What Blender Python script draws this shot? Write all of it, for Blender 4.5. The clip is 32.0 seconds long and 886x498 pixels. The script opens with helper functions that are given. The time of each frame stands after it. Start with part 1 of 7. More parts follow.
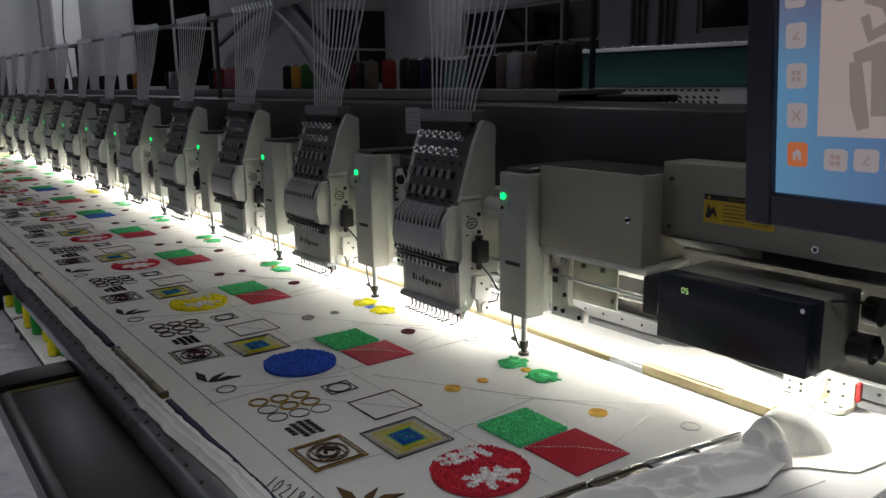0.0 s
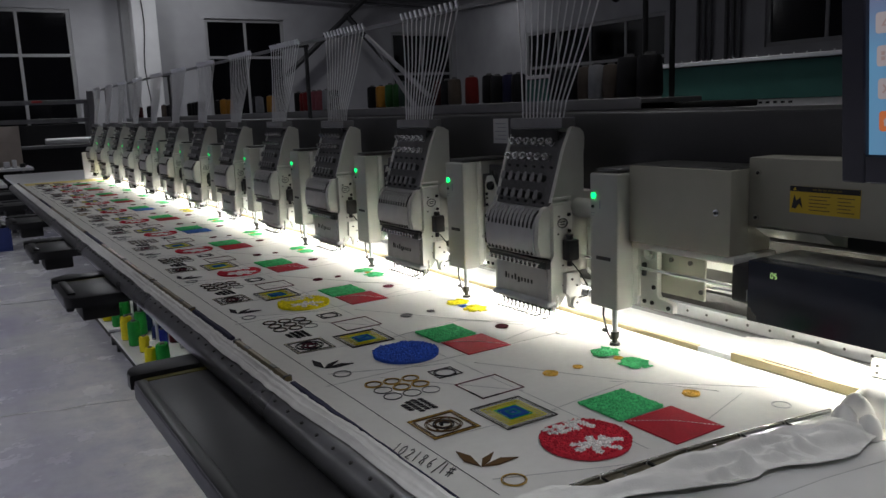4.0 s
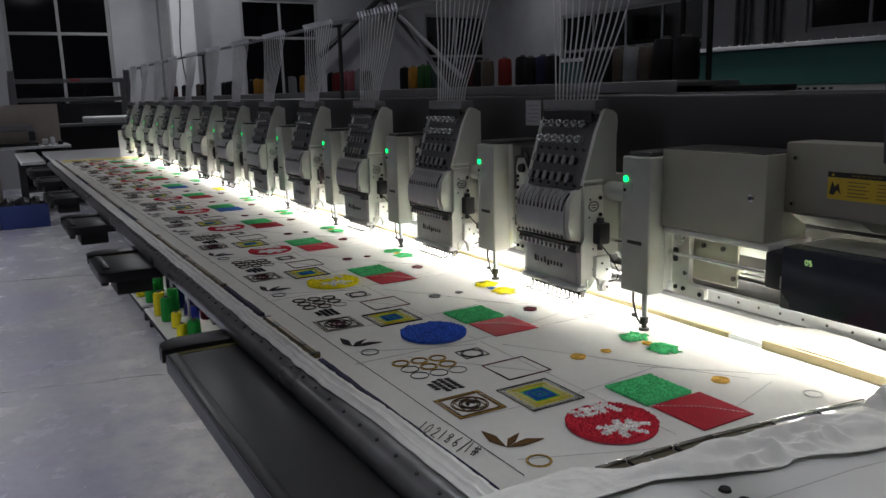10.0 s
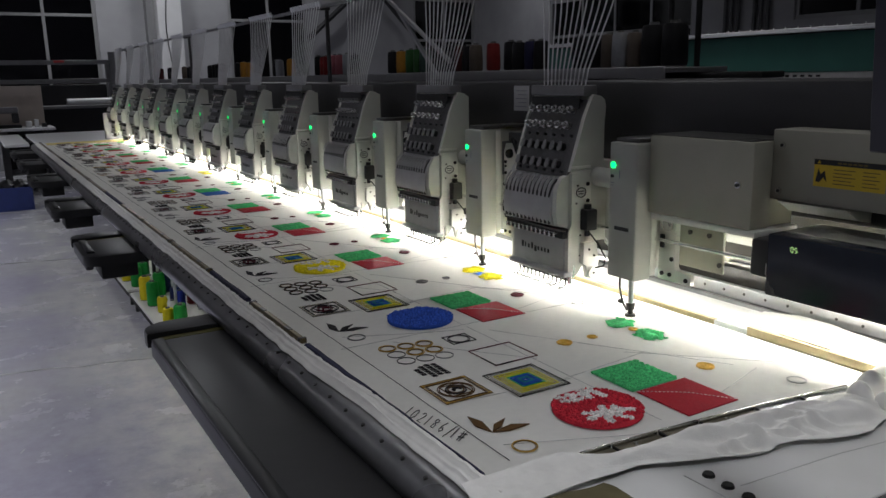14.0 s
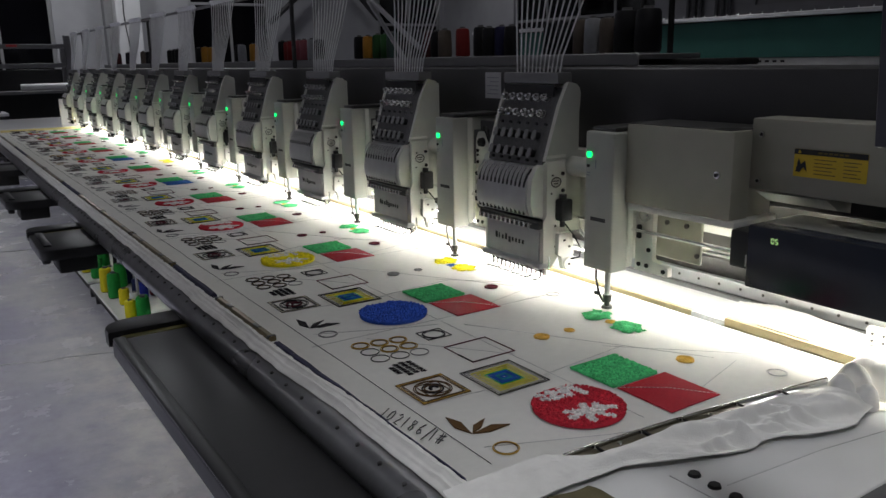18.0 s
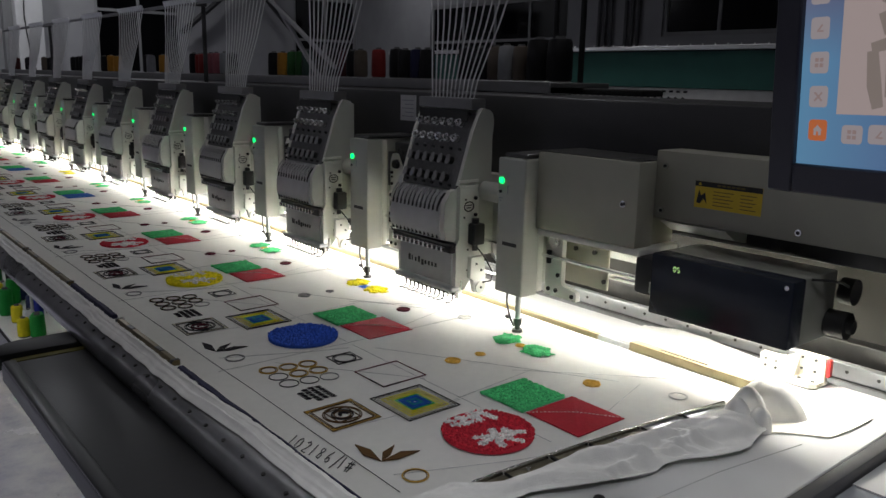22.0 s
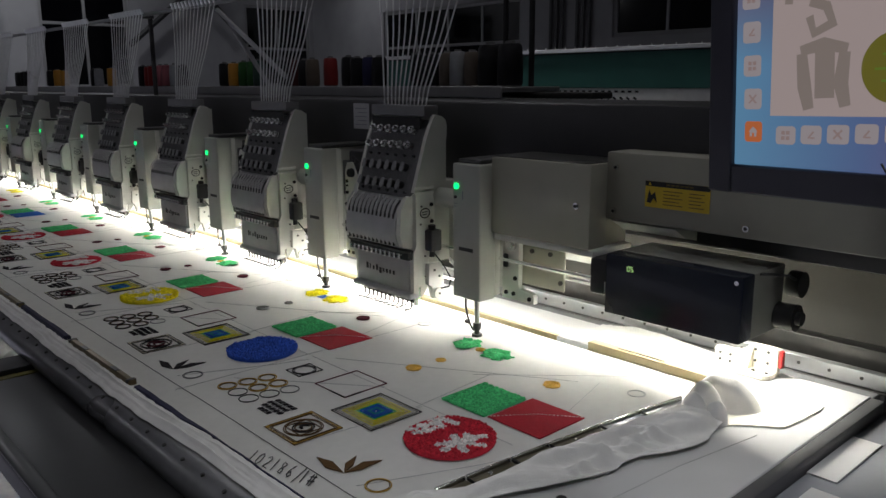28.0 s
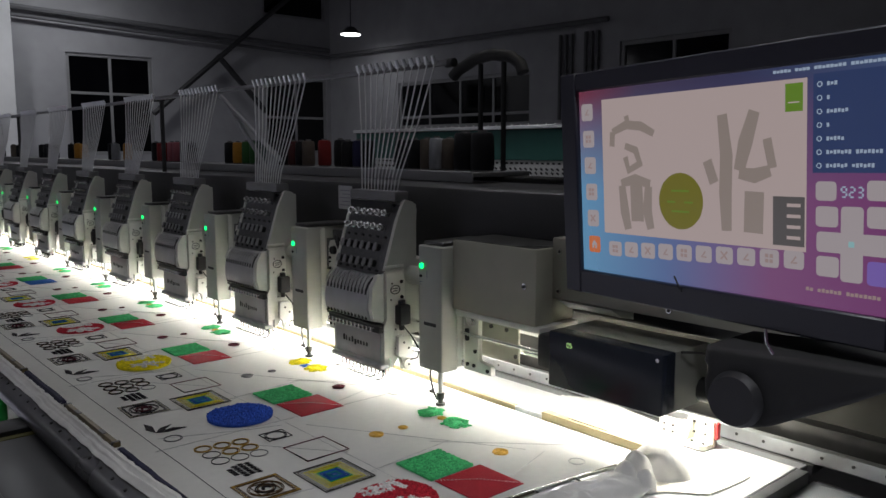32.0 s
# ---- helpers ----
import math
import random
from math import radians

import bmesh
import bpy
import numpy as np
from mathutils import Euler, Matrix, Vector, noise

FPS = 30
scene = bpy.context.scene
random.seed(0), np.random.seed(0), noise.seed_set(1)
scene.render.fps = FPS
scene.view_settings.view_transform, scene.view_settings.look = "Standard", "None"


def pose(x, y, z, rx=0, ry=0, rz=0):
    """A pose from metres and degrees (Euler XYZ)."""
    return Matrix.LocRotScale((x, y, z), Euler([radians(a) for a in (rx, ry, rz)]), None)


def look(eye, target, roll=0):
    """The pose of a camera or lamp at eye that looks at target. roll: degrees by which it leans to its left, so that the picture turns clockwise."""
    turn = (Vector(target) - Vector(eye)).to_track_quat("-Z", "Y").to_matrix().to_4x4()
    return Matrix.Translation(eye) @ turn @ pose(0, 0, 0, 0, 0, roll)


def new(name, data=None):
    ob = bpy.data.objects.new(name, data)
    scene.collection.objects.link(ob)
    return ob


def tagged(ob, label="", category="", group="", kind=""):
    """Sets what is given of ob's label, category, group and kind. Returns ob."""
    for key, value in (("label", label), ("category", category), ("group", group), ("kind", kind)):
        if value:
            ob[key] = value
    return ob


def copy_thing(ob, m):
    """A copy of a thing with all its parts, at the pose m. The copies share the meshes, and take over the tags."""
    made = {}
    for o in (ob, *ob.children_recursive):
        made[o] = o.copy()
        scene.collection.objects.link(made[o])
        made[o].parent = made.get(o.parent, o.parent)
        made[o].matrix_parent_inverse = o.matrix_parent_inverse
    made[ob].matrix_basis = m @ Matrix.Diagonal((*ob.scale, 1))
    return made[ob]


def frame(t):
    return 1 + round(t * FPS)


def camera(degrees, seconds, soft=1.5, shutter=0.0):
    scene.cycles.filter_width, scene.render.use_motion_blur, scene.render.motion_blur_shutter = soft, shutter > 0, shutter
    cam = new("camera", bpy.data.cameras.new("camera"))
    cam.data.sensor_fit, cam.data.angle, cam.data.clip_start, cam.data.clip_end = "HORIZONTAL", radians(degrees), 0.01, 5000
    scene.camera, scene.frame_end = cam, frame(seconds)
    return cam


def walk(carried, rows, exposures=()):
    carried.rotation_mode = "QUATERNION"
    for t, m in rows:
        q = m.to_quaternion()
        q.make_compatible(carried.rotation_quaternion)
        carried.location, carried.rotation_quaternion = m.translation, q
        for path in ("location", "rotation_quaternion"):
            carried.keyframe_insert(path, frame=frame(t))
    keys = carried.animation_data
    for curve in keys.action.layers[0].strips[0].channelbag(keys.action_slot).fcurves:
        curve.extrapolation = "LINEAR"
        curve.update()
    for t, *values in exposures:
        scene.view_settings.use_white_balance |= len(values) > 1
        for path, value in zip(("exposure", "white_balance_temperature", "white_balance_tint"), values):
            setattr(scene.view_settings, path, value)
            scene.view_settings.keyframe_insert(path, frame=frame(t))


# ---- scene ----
cam = camera(58.71, 32.0)
ROWS = [
    (0, -0.9641, -1.1108, 1.4233, 77.999, 0.777, -36.685),
    (0.5, -0.9637, -1.1051, 1.4308, 77.587, 1.308, -35.971),
    (1, -1.025, -1.1164, 1.4462, 78.792, 2.781, -32.035),
    (1.5, -1.0928, -1.1091, 1.4485, 78.701, 3.638, -33.389),
    (2, -1.0812, -1.127, 1.4113, 78.93, 3.324, -33.862),
    (2.5, -1.0821, -1.1502, 1.4013, 79.131, 2.775, -33.94),
    (3, -1.0789, -1.1586, 1.3982, 79.313, 2.584, -33.53),
    (3.5, -1.0864, -1.1673, 1.3979, 79.566, 2.319, -32.886),
    (5.5, -1.097, -1.1778, 1.403, 80.021, 2.218, -30.859),
    (6, -1.0963, -1.1749, 1.3996, 80.061, 2.088, -30.181),
    (6.5, -1.0958, -1.1713, 1.3993, 79.969, 2.06, -29.957),
    (7, -1.0945, -1.1714, 1.3976, 79.942, 2.001, -29.717),
    (7.5, -1.0955, -1.1707, 1.3972, 79.728, 1.927, -29.648),
    (8, -1.0948, -1.1717, 1.3941, 79.54, 1.846, -29.694),
    (8.5, -1.0919, -1.1708, 1.3936, 79.254, 1.85, -29.728),
    (9, -1.0928, -1.1726, 1.3913, 79.029, 1.697, -29.841),
    (9.5, -1.0942, -1.1746, 1.3925, 78.751, 1.696, -29.909),
    (10, -1.0924, -1.173, 1.3928, 78.639, 1.514, -30.039),
    (10.5, -1.0927, -1.1749, 1.3921, 78.554, 1.423, -30.103),
    (11, -1.0925, -1.1768, 1.3904, 78.399, 1.304, -30.282),
    (11.5, -1.0901, -1.1759, 1.3921, 78.172, 1.301, -30.633),
    (12, -1.0906, -1.1745, 1.3904, 77.997, 1.297, -30.801),
    (12.5, -1.0926, -1.175, 1.3888, 77.806, 1.225, -30.912),
    (13, -1.0839, -1.1769, 1.3898, 77.782, 1.176, -30.818),
    (13.5, -1.0864, -1.1766, 1.3878, 77.682, 1.138, -30.899),
    (14, -1.0893, -1.1706, 1.3922, 77.557, 1.083, -30.85),
    (14.5, -1.085, -1.1628, 1.3959, 76.954, 1.42, -29.833),
    (16.5, -1.0762, -1.1545, 1.4044, 77.77, 1.043, -31.259),
    (17, -1.0651, -1.1424, 1.4005, 77.459, 1.224, -31.683),
    (17.5, -1.0631, -1.1236, 1.397, 76.474, 1.217, -33.316),
    (18, -1.0782, -1.1249, 1.3974, 76.436, 1.053, -33.387),
    (18.5, -1.0868, -1.1248, 1.4032, 77.229, -0.083, -34.439),
    (19, -1.0862, -1.122, 1.4081, 78.136, -1.103, -36.034),
    (19.5, -1.0834, -1.1209, 1.4086, 78.222, -1.419, -36.968),
    (20, -1.0817, -1.1197, 1.4062, 78.116, -1.532, -37.605),
    (20.5, -1.0798, -1.1227, 1.4088, 78.044, -1.423, -38.053),
    (21, -1.0774, -1.1218, 1.4066, 77.929, -1.343, -38.408),
    (21.5, -1.0718, -1.1209, 1.4059, 77.789, -1.201, -38.747),
    (22, -1.0735, -1.1223, 1.4078, 77.704, -1.124, -39.306),
    (22.5, -1.0668, -1.1191, 1.4062, 77.521, -1.038, -40.022),
    (23, -1.0668, -1.119, 1.4049, 77.423, -0.965, -40.331),
    (23.5, -1.0654, -1.121, 1.4056, 77.315, -0.836, -40.573),
    (24, -1.0675, -1.1221, 1.4061, 77.232, -0.724, -40.885),
    (24.5, -1.0666, -1.1224, 1.4071, 77.242, -0.624, -41.128),
    (25, -1.0701, -1.1251, 1.4094, 77.232, -0.429, -41.322),
    (25.5, -1.0706, -1.1266, 1.4088, 77.316, -0.342, -41.482),
    (27.5, -1.0673, -1.1269, 1.4122, 77.857, 0.2, -42.378),
    (28, -1.0679, -1.1299, 1.413, 78.052, 0.316, -42.463),
    (28.5, -1.0664, -1.1306, 1.4149, 78.292, 0.478, -42.441),
    (29, -1.0663, -1.1304, 1.4152, 78.662, 0.541, -42.584),
    (29.5, -1.0482, -1.1424, 1.4412, 81.677, -0.021, -46.057),
    (30, -1.0694, -1.1734, 1.4559, 81.86, -0.888, -49.621),
    (30.5, -1.0903, -1.2161, 1.4628, 81.977, -1.178, -50.4),
    (31, -1.0634, -1.2736, 1.4604, 82.149, -0.755, -49.011),
    (31.5, -1.0676, -1.2963, 1.4637, 82.518, -0.169, -43.797),
    (32, -1.0751, -1.302, 1.4646, 82.693, 0.066, -41.144),
]
walk(cam, [(t, pose(x, y, z, rx, ry, rz)) for t, x, y, z, rx, ry, rz in ROWS],
     exposures=((0, 0.09), (1, 0.0), (3, 0.15), (6, 0.25), (10, 0.31), (14, 0.36), (18, 0.33), (20, 0.19), (24, 0.14), (29, 0.06), (31, 0.21), (32, 0.33)))

# ---- world and light ----
P = 0.54            # spacing of the sewing heads along y
N = 12              # number of head pairs
FARY, SIDEX = 13.5, 8.6

world = bpy.data.worlds.new("night")
scene.world = world
world.use_nodes = True
world.node_tree.nodes["Background"].inputs[0].default_value = (0.25, 0.3, 0.45, 1)
world.node_tree.nodes["Background"].inputs[1].default_value = 0.01


def area(name, m, sx, sy, power, colour, spread=180):
    lamp = bpy.data.lights.new(name, "AREA")
    lamp.shape, lamp.size, lamp.size_y, lamp.energy, lamp.color = "RECTANGLE", sx, sy, power, colour
    lamp.spread = radians(spread)
    ob = new(name, lamp)
    ob.matrix_world = m
    return ob


# the white strip under the machine's beam, an added lower one, and the hall's ceiling and fill lamps
area("strip_light", look((0.178, 3.0, 1.060), (0.059, 3.0, 0.96)), 6.66, 0.02, 21.0, (1.0, 0.975, 0.89))
# low strip added behind the heads to brighten the cloth in front
area("strip_light", look((0.094, 3.17, 0.982), (0.024, 3.17, 0.92)), 6.3, 0.02, 12.5, (1.0, 0.975, 0.89))
area("strip_light", look((0.205, -0.46, 1.099), (0.17, -0.47, 0.90)), 0.22, 0.02, 2.4, (1.0, 0.975, 0.89), 160)
# x, y, z, watts, spread, width: first and eighth are lamps of the hall, the others unseen fill added over machine,
# aisle and band
HALL_AND_FILL_LAMPS = ((3.0, 12.0, 4.5, 22, 180, 0.37), (0.95, 11.7, 3.55, 23, 180, 0.37), (-3.6, 2.4, 3.4, 57, 104, 0.6), (-3.6, 6.5, 3.4, 74, 110, 0.6), (-1.3, -2.4, 4.6, 27, 74, 0.6),
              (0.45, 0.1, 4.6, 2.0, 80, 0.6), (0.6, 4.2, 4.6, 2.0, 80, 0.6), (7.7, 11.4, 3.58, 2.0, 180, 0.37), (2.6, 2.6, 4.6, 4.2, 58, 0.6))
for lx, ly, lz, lp, ls, lw in HALL_AND_FILL_LAMPS:
    area("hall_and_fill_light", pose(lx, ly, lz), 0.86 * lw, 0.86 * lw, lp, (1.0, 0.97, 0.90) if ls == 80 else (0.93, 0.95, 1.0), ls)

# ---- materials ----


def mat(name, colour, rough=0.5, metal=0.0, vary=0.12, scale=30.0, bump=0.0, bscale=None, emit=0.0, island=0.0, spec=0.5):
    m = bpy.data.materials.new(name)
    m.use_nodes = True
    nt = m.node_tree
    b = nt.nodes["Principled BSDF"]
    b.inputs["Base Color"].default_value = (*colour, 1)
    b.inputs["Roughness"].default_value = rough
    b.inputs["Metallic"].default_value = metal
    b.inputs["Specular IOR Level"].default_value = spec
    tc = nt.nodes.new("ShaderNodeTexCoord")
    if vary > 0:
        n1 = nt.nodes.new("ShaderNodeTexNoise")
        n1.inputs["Scale"].default_value, n1.inputs["Detail"].default_value = scale, 6
        n2 = nt.nodes.new("ShaderNodeTexNoise")
        n2.inputs["Scale"].default_value, n2.inputs["Detail"].default_value = scale / 9, 3
        for n in (n1, n2):
            nt.links.new(tc.outputs["Object"], n.inputs["Vector"])
        add = nt.nodes.new("ShaderNodeMath")
        add.operation = "ADD"
        nt.links.new(n1.outputs[0], add.inputs[0])
        nt.links.new(n2.outputs[0], add.inputs[1])
        mr = nt.nodes.new("ShaderNodeMapRange")
        mr.inputs["From Min"].default_value, mr.inputs["From Max"].default_value = 0.7, 1.3
        mr.inputs["To Min"].default_value, mr.inputs["To Max"].default_value = 1 - vary, 1 + vary
        nt.links.new(add.outputs[0], mr.inputs["Value"])
        fac = mr.outputs[0]
        if island:
            ge = nt.nodes.new("ShaderNodeNewGeometry")
            m2 = nt.nodes.new("ShaderNodeMapRange")
            m2.inputs["To Min"].default_value, m2.inputs["To Max"].default_value = 1 - island, 1 + island
            nt.links.new(ge.outputs["Random Per Island"], m2.inputs["Value"])
            mu = nt.nodes.new("ShaderNodeMath")
            mu.operation = "MULTIPLY"
            nt.links.new(fac, mu.inputs[0])
            nt.links.new(m2.outputs[0], mu.inputs[1])
            fac = mu.outputs[0]
        mix = nt.nodes.new("ShaderNodeVectorMath")
        mix.operation = "SCALE"
        mix.inputs[0].default_value = colour
        nt.links.new(fac, mix.inputs["Scale"])
        nt.links.new(mix.outputs[0], b.inputs["Base Color"])
        rr = nt.nodes.new("ShaderNodeMapRange")
        rr.inputs["From Min"].default_value, rr.inputs["From Max"].default_value = 0.3, 0.7
        rr.inputs["To Min"].default_value, rr.inputs["To Max"].default_value = max(0.02, rough * 0.82), min(1, rough * 1.18)
        nt.links.new(n2.outputs[0], rr.inputs["Value"])
        nt.links.new(rr.outputs[0], b.inputs["Roughness"])
    if bump > 0:
        nb = nt.nodes.new("ShaderNodeTexNoise")
        nb.inputs["Scale"].default_value, nb.inputs["Detail"].default_value = bscale or scale * 4, 4
        nt.links.new(tc.outputs["Object"], nb.inputs["Vector"])
        bp = nt.nodes.new("ShaderNodeBump")
        bp.inputs["Strength"].default_value, bp.inputs["Distance"].default_value = bump, 0.002
        nt.links.new(nb.outputs[0], bp.inputs["Height"])
        nt.links.new(bp.outputs[0], b.inputs["Normal"])
    if emit > 0:
        b.inputs["Emission Color"].default_value = (*colour, 1)
        b.inputs["Emission Strength"].default_value = emit
    return m


M = dict(
    cloth=mat("cotton_cloth", (0.80, 0.795, 0.75), 0.9, vary=0.05, scale=60, bump=0.25, bscale=900),
    muslin=mat("crumpled_cloth", (0.78, 0.77, 0.74), 0.95, vary=0.08, scale=40, bump=0.3, bscale=500),
    laminate=mat("white_laminate", (0.65, 0.65, 0.645), 0.35, vary=0.05, scale=12),
    table_edge=mat("grey_laminate", (0.30, 0.31, 0.34), 0.2, vary=0.1, scale=8),
    cream=mat("cream_enamel", (0.61, 0.615, 0.565), 0.42, vary=0.06, scale=18),
    plate=mat("pale_plate", (0.76, 0.76, 0.71), 0.4, vary=0.08, scale=25),
    silver=mat("silver_plastic", (0.54, 0.54, 0.545), 0.4, metal=0.15, vary=0.08, scale=35),
    tension=mat("grey_board", (0.17, 0.17, 0.175), 0.5, vary=0.1, scale=30),
    steel=mat("bright_steel", (0.7, 0.7, 0.7), 0.22, metal=1.0, vary=0.1, scale=50),
    alu=mat("aluminium", (0.62, 0.63, 0.64), 0.35, metal=0.9, vary=0.1, scale=30),
    darksteel=mat("dark_steel", (0.11, 0.108, 0.105), 0.35, metal=0.8, vary=0.2, scale=30),
    brass=mat("worn_brass", (0.19, 0.15, 0.082), 0.34, metal=0.8, vary=0.25, scale=20),
    beam=mat("grey_beam_paint", (0.05, 0.05, 0.052), 0.4, vary=0.12, scale=10),
    black=mat("black_plastic", (0.018, 0.018, 0.02), 0.45, vary=0.15, scale=25),
    blackgloss=mat("black_gloss", (0.018, 0.022, 0.033), 0.26, vary=0.15, scale=12),
    rubber=mat("black_rubber", (0.012, 0.012, 0.012), 0.7, vary=0.2, scale=25),
    tray=mat("black_tray_paint", (0.016, 0.016, 0.017), 0.4, vary=0.2, scale=14, bump=0.05, spec=0.35),
    tan=mat("tan_batten", (0.36, 0.30, 0.16), 0.5, vary=0.12, scale=20),
    wall=mat("hall_plaster", (0.34, 0.34, 0.35), 0.85, vary=0.1, scale=3, bump=0.1),
    ceiling=mat("ceiling_sheet", (0.25, 0.25, 0.27), 0.8, vary=0.1, scale=3),
    pillar=mat("white_pillar_paint", (0.6, 0.6, 0.6), 0.7, vary=0.08, scale=4),
    frame=mat("white_window_frame", (0.27, 0.27, 0.27), 0.5, vary=0.08, scale=10),
    night=mat("night_glass", (0.002, 0.002, 0.003), 0.08, vary=0.2, scale=4),
    iron=mat("dark_iron", (0.05, 0.05, 0.052), 0.5, metal=0.4, vary=0.15, scale=18),
    greenpanel=mat("green_panel_paint", (0.03, 0.115, 0.095), 0.5, vary=0.1, scale=6),
    yellow=mat("sign_yellow", (0.6, 0.42, 0.02), 0.5, vary=0.06, scale=30),
    ink=mat("black_ink", (0.02, 0.02, 0.022), 0.7, vary=0.2, scale=80),
    white=mat("white_plastic", (0.75, 0.75, 0.75), 0.4, vary=0.05, scale=30),
    red=mat("red_plastic", (0.5, 0.03, 0.03), 0.4, vary=0.1, scale=30),
    blue=mat("blue_bin_plastic", (0.03, 0.05, 0.2), 0.45, vary=0.15, scale=12),
    desk=mat("pale_desk", (0.46, 0.40, 0.34), 0.5, vary=0.1, scale=8),
    paper=mat("printed_paper", (0.5, 0.5, 0.5), 0.8, vary=0.06, scale=40),
    # rear panel's cream, with the shade under the beam put into its colour
    panel=mat("shaded_cream_panel", (0.09, 0.088, 0.08), 0.85, vary=0.1, scale=6, spec=0.1),
    print=mat("small_print", (0.12, 0.09, 0.02), 0.6, vary=0.1, scale=60),
    digits=mat("lit_digits", (0.6, 1.0, 0.35), 0.4, vary=0, emit=0.5),
    navy=mat("navy_wrap", (0.020, 0.020, 0.055), 0.75, vary=0.25, scale=40, bump=0.3),
    olive=mat("dull_yellow", (0.13, 0.115, 0.025), 0.35, vary=0.25, scale=40),
    shelfgrey=mat("shelf_grey_paint", (0.28, 0.28, 0.29), 0.5, vary=0.08, scale=12),
    bezel=mat("screen_frame", (0.012, 0.012, 0.022), 0.4, vary=0.1, scale=20),
    apron=mat("grey_apron_steel", (0.22, 0.22, 0.225), 0.30, metal=0.6, vary=0.25, scale=16),
    board=mat("grey_tension_board", (0.115, 0.115, 0.117), 0.5, vary=0.25, scale=160, bump=0.2),
    rackgrey=mat("rack_grey_paint", (0.16, 0.16, 0.165), 0.5, vary=0.12, scale=8),
    carton=mat("brown_cardboard", (0.22, 0.13, 0.07), 0.8, vary=0.15, scale=12),
    band=mat("white_band_paint", (0.62, 0.62, 0.60), 0.5, vary=0.1, scale=12),
    pipe=mat("grey_pipe_paint", (0.14, 0.14, 0.145), 0.75, vary=0.12, scale=8, spec=0.2),
    darkpost=mat("dark_column_paint", (0.26, 0.26, 0.262), 0.6, vary=0.12, scale=8),
    led=mat("green_led", (0.0, 0.8, 0.12), 0.4, vary=0, emit=3.0),
    strip=mat("light_strip", (1.0, 0.98, 0.92), 0.4, vary=0, emit=12.0),
    softstrip=mat("soft_strip", (1.0, 0.98, 0.92), 0.4, vary=0, emit=1.5),
    lampglow=mat("lamp_glow", (0.95, 0.95, 1.0), 0.4, vary=0, emit=6.0),
)


def floor_material():
    """Worn floor paint: blue-violet where the paint holds, neutral concrete where it has worn, with scuffs and dull
    patches, and a streak of light painted in along the machine.
    """
    m = mat("epoxy_floor", (0.3, 0.29, 0.33), 0.18, vary=0.14, scale=5, bump=0.05, bscale=9)
    nt = m.node_tree
    b = nt.nodes["Principled BSDF"]
    tc = nt.nodes.new("ShaderNodeTexCoord")

    def noise_at(scale, detail, rough=0.5):
        n = nt.nodes.new("ShaderNodeTexNoise")
        n.inputs["Scale"].default_value, n.inputs["Detail"].default_value, n.inputs["Roughness"].default_value = scale, detail, rough
        nt.links.new(tc.outputs["Object"], n.inputs["Vector"])
        return n.outputs[0]

    def spread(src, f0, f1, t0, t1):
        k = nt.nodes.new("ShaderNodeMapRange")
        k.inputs["From Min"].default_value, k.inputs["From Max"].default_value, k.inputs["To Min"].default_value, k.inputs["To Max"].default_value = f0, f1, t0, t1
        nt.links.new(src, k.inputs["Value"])
        return k.outputs[0]

    r = nt.nodes.new("ShaderNodeValToRGB")
    r.color_ramp.elements[0].position, r.color_ramp.elements[0].color = 0.42, (0.40, 0.39, 0.475, 1)
    r.color_ramp.elements[1].position, r.color_ramp.elements[1].color = 0.68, (0.47, 0.465, 0.475, 1)
    nt.links.new(noise_at(0.9, 5), r.inputs[0])
    v = nt.nodes.new("ShaderNodeVectorMath")
    v.operation = "SCALE"
    nt.links.new(r.outputs[0], v.inputs[0])
    nt.links.new(spread(noise_at(16, 8, 0.7), 0.3, 0.7, 0.86, 1.1), v.inputs["Scale"])
    # a bright streak of light along the machine, painted in as paler floor
    xyz = nt.nodes.new("ShaderNodeSeparateXYZ")
    nt.links.new(tc.outputs["Object"], xyz.inputs[0])
    sway = nt.nodes.new("ShaderNodeMath")
    sway.operation, sway.inputs[1].default_value = "MULTIPLY_ADD", 0.55
    nt.links.new(noise_at(0.9, 5), sway.inputs[0])
    nt.links.new(xyz.outputs[0], sway.inputs[2])
    near = nt.nodes.new("ShaderNodeMath")
    near.operation = "PINGPONG"
    near.inputs[1].default_value = 50
    nt.links.new(spread(sway.outputs[0], -10, 10, -9.70, 10.30), near.inputs[0])
    lit_streak = nt.nodes.new("ShaderNodeMath")
    lit_streak.operation = "MULTIPLY"
    nt.links.new(spread(near.outputs[0], 0.04, 0.34, 0.9, 0.0), lit_streak.inputs[0])
    nt.links.new(spread(noise_at(7, 8, 0.7), 0.3, 0.62, 0.0, 1.0), lit_streak.inputs[1])
    mixc = nt.nodes.new("ShaderNodeMix")
    mixc.data_type = "RGBA"
    mixc.inputs["B"].default_value = (0.68, 0.68, 0.66, 1)
    nt.links.new(lit_streak.outputs[0], mixc.inputs["Factor"])
    nt.links.new(v.outputs[0], mixc.inputs["A"])
    nt.links.new(mixc.outputs["Result"], b.inputs["Base Color"])
    nt.links.new(spread(noise_at(2.6, 7, 0.65), 0.35, 0.68, 0.12, 0.34), b.inputs["Roughness"])
    return m


M["floor"] = floor_material()

# thin cotton lets part of the light through
nt = M["cloth"].node_tree
thin, mixer = nt.nodes.new("ShaderNodeBsdfTranslucent"), nt.nodes.new("ShaderNodeMixShader")
thin.inputs["Color"].default_value, mixer.inputs[0].default_value = (0.85, 0.84, 0.80, 1), 0.28
nt.links.new(nt.nodes["Principled BSDF"].outputs[0], mixer.inputs[1])
nt.links.new(thin.outputs[0], mixer.inputs[2])
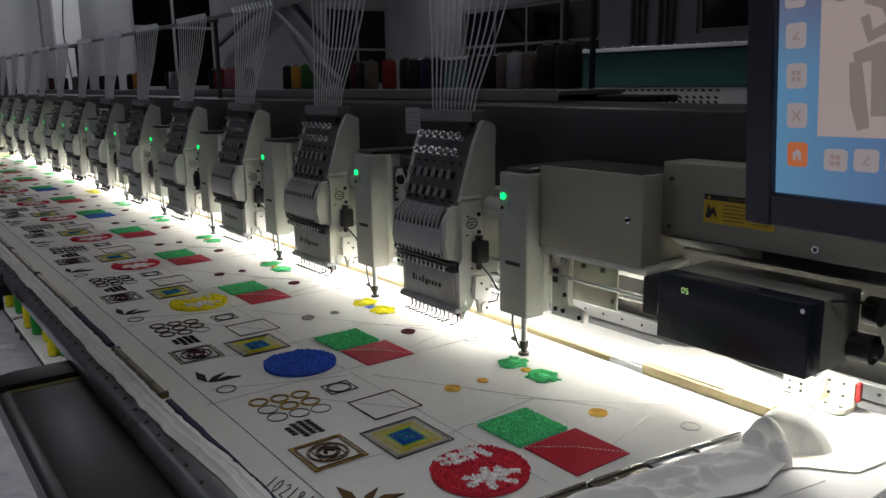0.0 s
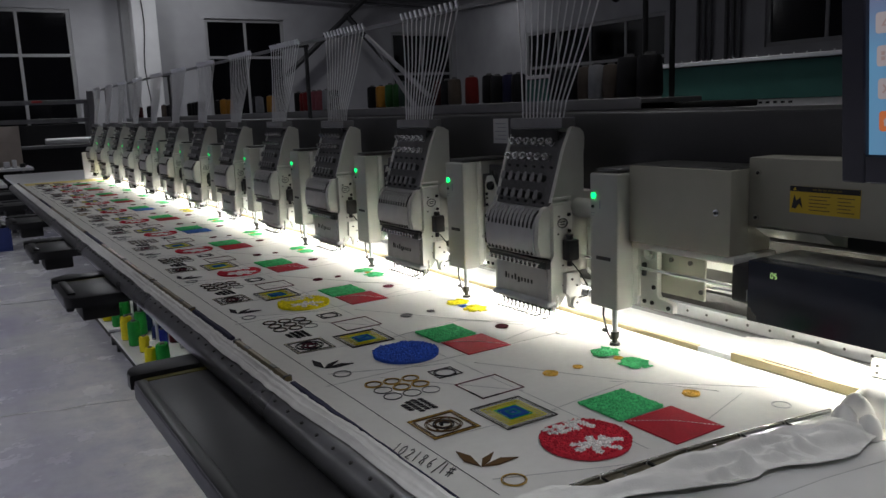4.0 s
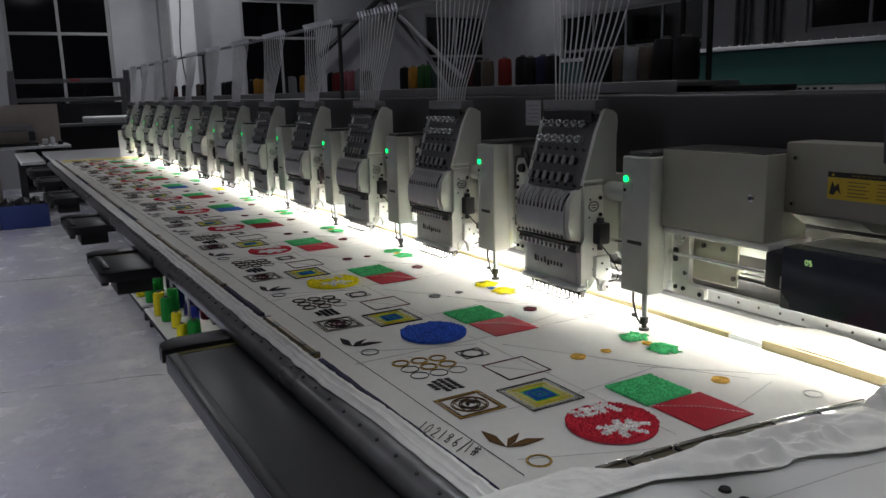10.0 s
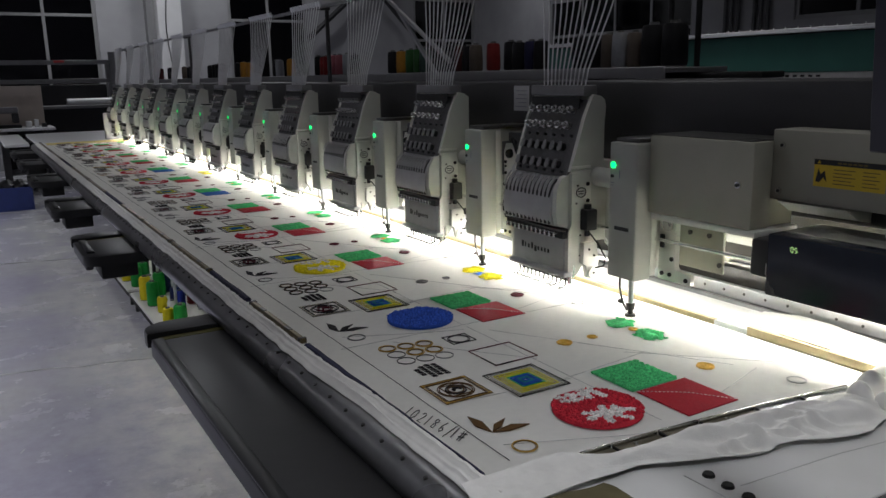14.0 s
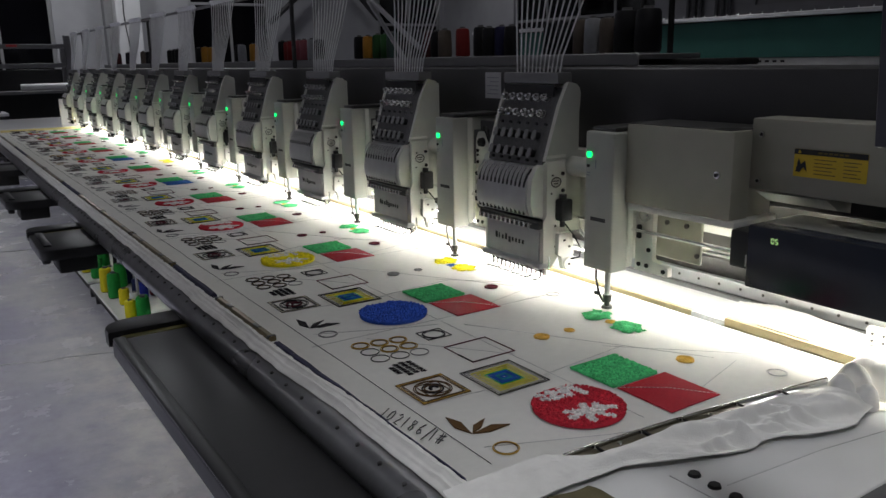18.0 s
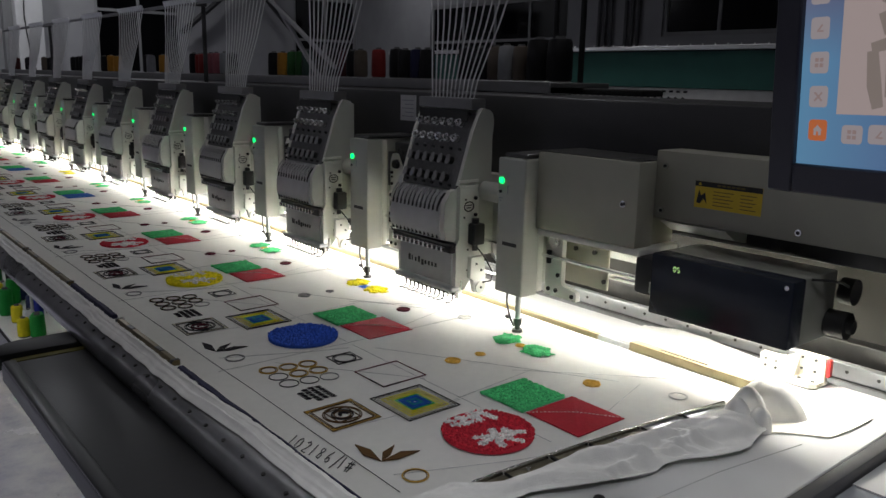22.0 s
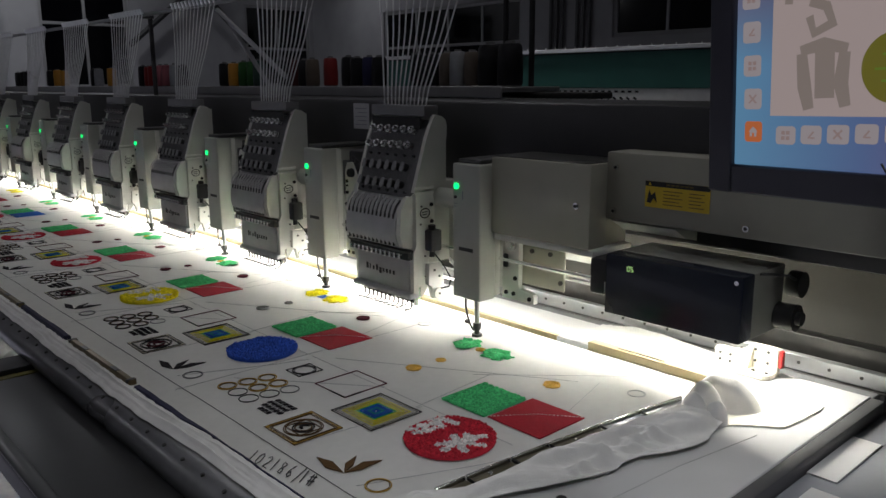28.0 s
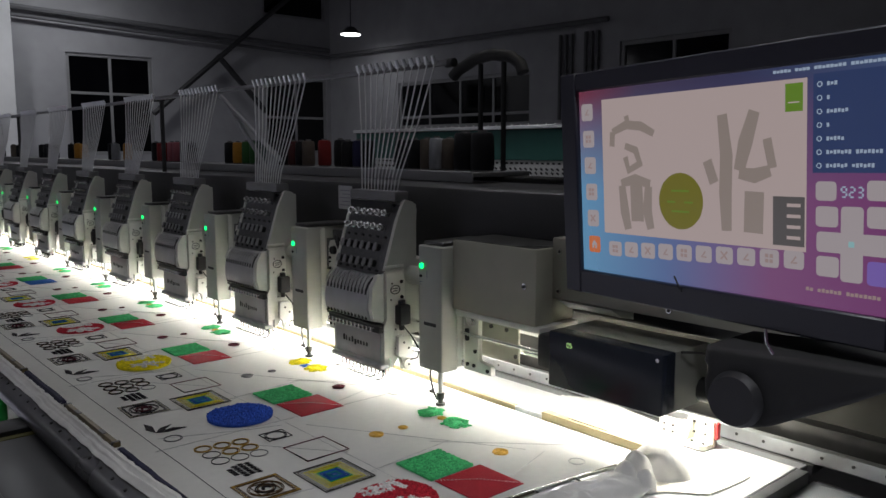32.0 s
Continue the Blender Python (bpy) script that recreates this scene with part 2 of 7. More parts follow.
nt.links.new(mixer.outputs[0], nt.nodes["Material Output"].inputs[0])

tubing = mat("clear_tubing", (0.88, 0.89, 0.89), 0.09, vary=0.06, scale=40)
tubing.node_tree.nodes["Principled BSDF"].inputs["Alpha"].default_value = 0.78
M["tubing"] = tubing
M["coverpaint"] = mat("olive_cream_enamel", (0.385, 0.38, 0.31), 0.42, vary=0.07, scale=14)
M["headgrey"] = mat("head_cover_grey", (0.45, 0.46, 0.42), 0.42, vary=0.05, scale=20)

# ---- mesh helpers ----


def lerp(a, b, t):
    return a + (b - a) * t


def box(bm, x0, x1, y0, y1, z0, z1, bev=0.0, seg=2, m=None):
    vs = [bm.verts.new((x, y, z)) for x in (x0, x1) for y in (y0, y1) for z in (z0, z1)]
    fs = [bm.faces.new([vs[i] for i in q]) for q in ((0, 1, 3, 2), (4, 6, 7, 5), (0, 4, 5, 1), (2, 3, 7, 6), (0, 2, 6, 4), (1, 5, 7, 3))]
    if bev > 0:
        es = list({e for f in fs for e in f.edges})
        r = bmesh.ops.bevel(bm, geom=es, offset=bev, segments=seg, profile=0.5, affect="EDGES")
        vs = list({v for f in r["faces"] for v in f.verts} | {v for v in vs if v.is_valid})
    if m:
        bmesh.ops.transform(bm, matrix=m, verts=vs)
    return vs


def rod(bm, a, b, r, r2=None, n=12, caps=True):
    a, b = Vector(a), Vector(b)
    q = (b - a).to_track_quat("Z", "Y").to_matrix().to_4x4()
    res = bmesh.ops.create_cone(bm, cap_ends=caps, segments=n, radius1=r, radius2=r if r2 is None else r2, depth=(b - a).length,
                                matrix=Matrix.Translation((a + b) / 2) @ q)
    return res["verts"]


def tube(bm, pts, r, n=8):
    """A round tube along pts."""
    rings = []
    pts = [Vector(p) for p in pts]
    for i, p in enumerate(pts):
        d = (pts[min(i + 1, len(pts) - 1)] - pts[max(i - 1, 0)]).normalized()
        u = d.orthogonal().normalized() if i == 0 else (rings_u - d * rings_u.dot(d)).normalized()
        rings_u = u
        v = d.cross(u)
        rings.append([bm.verts.new(p + r * (math.cos(k * 2 * math.pi / n) * u + math.sin(k * 2 * math.pi / n) * v)) for k in range(n)])
    for a, b in zip(rings, rings[1:]):
        for k in range(n):
            bm.faces.new((a[k], a[(k + 1) % n], b[(k + 1) % n], b[k]))
    bm.faces.new(rings[0][::-1])
    bm.faces.new(rings[-1])


def prism(bm, pts, axis, a, b):
    """A polygon in the plane across axis ('x': pts are (y, z), 'y': (x, z), 'z': (x, y)), drawn out from a to b."""
    def at(p, h):
        return {"x": (h, p[0], p[1]), "y": (p[0], h, p[1]), "z": (p[0], p[1], h)}[axis]
    lo, hi = [bm.verts.new(at(p, a)) for p in pts], [bm.verts.new(at(p, b)) for p in pts]
    n = len(pts)
    bm.faces.new(lo)
    bm.faces.new(hi[::-1])
    for i in range(n):
        bm.faces.new((lo[i], hi[i], hi[(i + 1) % n], lo[(i + 1) % n]))
    bmesh.ops.recalc_face_normals(bm, faces=bm.faces[:])
    return lo + hi


def finish(name, bm, material, smooth=False):
    bmesh.ops.recalc_face_normals(bm, faces=bm.faces[:])
    me = bpy.data.meshes.new(name)
    bm.to_mesh(me)
    bm.free()
    me.materials.append(M[material] if isinstance(material, str) else material)
    if smooth:
        for p in me.polygons:
            p.use_smooth = True
        me.set_sharp_from_angle(angle=radians(38))
    return me


def part(name, bm, material, parent, label="", smooth=True):
    ob = new(name, finish(name, bm, material, smooth))
    ob.parent = parent
    if label:
        tagged(ob, label)
    return ob


def thing(name, label, category, at=(0, 0, 0), group="", kind=""):
    ob = new(name)
    ob.location = at
    return tagged(ob, label, category, group, kind)


def solid(name, bm, material, label, category, group="", kind="", smooth=True):
    return tagged(new(name, finish(name, bm, material, smooth)), label, category, group, kind)


def share(name, me, parent, m, label=""):
    ob = new(name, me)
    ob.parent = parent
    ob.matrix_basis = m
    if label:
        tagged(ob, label)
    return ob


B = bmesh.new
# ---- the hall ----
M["joint"] = mat("floor_joint_filler", (0.5, 0.5, 0.5), 0.8, vary=0.4, scale=9)


bm = B(); box(bm, -7, SIDEX, -6, FARY, -0.2, 0)
solid("floor", bm, "floor", "smooth blue-grey painted concrete floor with joints", "floor", kind="structure", smooth=False)
bm = B()
for y in (3.07, 5.84, 8.7):
    tube(bm, [(lerp(-6.9, -0.2, i / 60), y - 0.25 * (lerp(-6.9, -0.2, i / 60) + 1.1) + 0.03 * noise.noise((i * 0.7, y, 0)), 0.0006) for i in range(61)], 0.005, 4)
solid("floor_joint", bm, "joint", "thin worn joint lines in the floor", "joint", kind="structure")
rnd = random.Random(4)
bm = B()
for i in range(160):
    x, y, a = rnd.uniform(-1.6, -0.35), rnd.uniform(0.6, 5.5), rnd.uniform(0, 3.14)
    ln, w = rnd.uniform(0.004, 0.022), rnd.uniform(0.001, 0.004)
    box(bm, -ln, ln, -w, w, 0.0002, 0.0012, m=Matrix.Translation((x, y, 0)) @ Matrix.Rotation(a, 4, "Z"))
solid("floor_scraps", bm, "joint", "tiny pale scraps and scuffs scattered on the floor", "scraps", kind="stuff", smooth=False)
bm = B(); box(bm, -7.2, SIDEX + 0.2, -6.2, FARY + 0.2, 5.0, 5.2)
solid("ceiling", bm, "ceiling", "dim grey sheet ceiling of the workshop", "ceiling", kind="structure", smooth=False)


def walled(name, axis, at, thick, lo, hi, holes):
    """A wall across axis with holes (a0, a1, z0, z1)."""
    bm = B()
    cuts = sorted({lo, hi, *[h[0] for h in holes], *[h[1] for h in holes]})
    for a, b in zip(cuts, cuts[1:]):
        mid = (a + b) / 2
        zs = [0.0]
        for h in sorted((h for h in holes if h[0] < mid < h[1]), key=lambda h: h[2]):
            zs += [h[2], h[3]]
        zs.append(5.0)
        for z0, z1 in zip(zs[::2], zs[1::2]):
            if axis == "y":
                box(bm, a, b, at, at + thick, z0, z1)
            else:
                box(bm, at, at + thick, a, b, z0, z1)
    return solid(name, bm, "wall", "dim grey-white plastered workshop wall", "wall", kind="structure", smooth=False)


def window(axis, at, a0, a1, z0, z1, cols, rows):
    w = thing("window_1" if axis == "y" else "window_2", "dark night window with a pale metal frame", "window", kind="structure")
    def slab(bm, p0, p1, q0, q1, d0, d1):
        if axis == "y":
            box(bm, p0, p1, at + d0, at + d1, q0, q1, 0.004, 1)
        else:
            box(bm, at + d0, at + d1, p0, p1, q0, q1, 0.004, 1)
    f = 0.06
    for p0, p1, q0, q1 in ((a0, a1, z0, z0 + f), (a0, a1, z1 - f, z1), (a0, a0 + f, z0 + f, z1 - f), (a1 - f, a1, z0 + f, z1 - f)):
        bm = B(); slab(bm, p0, p1, q0, q1, 0.03, 0.11); part("window_frame", bm, "frame", w)
    ca = [a0 + f + (a1 - a0 - 2 * f) * i / cols for i in range(cols + 1)]
    cz = [z0 + f + (z1 - z0 - 2 * f) * s for s in rows]
    for a in ca[1:-1]:
        bm = B(); slab(bm, a - 0.025, a + 0.025, z0 + f, z1 - f, 0.04, 0.10); part("mullion", bm, "frame", w)
    for z in cz[1:-1]:
        bm = B(); slab(bm, a0 + f, a1 - f, z - 0.025, z + 0.025, 0.045, 0.095); part("transom", bm, "frame", w)
    for a, b in zip(ca, ca[1:]):
        for c, d in zip(cz, cz[1:]):
            bm = B(); slab(bm, a + 0.0, b - 0.0, c, d, 0.06, 0.07); part("pane", bm, "night", w, "black glass with the night behind")
    return w


FAR_WINDOWS = ((-0.63, 0.97, 0.25, 3.22), (3.18, 4.69, 1.35, 3.13), (7.0, 8.5, 1.35, 2.95), (7.0, 8.5, 4.15, 4.85))
SIDE_WINDOWS = ((7.6, 11.1, 1.84, 2.72), (4.1, 5.85, 2.03, 3.0))
walled("wall_north", "y", FARY, 0.2, -7, SIDEX, FAR_WINDOWS)
walled("wall_east", "x", SIDEX, 0.2, -6, FARY, SIDE_WINDOWS)
walled("wall_west", "x", -7.2, 0.2, -6, FARY, ())
walled("wall_south", "y", -6.2, 0.2, -7, SIDEX, ())
window("y", FARY, *FAR_WINDOWS[0], 2, (0, 0.35, 0.76, 1))
window("y", FARY, *FAR_WINDOWS[1], 2, (0, 0.62, 1))
window("y", FARY, *FAR_WINDOWS[2], 2, (0, 0.47, 1))
window("y", FARY, *FAR_WINDOWS[3], 1, (0, 1))
window("x", SIDEX, *SIDE_WINDOWS[0], 4, (0, 0.2, 1))
window("x", SIDEX, *SIDE_WINDOWS[1], 2, (0, 1))
bm = B(); box(bm, 1.87, 2.27, 13.1, 13.5, 0, 5.0, 0.01, 1)
solid("pillar", bm, "pillar", "white painted square pillar at the far wall", "pillar", kind="structure")

# ---- table, beam, frame of the machine ----
M["trimgrey"] = mat("grey_edge_strip", (0.085, 0.085, 0.088), 0.5, vary=0.15, scale=20)
table = thing("machine_table", "long white laminate machine table on dark steel legs", "table")
for nm, x0, x1, y0, y1 in (("tabletop", -0.60, 0.320, -0.69, -0.43), ("back_board", 0.128, 0.320, -0.4295, 6.2495), ("tabletop", -0.60, 0.320, 6.25, 8.0), ("front_rail", -0.60, -0.565, -0.4295, 6.2495)):
    bm = B(); box(bm, x0, x1, y0, y1, 0.858, 0.884, 0.002, 1)
    part(nm, bm, "laminate", table)
for y in (0.4, 1.9, 3.4, 4.9):
    bm = B(); box(bm, -0.564, 0.127, y - 0.02, y + 0.02, 0.80, 0.84, 0.003, 1)
    part("cross_bar", bm, "iron", table)
    for x in (-0.575, 0.15):
        bm = B(); box(bm, x - 0.02, x + 0.02, y - 0.02, y + 0.02, 0.80, 0.8575, 0.003, 1)
        part("cross_bar_bracket", bm, "iron", table)
bm = B(); box(bm, -0.60, 0.320, -0.712, -0.6905, 0.815, 0.8835, 0.003, 2)
part("end_trim", bm, "trimgrey", table, "dark grey end strip")
bm = B(); box(bm, -0.85, -0.6605, 6.5, 8.0, 0.858, 0.884, 0.003, 1)
part("far_wing", bm, "laminate", table, "white side leaf at the far end")
for y in (-0.55, 1.2, 3.0, 4.8, 6.3, 7.8):
    for x in (0.17, 0.3):
        bm = B(); box(bm, x - 0.03, x + 0.03, y - 0.03, y + 0.03, 0.0, 0.857, 0.004, 1)
        part("leg", bm, "iron", table)
bm = B(); box(bm, 0.36, 0.415, -0.70, 6.45, 0.86, 0.878, 0.002, 1)
part("dark_channel", bm, "darksteel", table, "dark steel channel at the back")
shelf = thing("end_shelf", "glossy dark grey shelf at the machine's end", "shelf")
bm = B(); box(bm, -0.60, 0.333, -1.55, -0.7135, 0.840, 0.863, 0.003, 2)
part("shelf_top", bm, "table_edge", shelf)
for x in (-0.5, 0.25):
    bm = B(); box(bm, x - 0.025, x + 0.025, -1.5, -1.45, 0, 0.839, 0.003, 1)
    part("leg", bm, "iron", shelf)
for x, y in ((-0.33, -0.80), (-0.28, -0.83), (-0.24, -0.86)):
    bm = B(); rod(bm, (x, y, 0.863), (x, y, 0.869), 0.012, n=18)
    part("bolt_cap", bm, "rubber", shelf)
# two flat bright patches on the shelf, built as thin white slabs
for x0, x1, y0, y1 in ((0.012, 0.182, -0.757, -0.7145), (-0.16, -0.026, -0.80, -0.738)):
    bm = B(); box(bm, x0, x1, y0, y1, 0.8634, 0.8655, 0.0006, 1)
    solid("white_patch", bm, "laminate", "smooth flat white patch on the glossy grey end shelf", "plate", group="plates on the end shelf")
bm = B(); rod(bm, (0.318, -0.728, 0.8675), (0.314, -0.86, 0.8675), 0.004, n=8)
solid("steel_pin", bm, "steel", "thin steel pin lying on the end shelf", "pin")

beam = thing("machine_beam", "long dark grey painted machine beam carrying the heads", "machine beam")
bm = B(); box(bm, 0.152, 0.46, -1.6, 6.5, 1.135, 1.372, 0.006, 2)
part("beam_body", bm, "beam", beam)
bm = B(); box(bm, 0.1435, 0.1515, -0.02, 6.4, 1.02, 1.13, 0.002, 1)
part("back_plate", bm, "white", beam)
for y in (-1.4, 6.42):
    bm = B(); box(bm, 0.2, 0.46, y - 0.1, y + 0.1, 0.0, 1.134, 0.006, 2)
    part("column", bm, "iron", beam)
bm = B(); box(bm, 0.1495, 0.1515, 0.478, 0.542, 1.298, 1.362)
part("paper_notice", bm, "paper", beam, "small white printed paper notice")
for i in range(5):
    bm = B(); box(bm, 0.1488, 0.1496, 0.486, 0.534 - 0.012 * (i % 2), 1.348 - 0.010 * i, 1.350 - 0.010 * i)
    part("printed_line", bm, "table_edge", beam)
bm = B(); box(bm, -0.045, 0.15, 6.52, 6.535, 0.885, 1.12, 0.003, 1)
part("far_end_plate", bm, "white", beam, "white sheet plate closing the far end")
strip = thing("light_strip", "bright white light strip under the beam", "lamp")
bm = B(); box(bm, 0.167, 0.193, -0.33, 6.33, 1.0685, 1.0765, 0.002, 1)
part("channel", bm, "alu", strip)
bm = B(); box(bm, 0.169, 0.191, -0.33, 6.33, 1.0650, 1.0681, 0.001, 1)
part("diffuser", bm, "strip", strip)
# added lip that keeps the diffuser's glow out of view
bm = B(); box(bm, 0.1652, 0.1666, -0.335, 6.33, 1.0615, 1.0775, 0.0004, 1)
part("shade_lip", bm, "alu", strip)
# channel and diffuser of the added low strip
bm = B(); box(bm, 0.081, 0.107, 0.02, 6.32, 0.990, 0.998, 0.002, 1)
part("channel", bm, "alu", strip)
bm = B(); box(bm, 0.083, 0.105, 0.02, 6.32, 0.9865, 0.9896, 0.001, 1)
part("diffuser", bm, "strip", strip)
for x, y in ((0.205, -0.46),):
    bm = B(); box(bm, x - 0.014, x + 0.014, y - 0.11, y + 0.11, 1.1065, 1.1098, 0.001, 1)
    part("channel", bm, "alu", strip)
    bm = B(); box(bm, x - 0.011, x + 0.011, y - 0.11, y + 0.11, 1.1030, 1.1062, 0.001, 1)
    part("diffuser", bm, "softstrip", strip)
for x, z, r, nm in ((0.060, 1.066, 0.004, "pull_rod"), (0.118, 1.040, 0.007, "drive_rod")):
    bm = B(); rod(bm, (x, -0.40, z), (x, 6.3, z), r, n=12)
    solid(nm, bm, "steel", "long bright steel rod running behind the heads", "rod")

# boxes at the machine's near end
# dark finish of the head caps, also the shade on the cover box's top
M["darktop"] = mat("dark_shaded_top", (0.05, 0.05, 0.048), 0.3, vary=0.2, scale=20)
cover = thing("cover_box", "plain cream sheet-metal cover box on the beam", "machine cover")
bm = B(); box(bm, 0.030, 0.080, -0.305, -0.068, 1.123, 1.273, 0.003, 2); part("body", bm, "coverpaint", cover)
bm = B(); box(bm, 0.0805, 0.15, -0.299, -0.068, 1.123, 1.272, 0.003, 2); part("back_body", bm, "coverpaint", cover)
# added dark sheet stands in for the unlit top of the box
bm = B(); box(bm, 0.033, 0.15, -0.2985, -0.070, 1.2732, 1.2750, 0.0008, 1); part("shade_sheet", bm, "darktop", cover, "added glossy sheet, dark in place of the shade on the box's top")
bm = B(); box(bm, 0.033, 0.15, -0.313, -0.072, 1.110, 1.1225, 0.003, 2); part("bottom_flange", bm, "plate", cover)
bm = B(); rod(bm, (0.030, -0.277, 1.199), (0.0265, -0.277, 1.199), 0.0060, n=16); part("washer", bm, "steel", cover)
bm = B(); rod(bm, (0.0262, -0.277, 1.199), (0.0235, -0.277, 1.199), 0.0032, n=14); part("screw", bm, "rubber", cover)
for y in (-0.165, -0.215):
    bm = B(); rod(bm, (0.10, y, 1.109), (0.10, y, 1.097), 0.005, n=10); part("stud", bm, "steel", cover)
bm = B(); box(bm, 0.100, 0.106, -0.197, -0.052, 1.012, 1.109, 0.002, 1); part("rear_panel", bm, "coverpaint", cover)
for y, z in ((-0.116, 1.083), (-0.163, 1.083), (-0.190, 1.030)):
    bm = B(); rod(bm, (0.100, y, z), (0.0965, y, z), 0.0048, n=12); part("panel_screw", bm, "darksteel", cover)
# the cover box's enamel again, darkened for the dimmer light at the end
M["endpaint_shaded"] = mat("shaded_olive_enamel", (0.30, 0.295, 0.245), 0.45, vary=0.08, scale=12)
cover2 = thing("end_cover", "long cream cover panel at the machine's end", "machine cover")
bm = B(); box(bm, 0.080, 0.151, -1.55, -0.3015, 1.174, 1.293, 0.003, 2); part("body", bm, "endpaint_shaded", cover2)
bm = B(); prism(bm, [(0.080, 1.172), (0.151, 1.172), (0.151, 1.144), (0.115, 1.152)], "y", -0.443, -0.317); part("lower_flange", bm, "cream", cover2)
for y, z in ((-0.322, 1.267), (-0.320, 1.190), (-0.565, 1.190), (-0.792, 1.185)):
    bm = B(); rod(bm, (0.080, y, z), (0.0765, y, z), 0.0052, n=14); part("screw", bm, "steel", cover2)
    bm = B(); rod(bm, (0.0765, y, z), (0.0755, y, z), 0.0030, n=6); part("screw_socket", bm, "rubber", cover2)
sign = thing("warning_sign", "yellow warning label with black heading and lines of small print", "sign")
bm = B(); box(bm, 0.0788, 0.0798, -0.502, -0.383, 1.205, 1.2490); part("plate", bm, "yellow", sign)
bm = B(); box(bm, 0.0782, 0.0788, -0.502, -0.383, 1.2405, 1.2490); part("heading_bar", bm, "ink", sign)
bm = B(); prism(bm, [(-0.389, 1.2425), (-0.392, 1.2475), (-0.395, 1.2425)], "x", 0.0778, 0.0782); part("heading_triangle", bm, "yellow", sign)
for i in range(6):
    bm = B(); box(bm, 0.0778, 0.0782, -0.430 - 0.0085 * i, -0.4235 - 0.0085 * i, 1.2432, 1.2462); part("heading_letter", bm, "print", sign)
for y0, y1, ys in ((-0.4535, -0.4176, 5), (-0.4930, -0.4658, 5)):
    for i in range(ys):
        bm = B(); box(bm, 0.0782, 0.0788, y0 + 0.006 * (i % 2), y1, 1.2335 - 0.0056 * i, 1.2348 - 0.0056 * i); part("print_line", bm, "print", sign)
bm = B(); prism(bm, [(-0.387, 1.213), (-0.391, 1.234), (-0.395, 1.225), (-0.402, 1.231), (-0.406, 1.214), (-0.400, 1.221), (-0.394, 1.212)], "x", 0.0780, 0.0788); part("pictogram", bm, "ink", sign)

# housing enamel with the shade on its side and top put into the colour
M["drive_shaded"] = mat("shaded_drive_enamel", (0.20, 0.20, 0.175), 0.45, vary=0.12, scale=14)
motor = thing("drive_box", "black drive box with a small lit number display", "drive unit")
bm = B(); box(bm, 0.011, 0.05, -0.600, -0.356, 1.026, 1.130, 0.003, 2); part("front_cover", bm, "blackgloss", motor)
bm = B(); box(bm, 0.0505, 0.15, -0.600, -0.356, 1.026, 1.130, 0.003, 2); part("housing", bm, "drive_shaded", motor)
bm = B(); rod(bm, (0.0108, -0.592, 1.121), (0.007, -0.592, 1.121), 0.0035, n=12); part("screw", bm, "steel", motor)
bm = B(); rod(bm, (0.133, -0.601, 1.050), (0.133, -0.632, 1.050), 0.022, n=10); rod(bm, (0.133, -0.632, 1.05), (0.133, -0.640, 1.05), 0.011, n=12); part("knob", bm, "rubber", motor)
bm = B(); rod(bm, (0.170, -0.601, 1.095), (0.170, -0.622, 1.095), 0.021, n=20); part("cable_gland", bm, "rubber", motor)
bm = B(); tube(bm, [(0.168, -0.615, 1.10), (0.12, -0.62, 1.118), (0.08, -0.612, 1.126), (0.06, -0.603, 1.128)], 0.0022, 6); part("cable", bm, "rubber", motor)
bm = B(); box(bm, 0.035, 0.11, -0.355, -0.305, 1.046, 1.112, 0.006, 2); part("coupling", bm, "black", motor)
bm = B(); box(bm, 0.0345, 0.0352, -0.349, -0.338, 1.052, 1.072); part("coupling_label", bm, "paper", motor, "small white printed label")


def seven_segment(text, parent, at, right, up, hgt, material, thick=0.16, name="digit_segment"):
    segs = dict(zip("0123456789", ("abcdef", "bc", "abged", "abgcd", "fgbc", "afgcd", "afgedc", "abc", "abcdefg", "abcdfg")))
    w = hgt * 0.52
    q = {"a": (0, 1, 1, 1), "b": (1, 0.5, 1, 1), "c": (1, 0, 1, 0.5), "d": (0, 0, 1, 0), "e": (0, 0, 0, 0.5), "f": (0, 0.5, 0, 1), "g": (0, 0.5, 1, 0.5)}
    right, up, at = Vector(right), Vector(up), Vector(at)
    n = right.cross(up)
    for k, c in enumerate(text):
        o = at + right * (k * hgt * 0.86)
        bm = B()
        for s in segs[c]:
            u0, v0, u1, v1 = q[s]
            t = hgt * thick / 2
            x0, x1, y0, y1 = u0 * w - t, u1 * w + t, v0 * hgt - t, v1 * hgt + t
            if y1 - y0 > x1 - x0:
                y0, y1 = y0 + t * 2.2, y1 - t * 2.2
            else:
                x0, x1 = x0 + t * 2.2, x1 - t * 2.2
            box(bm, x0, x1, y0, y1, -0.0002, 0.0003)
        m = Matrix.Translation(o) @ Matrix((right, up, n)).transposed().to_4x4()
        bmesh.ops.transform(bm, matrix=m, verts=bm.verts[:])
        part("digit", bm, material, parent)


seven_segment("05", motor, (0.0106, -0.400, 1.106), (0, -1, 0), (0, 0, 1), 0.008, "digits")

# rails, brackets, battens on the table's back half
bm = B(); box(bm, 0.370, 0.386, -1.6, 6.4, 0.8785, 0.909, 0.002, 1)
solid("slide_rail", bm, "alu", "long aluminium slide rail along the table's back", "rail")
bm = B(); box(bm, 0.3215, 0.3695, -0.69, 6.4, 0.866, 0.8775, 0.002, 1)
solid("rail_bed", bm, "rackgrey", "grey sheet-metal bed between the table and its slide rail", "panel")
bm = B(); box(bm, 0.42, 0.455, -1.6, 6.4, 0.86, 0.935, 0.003, 2)
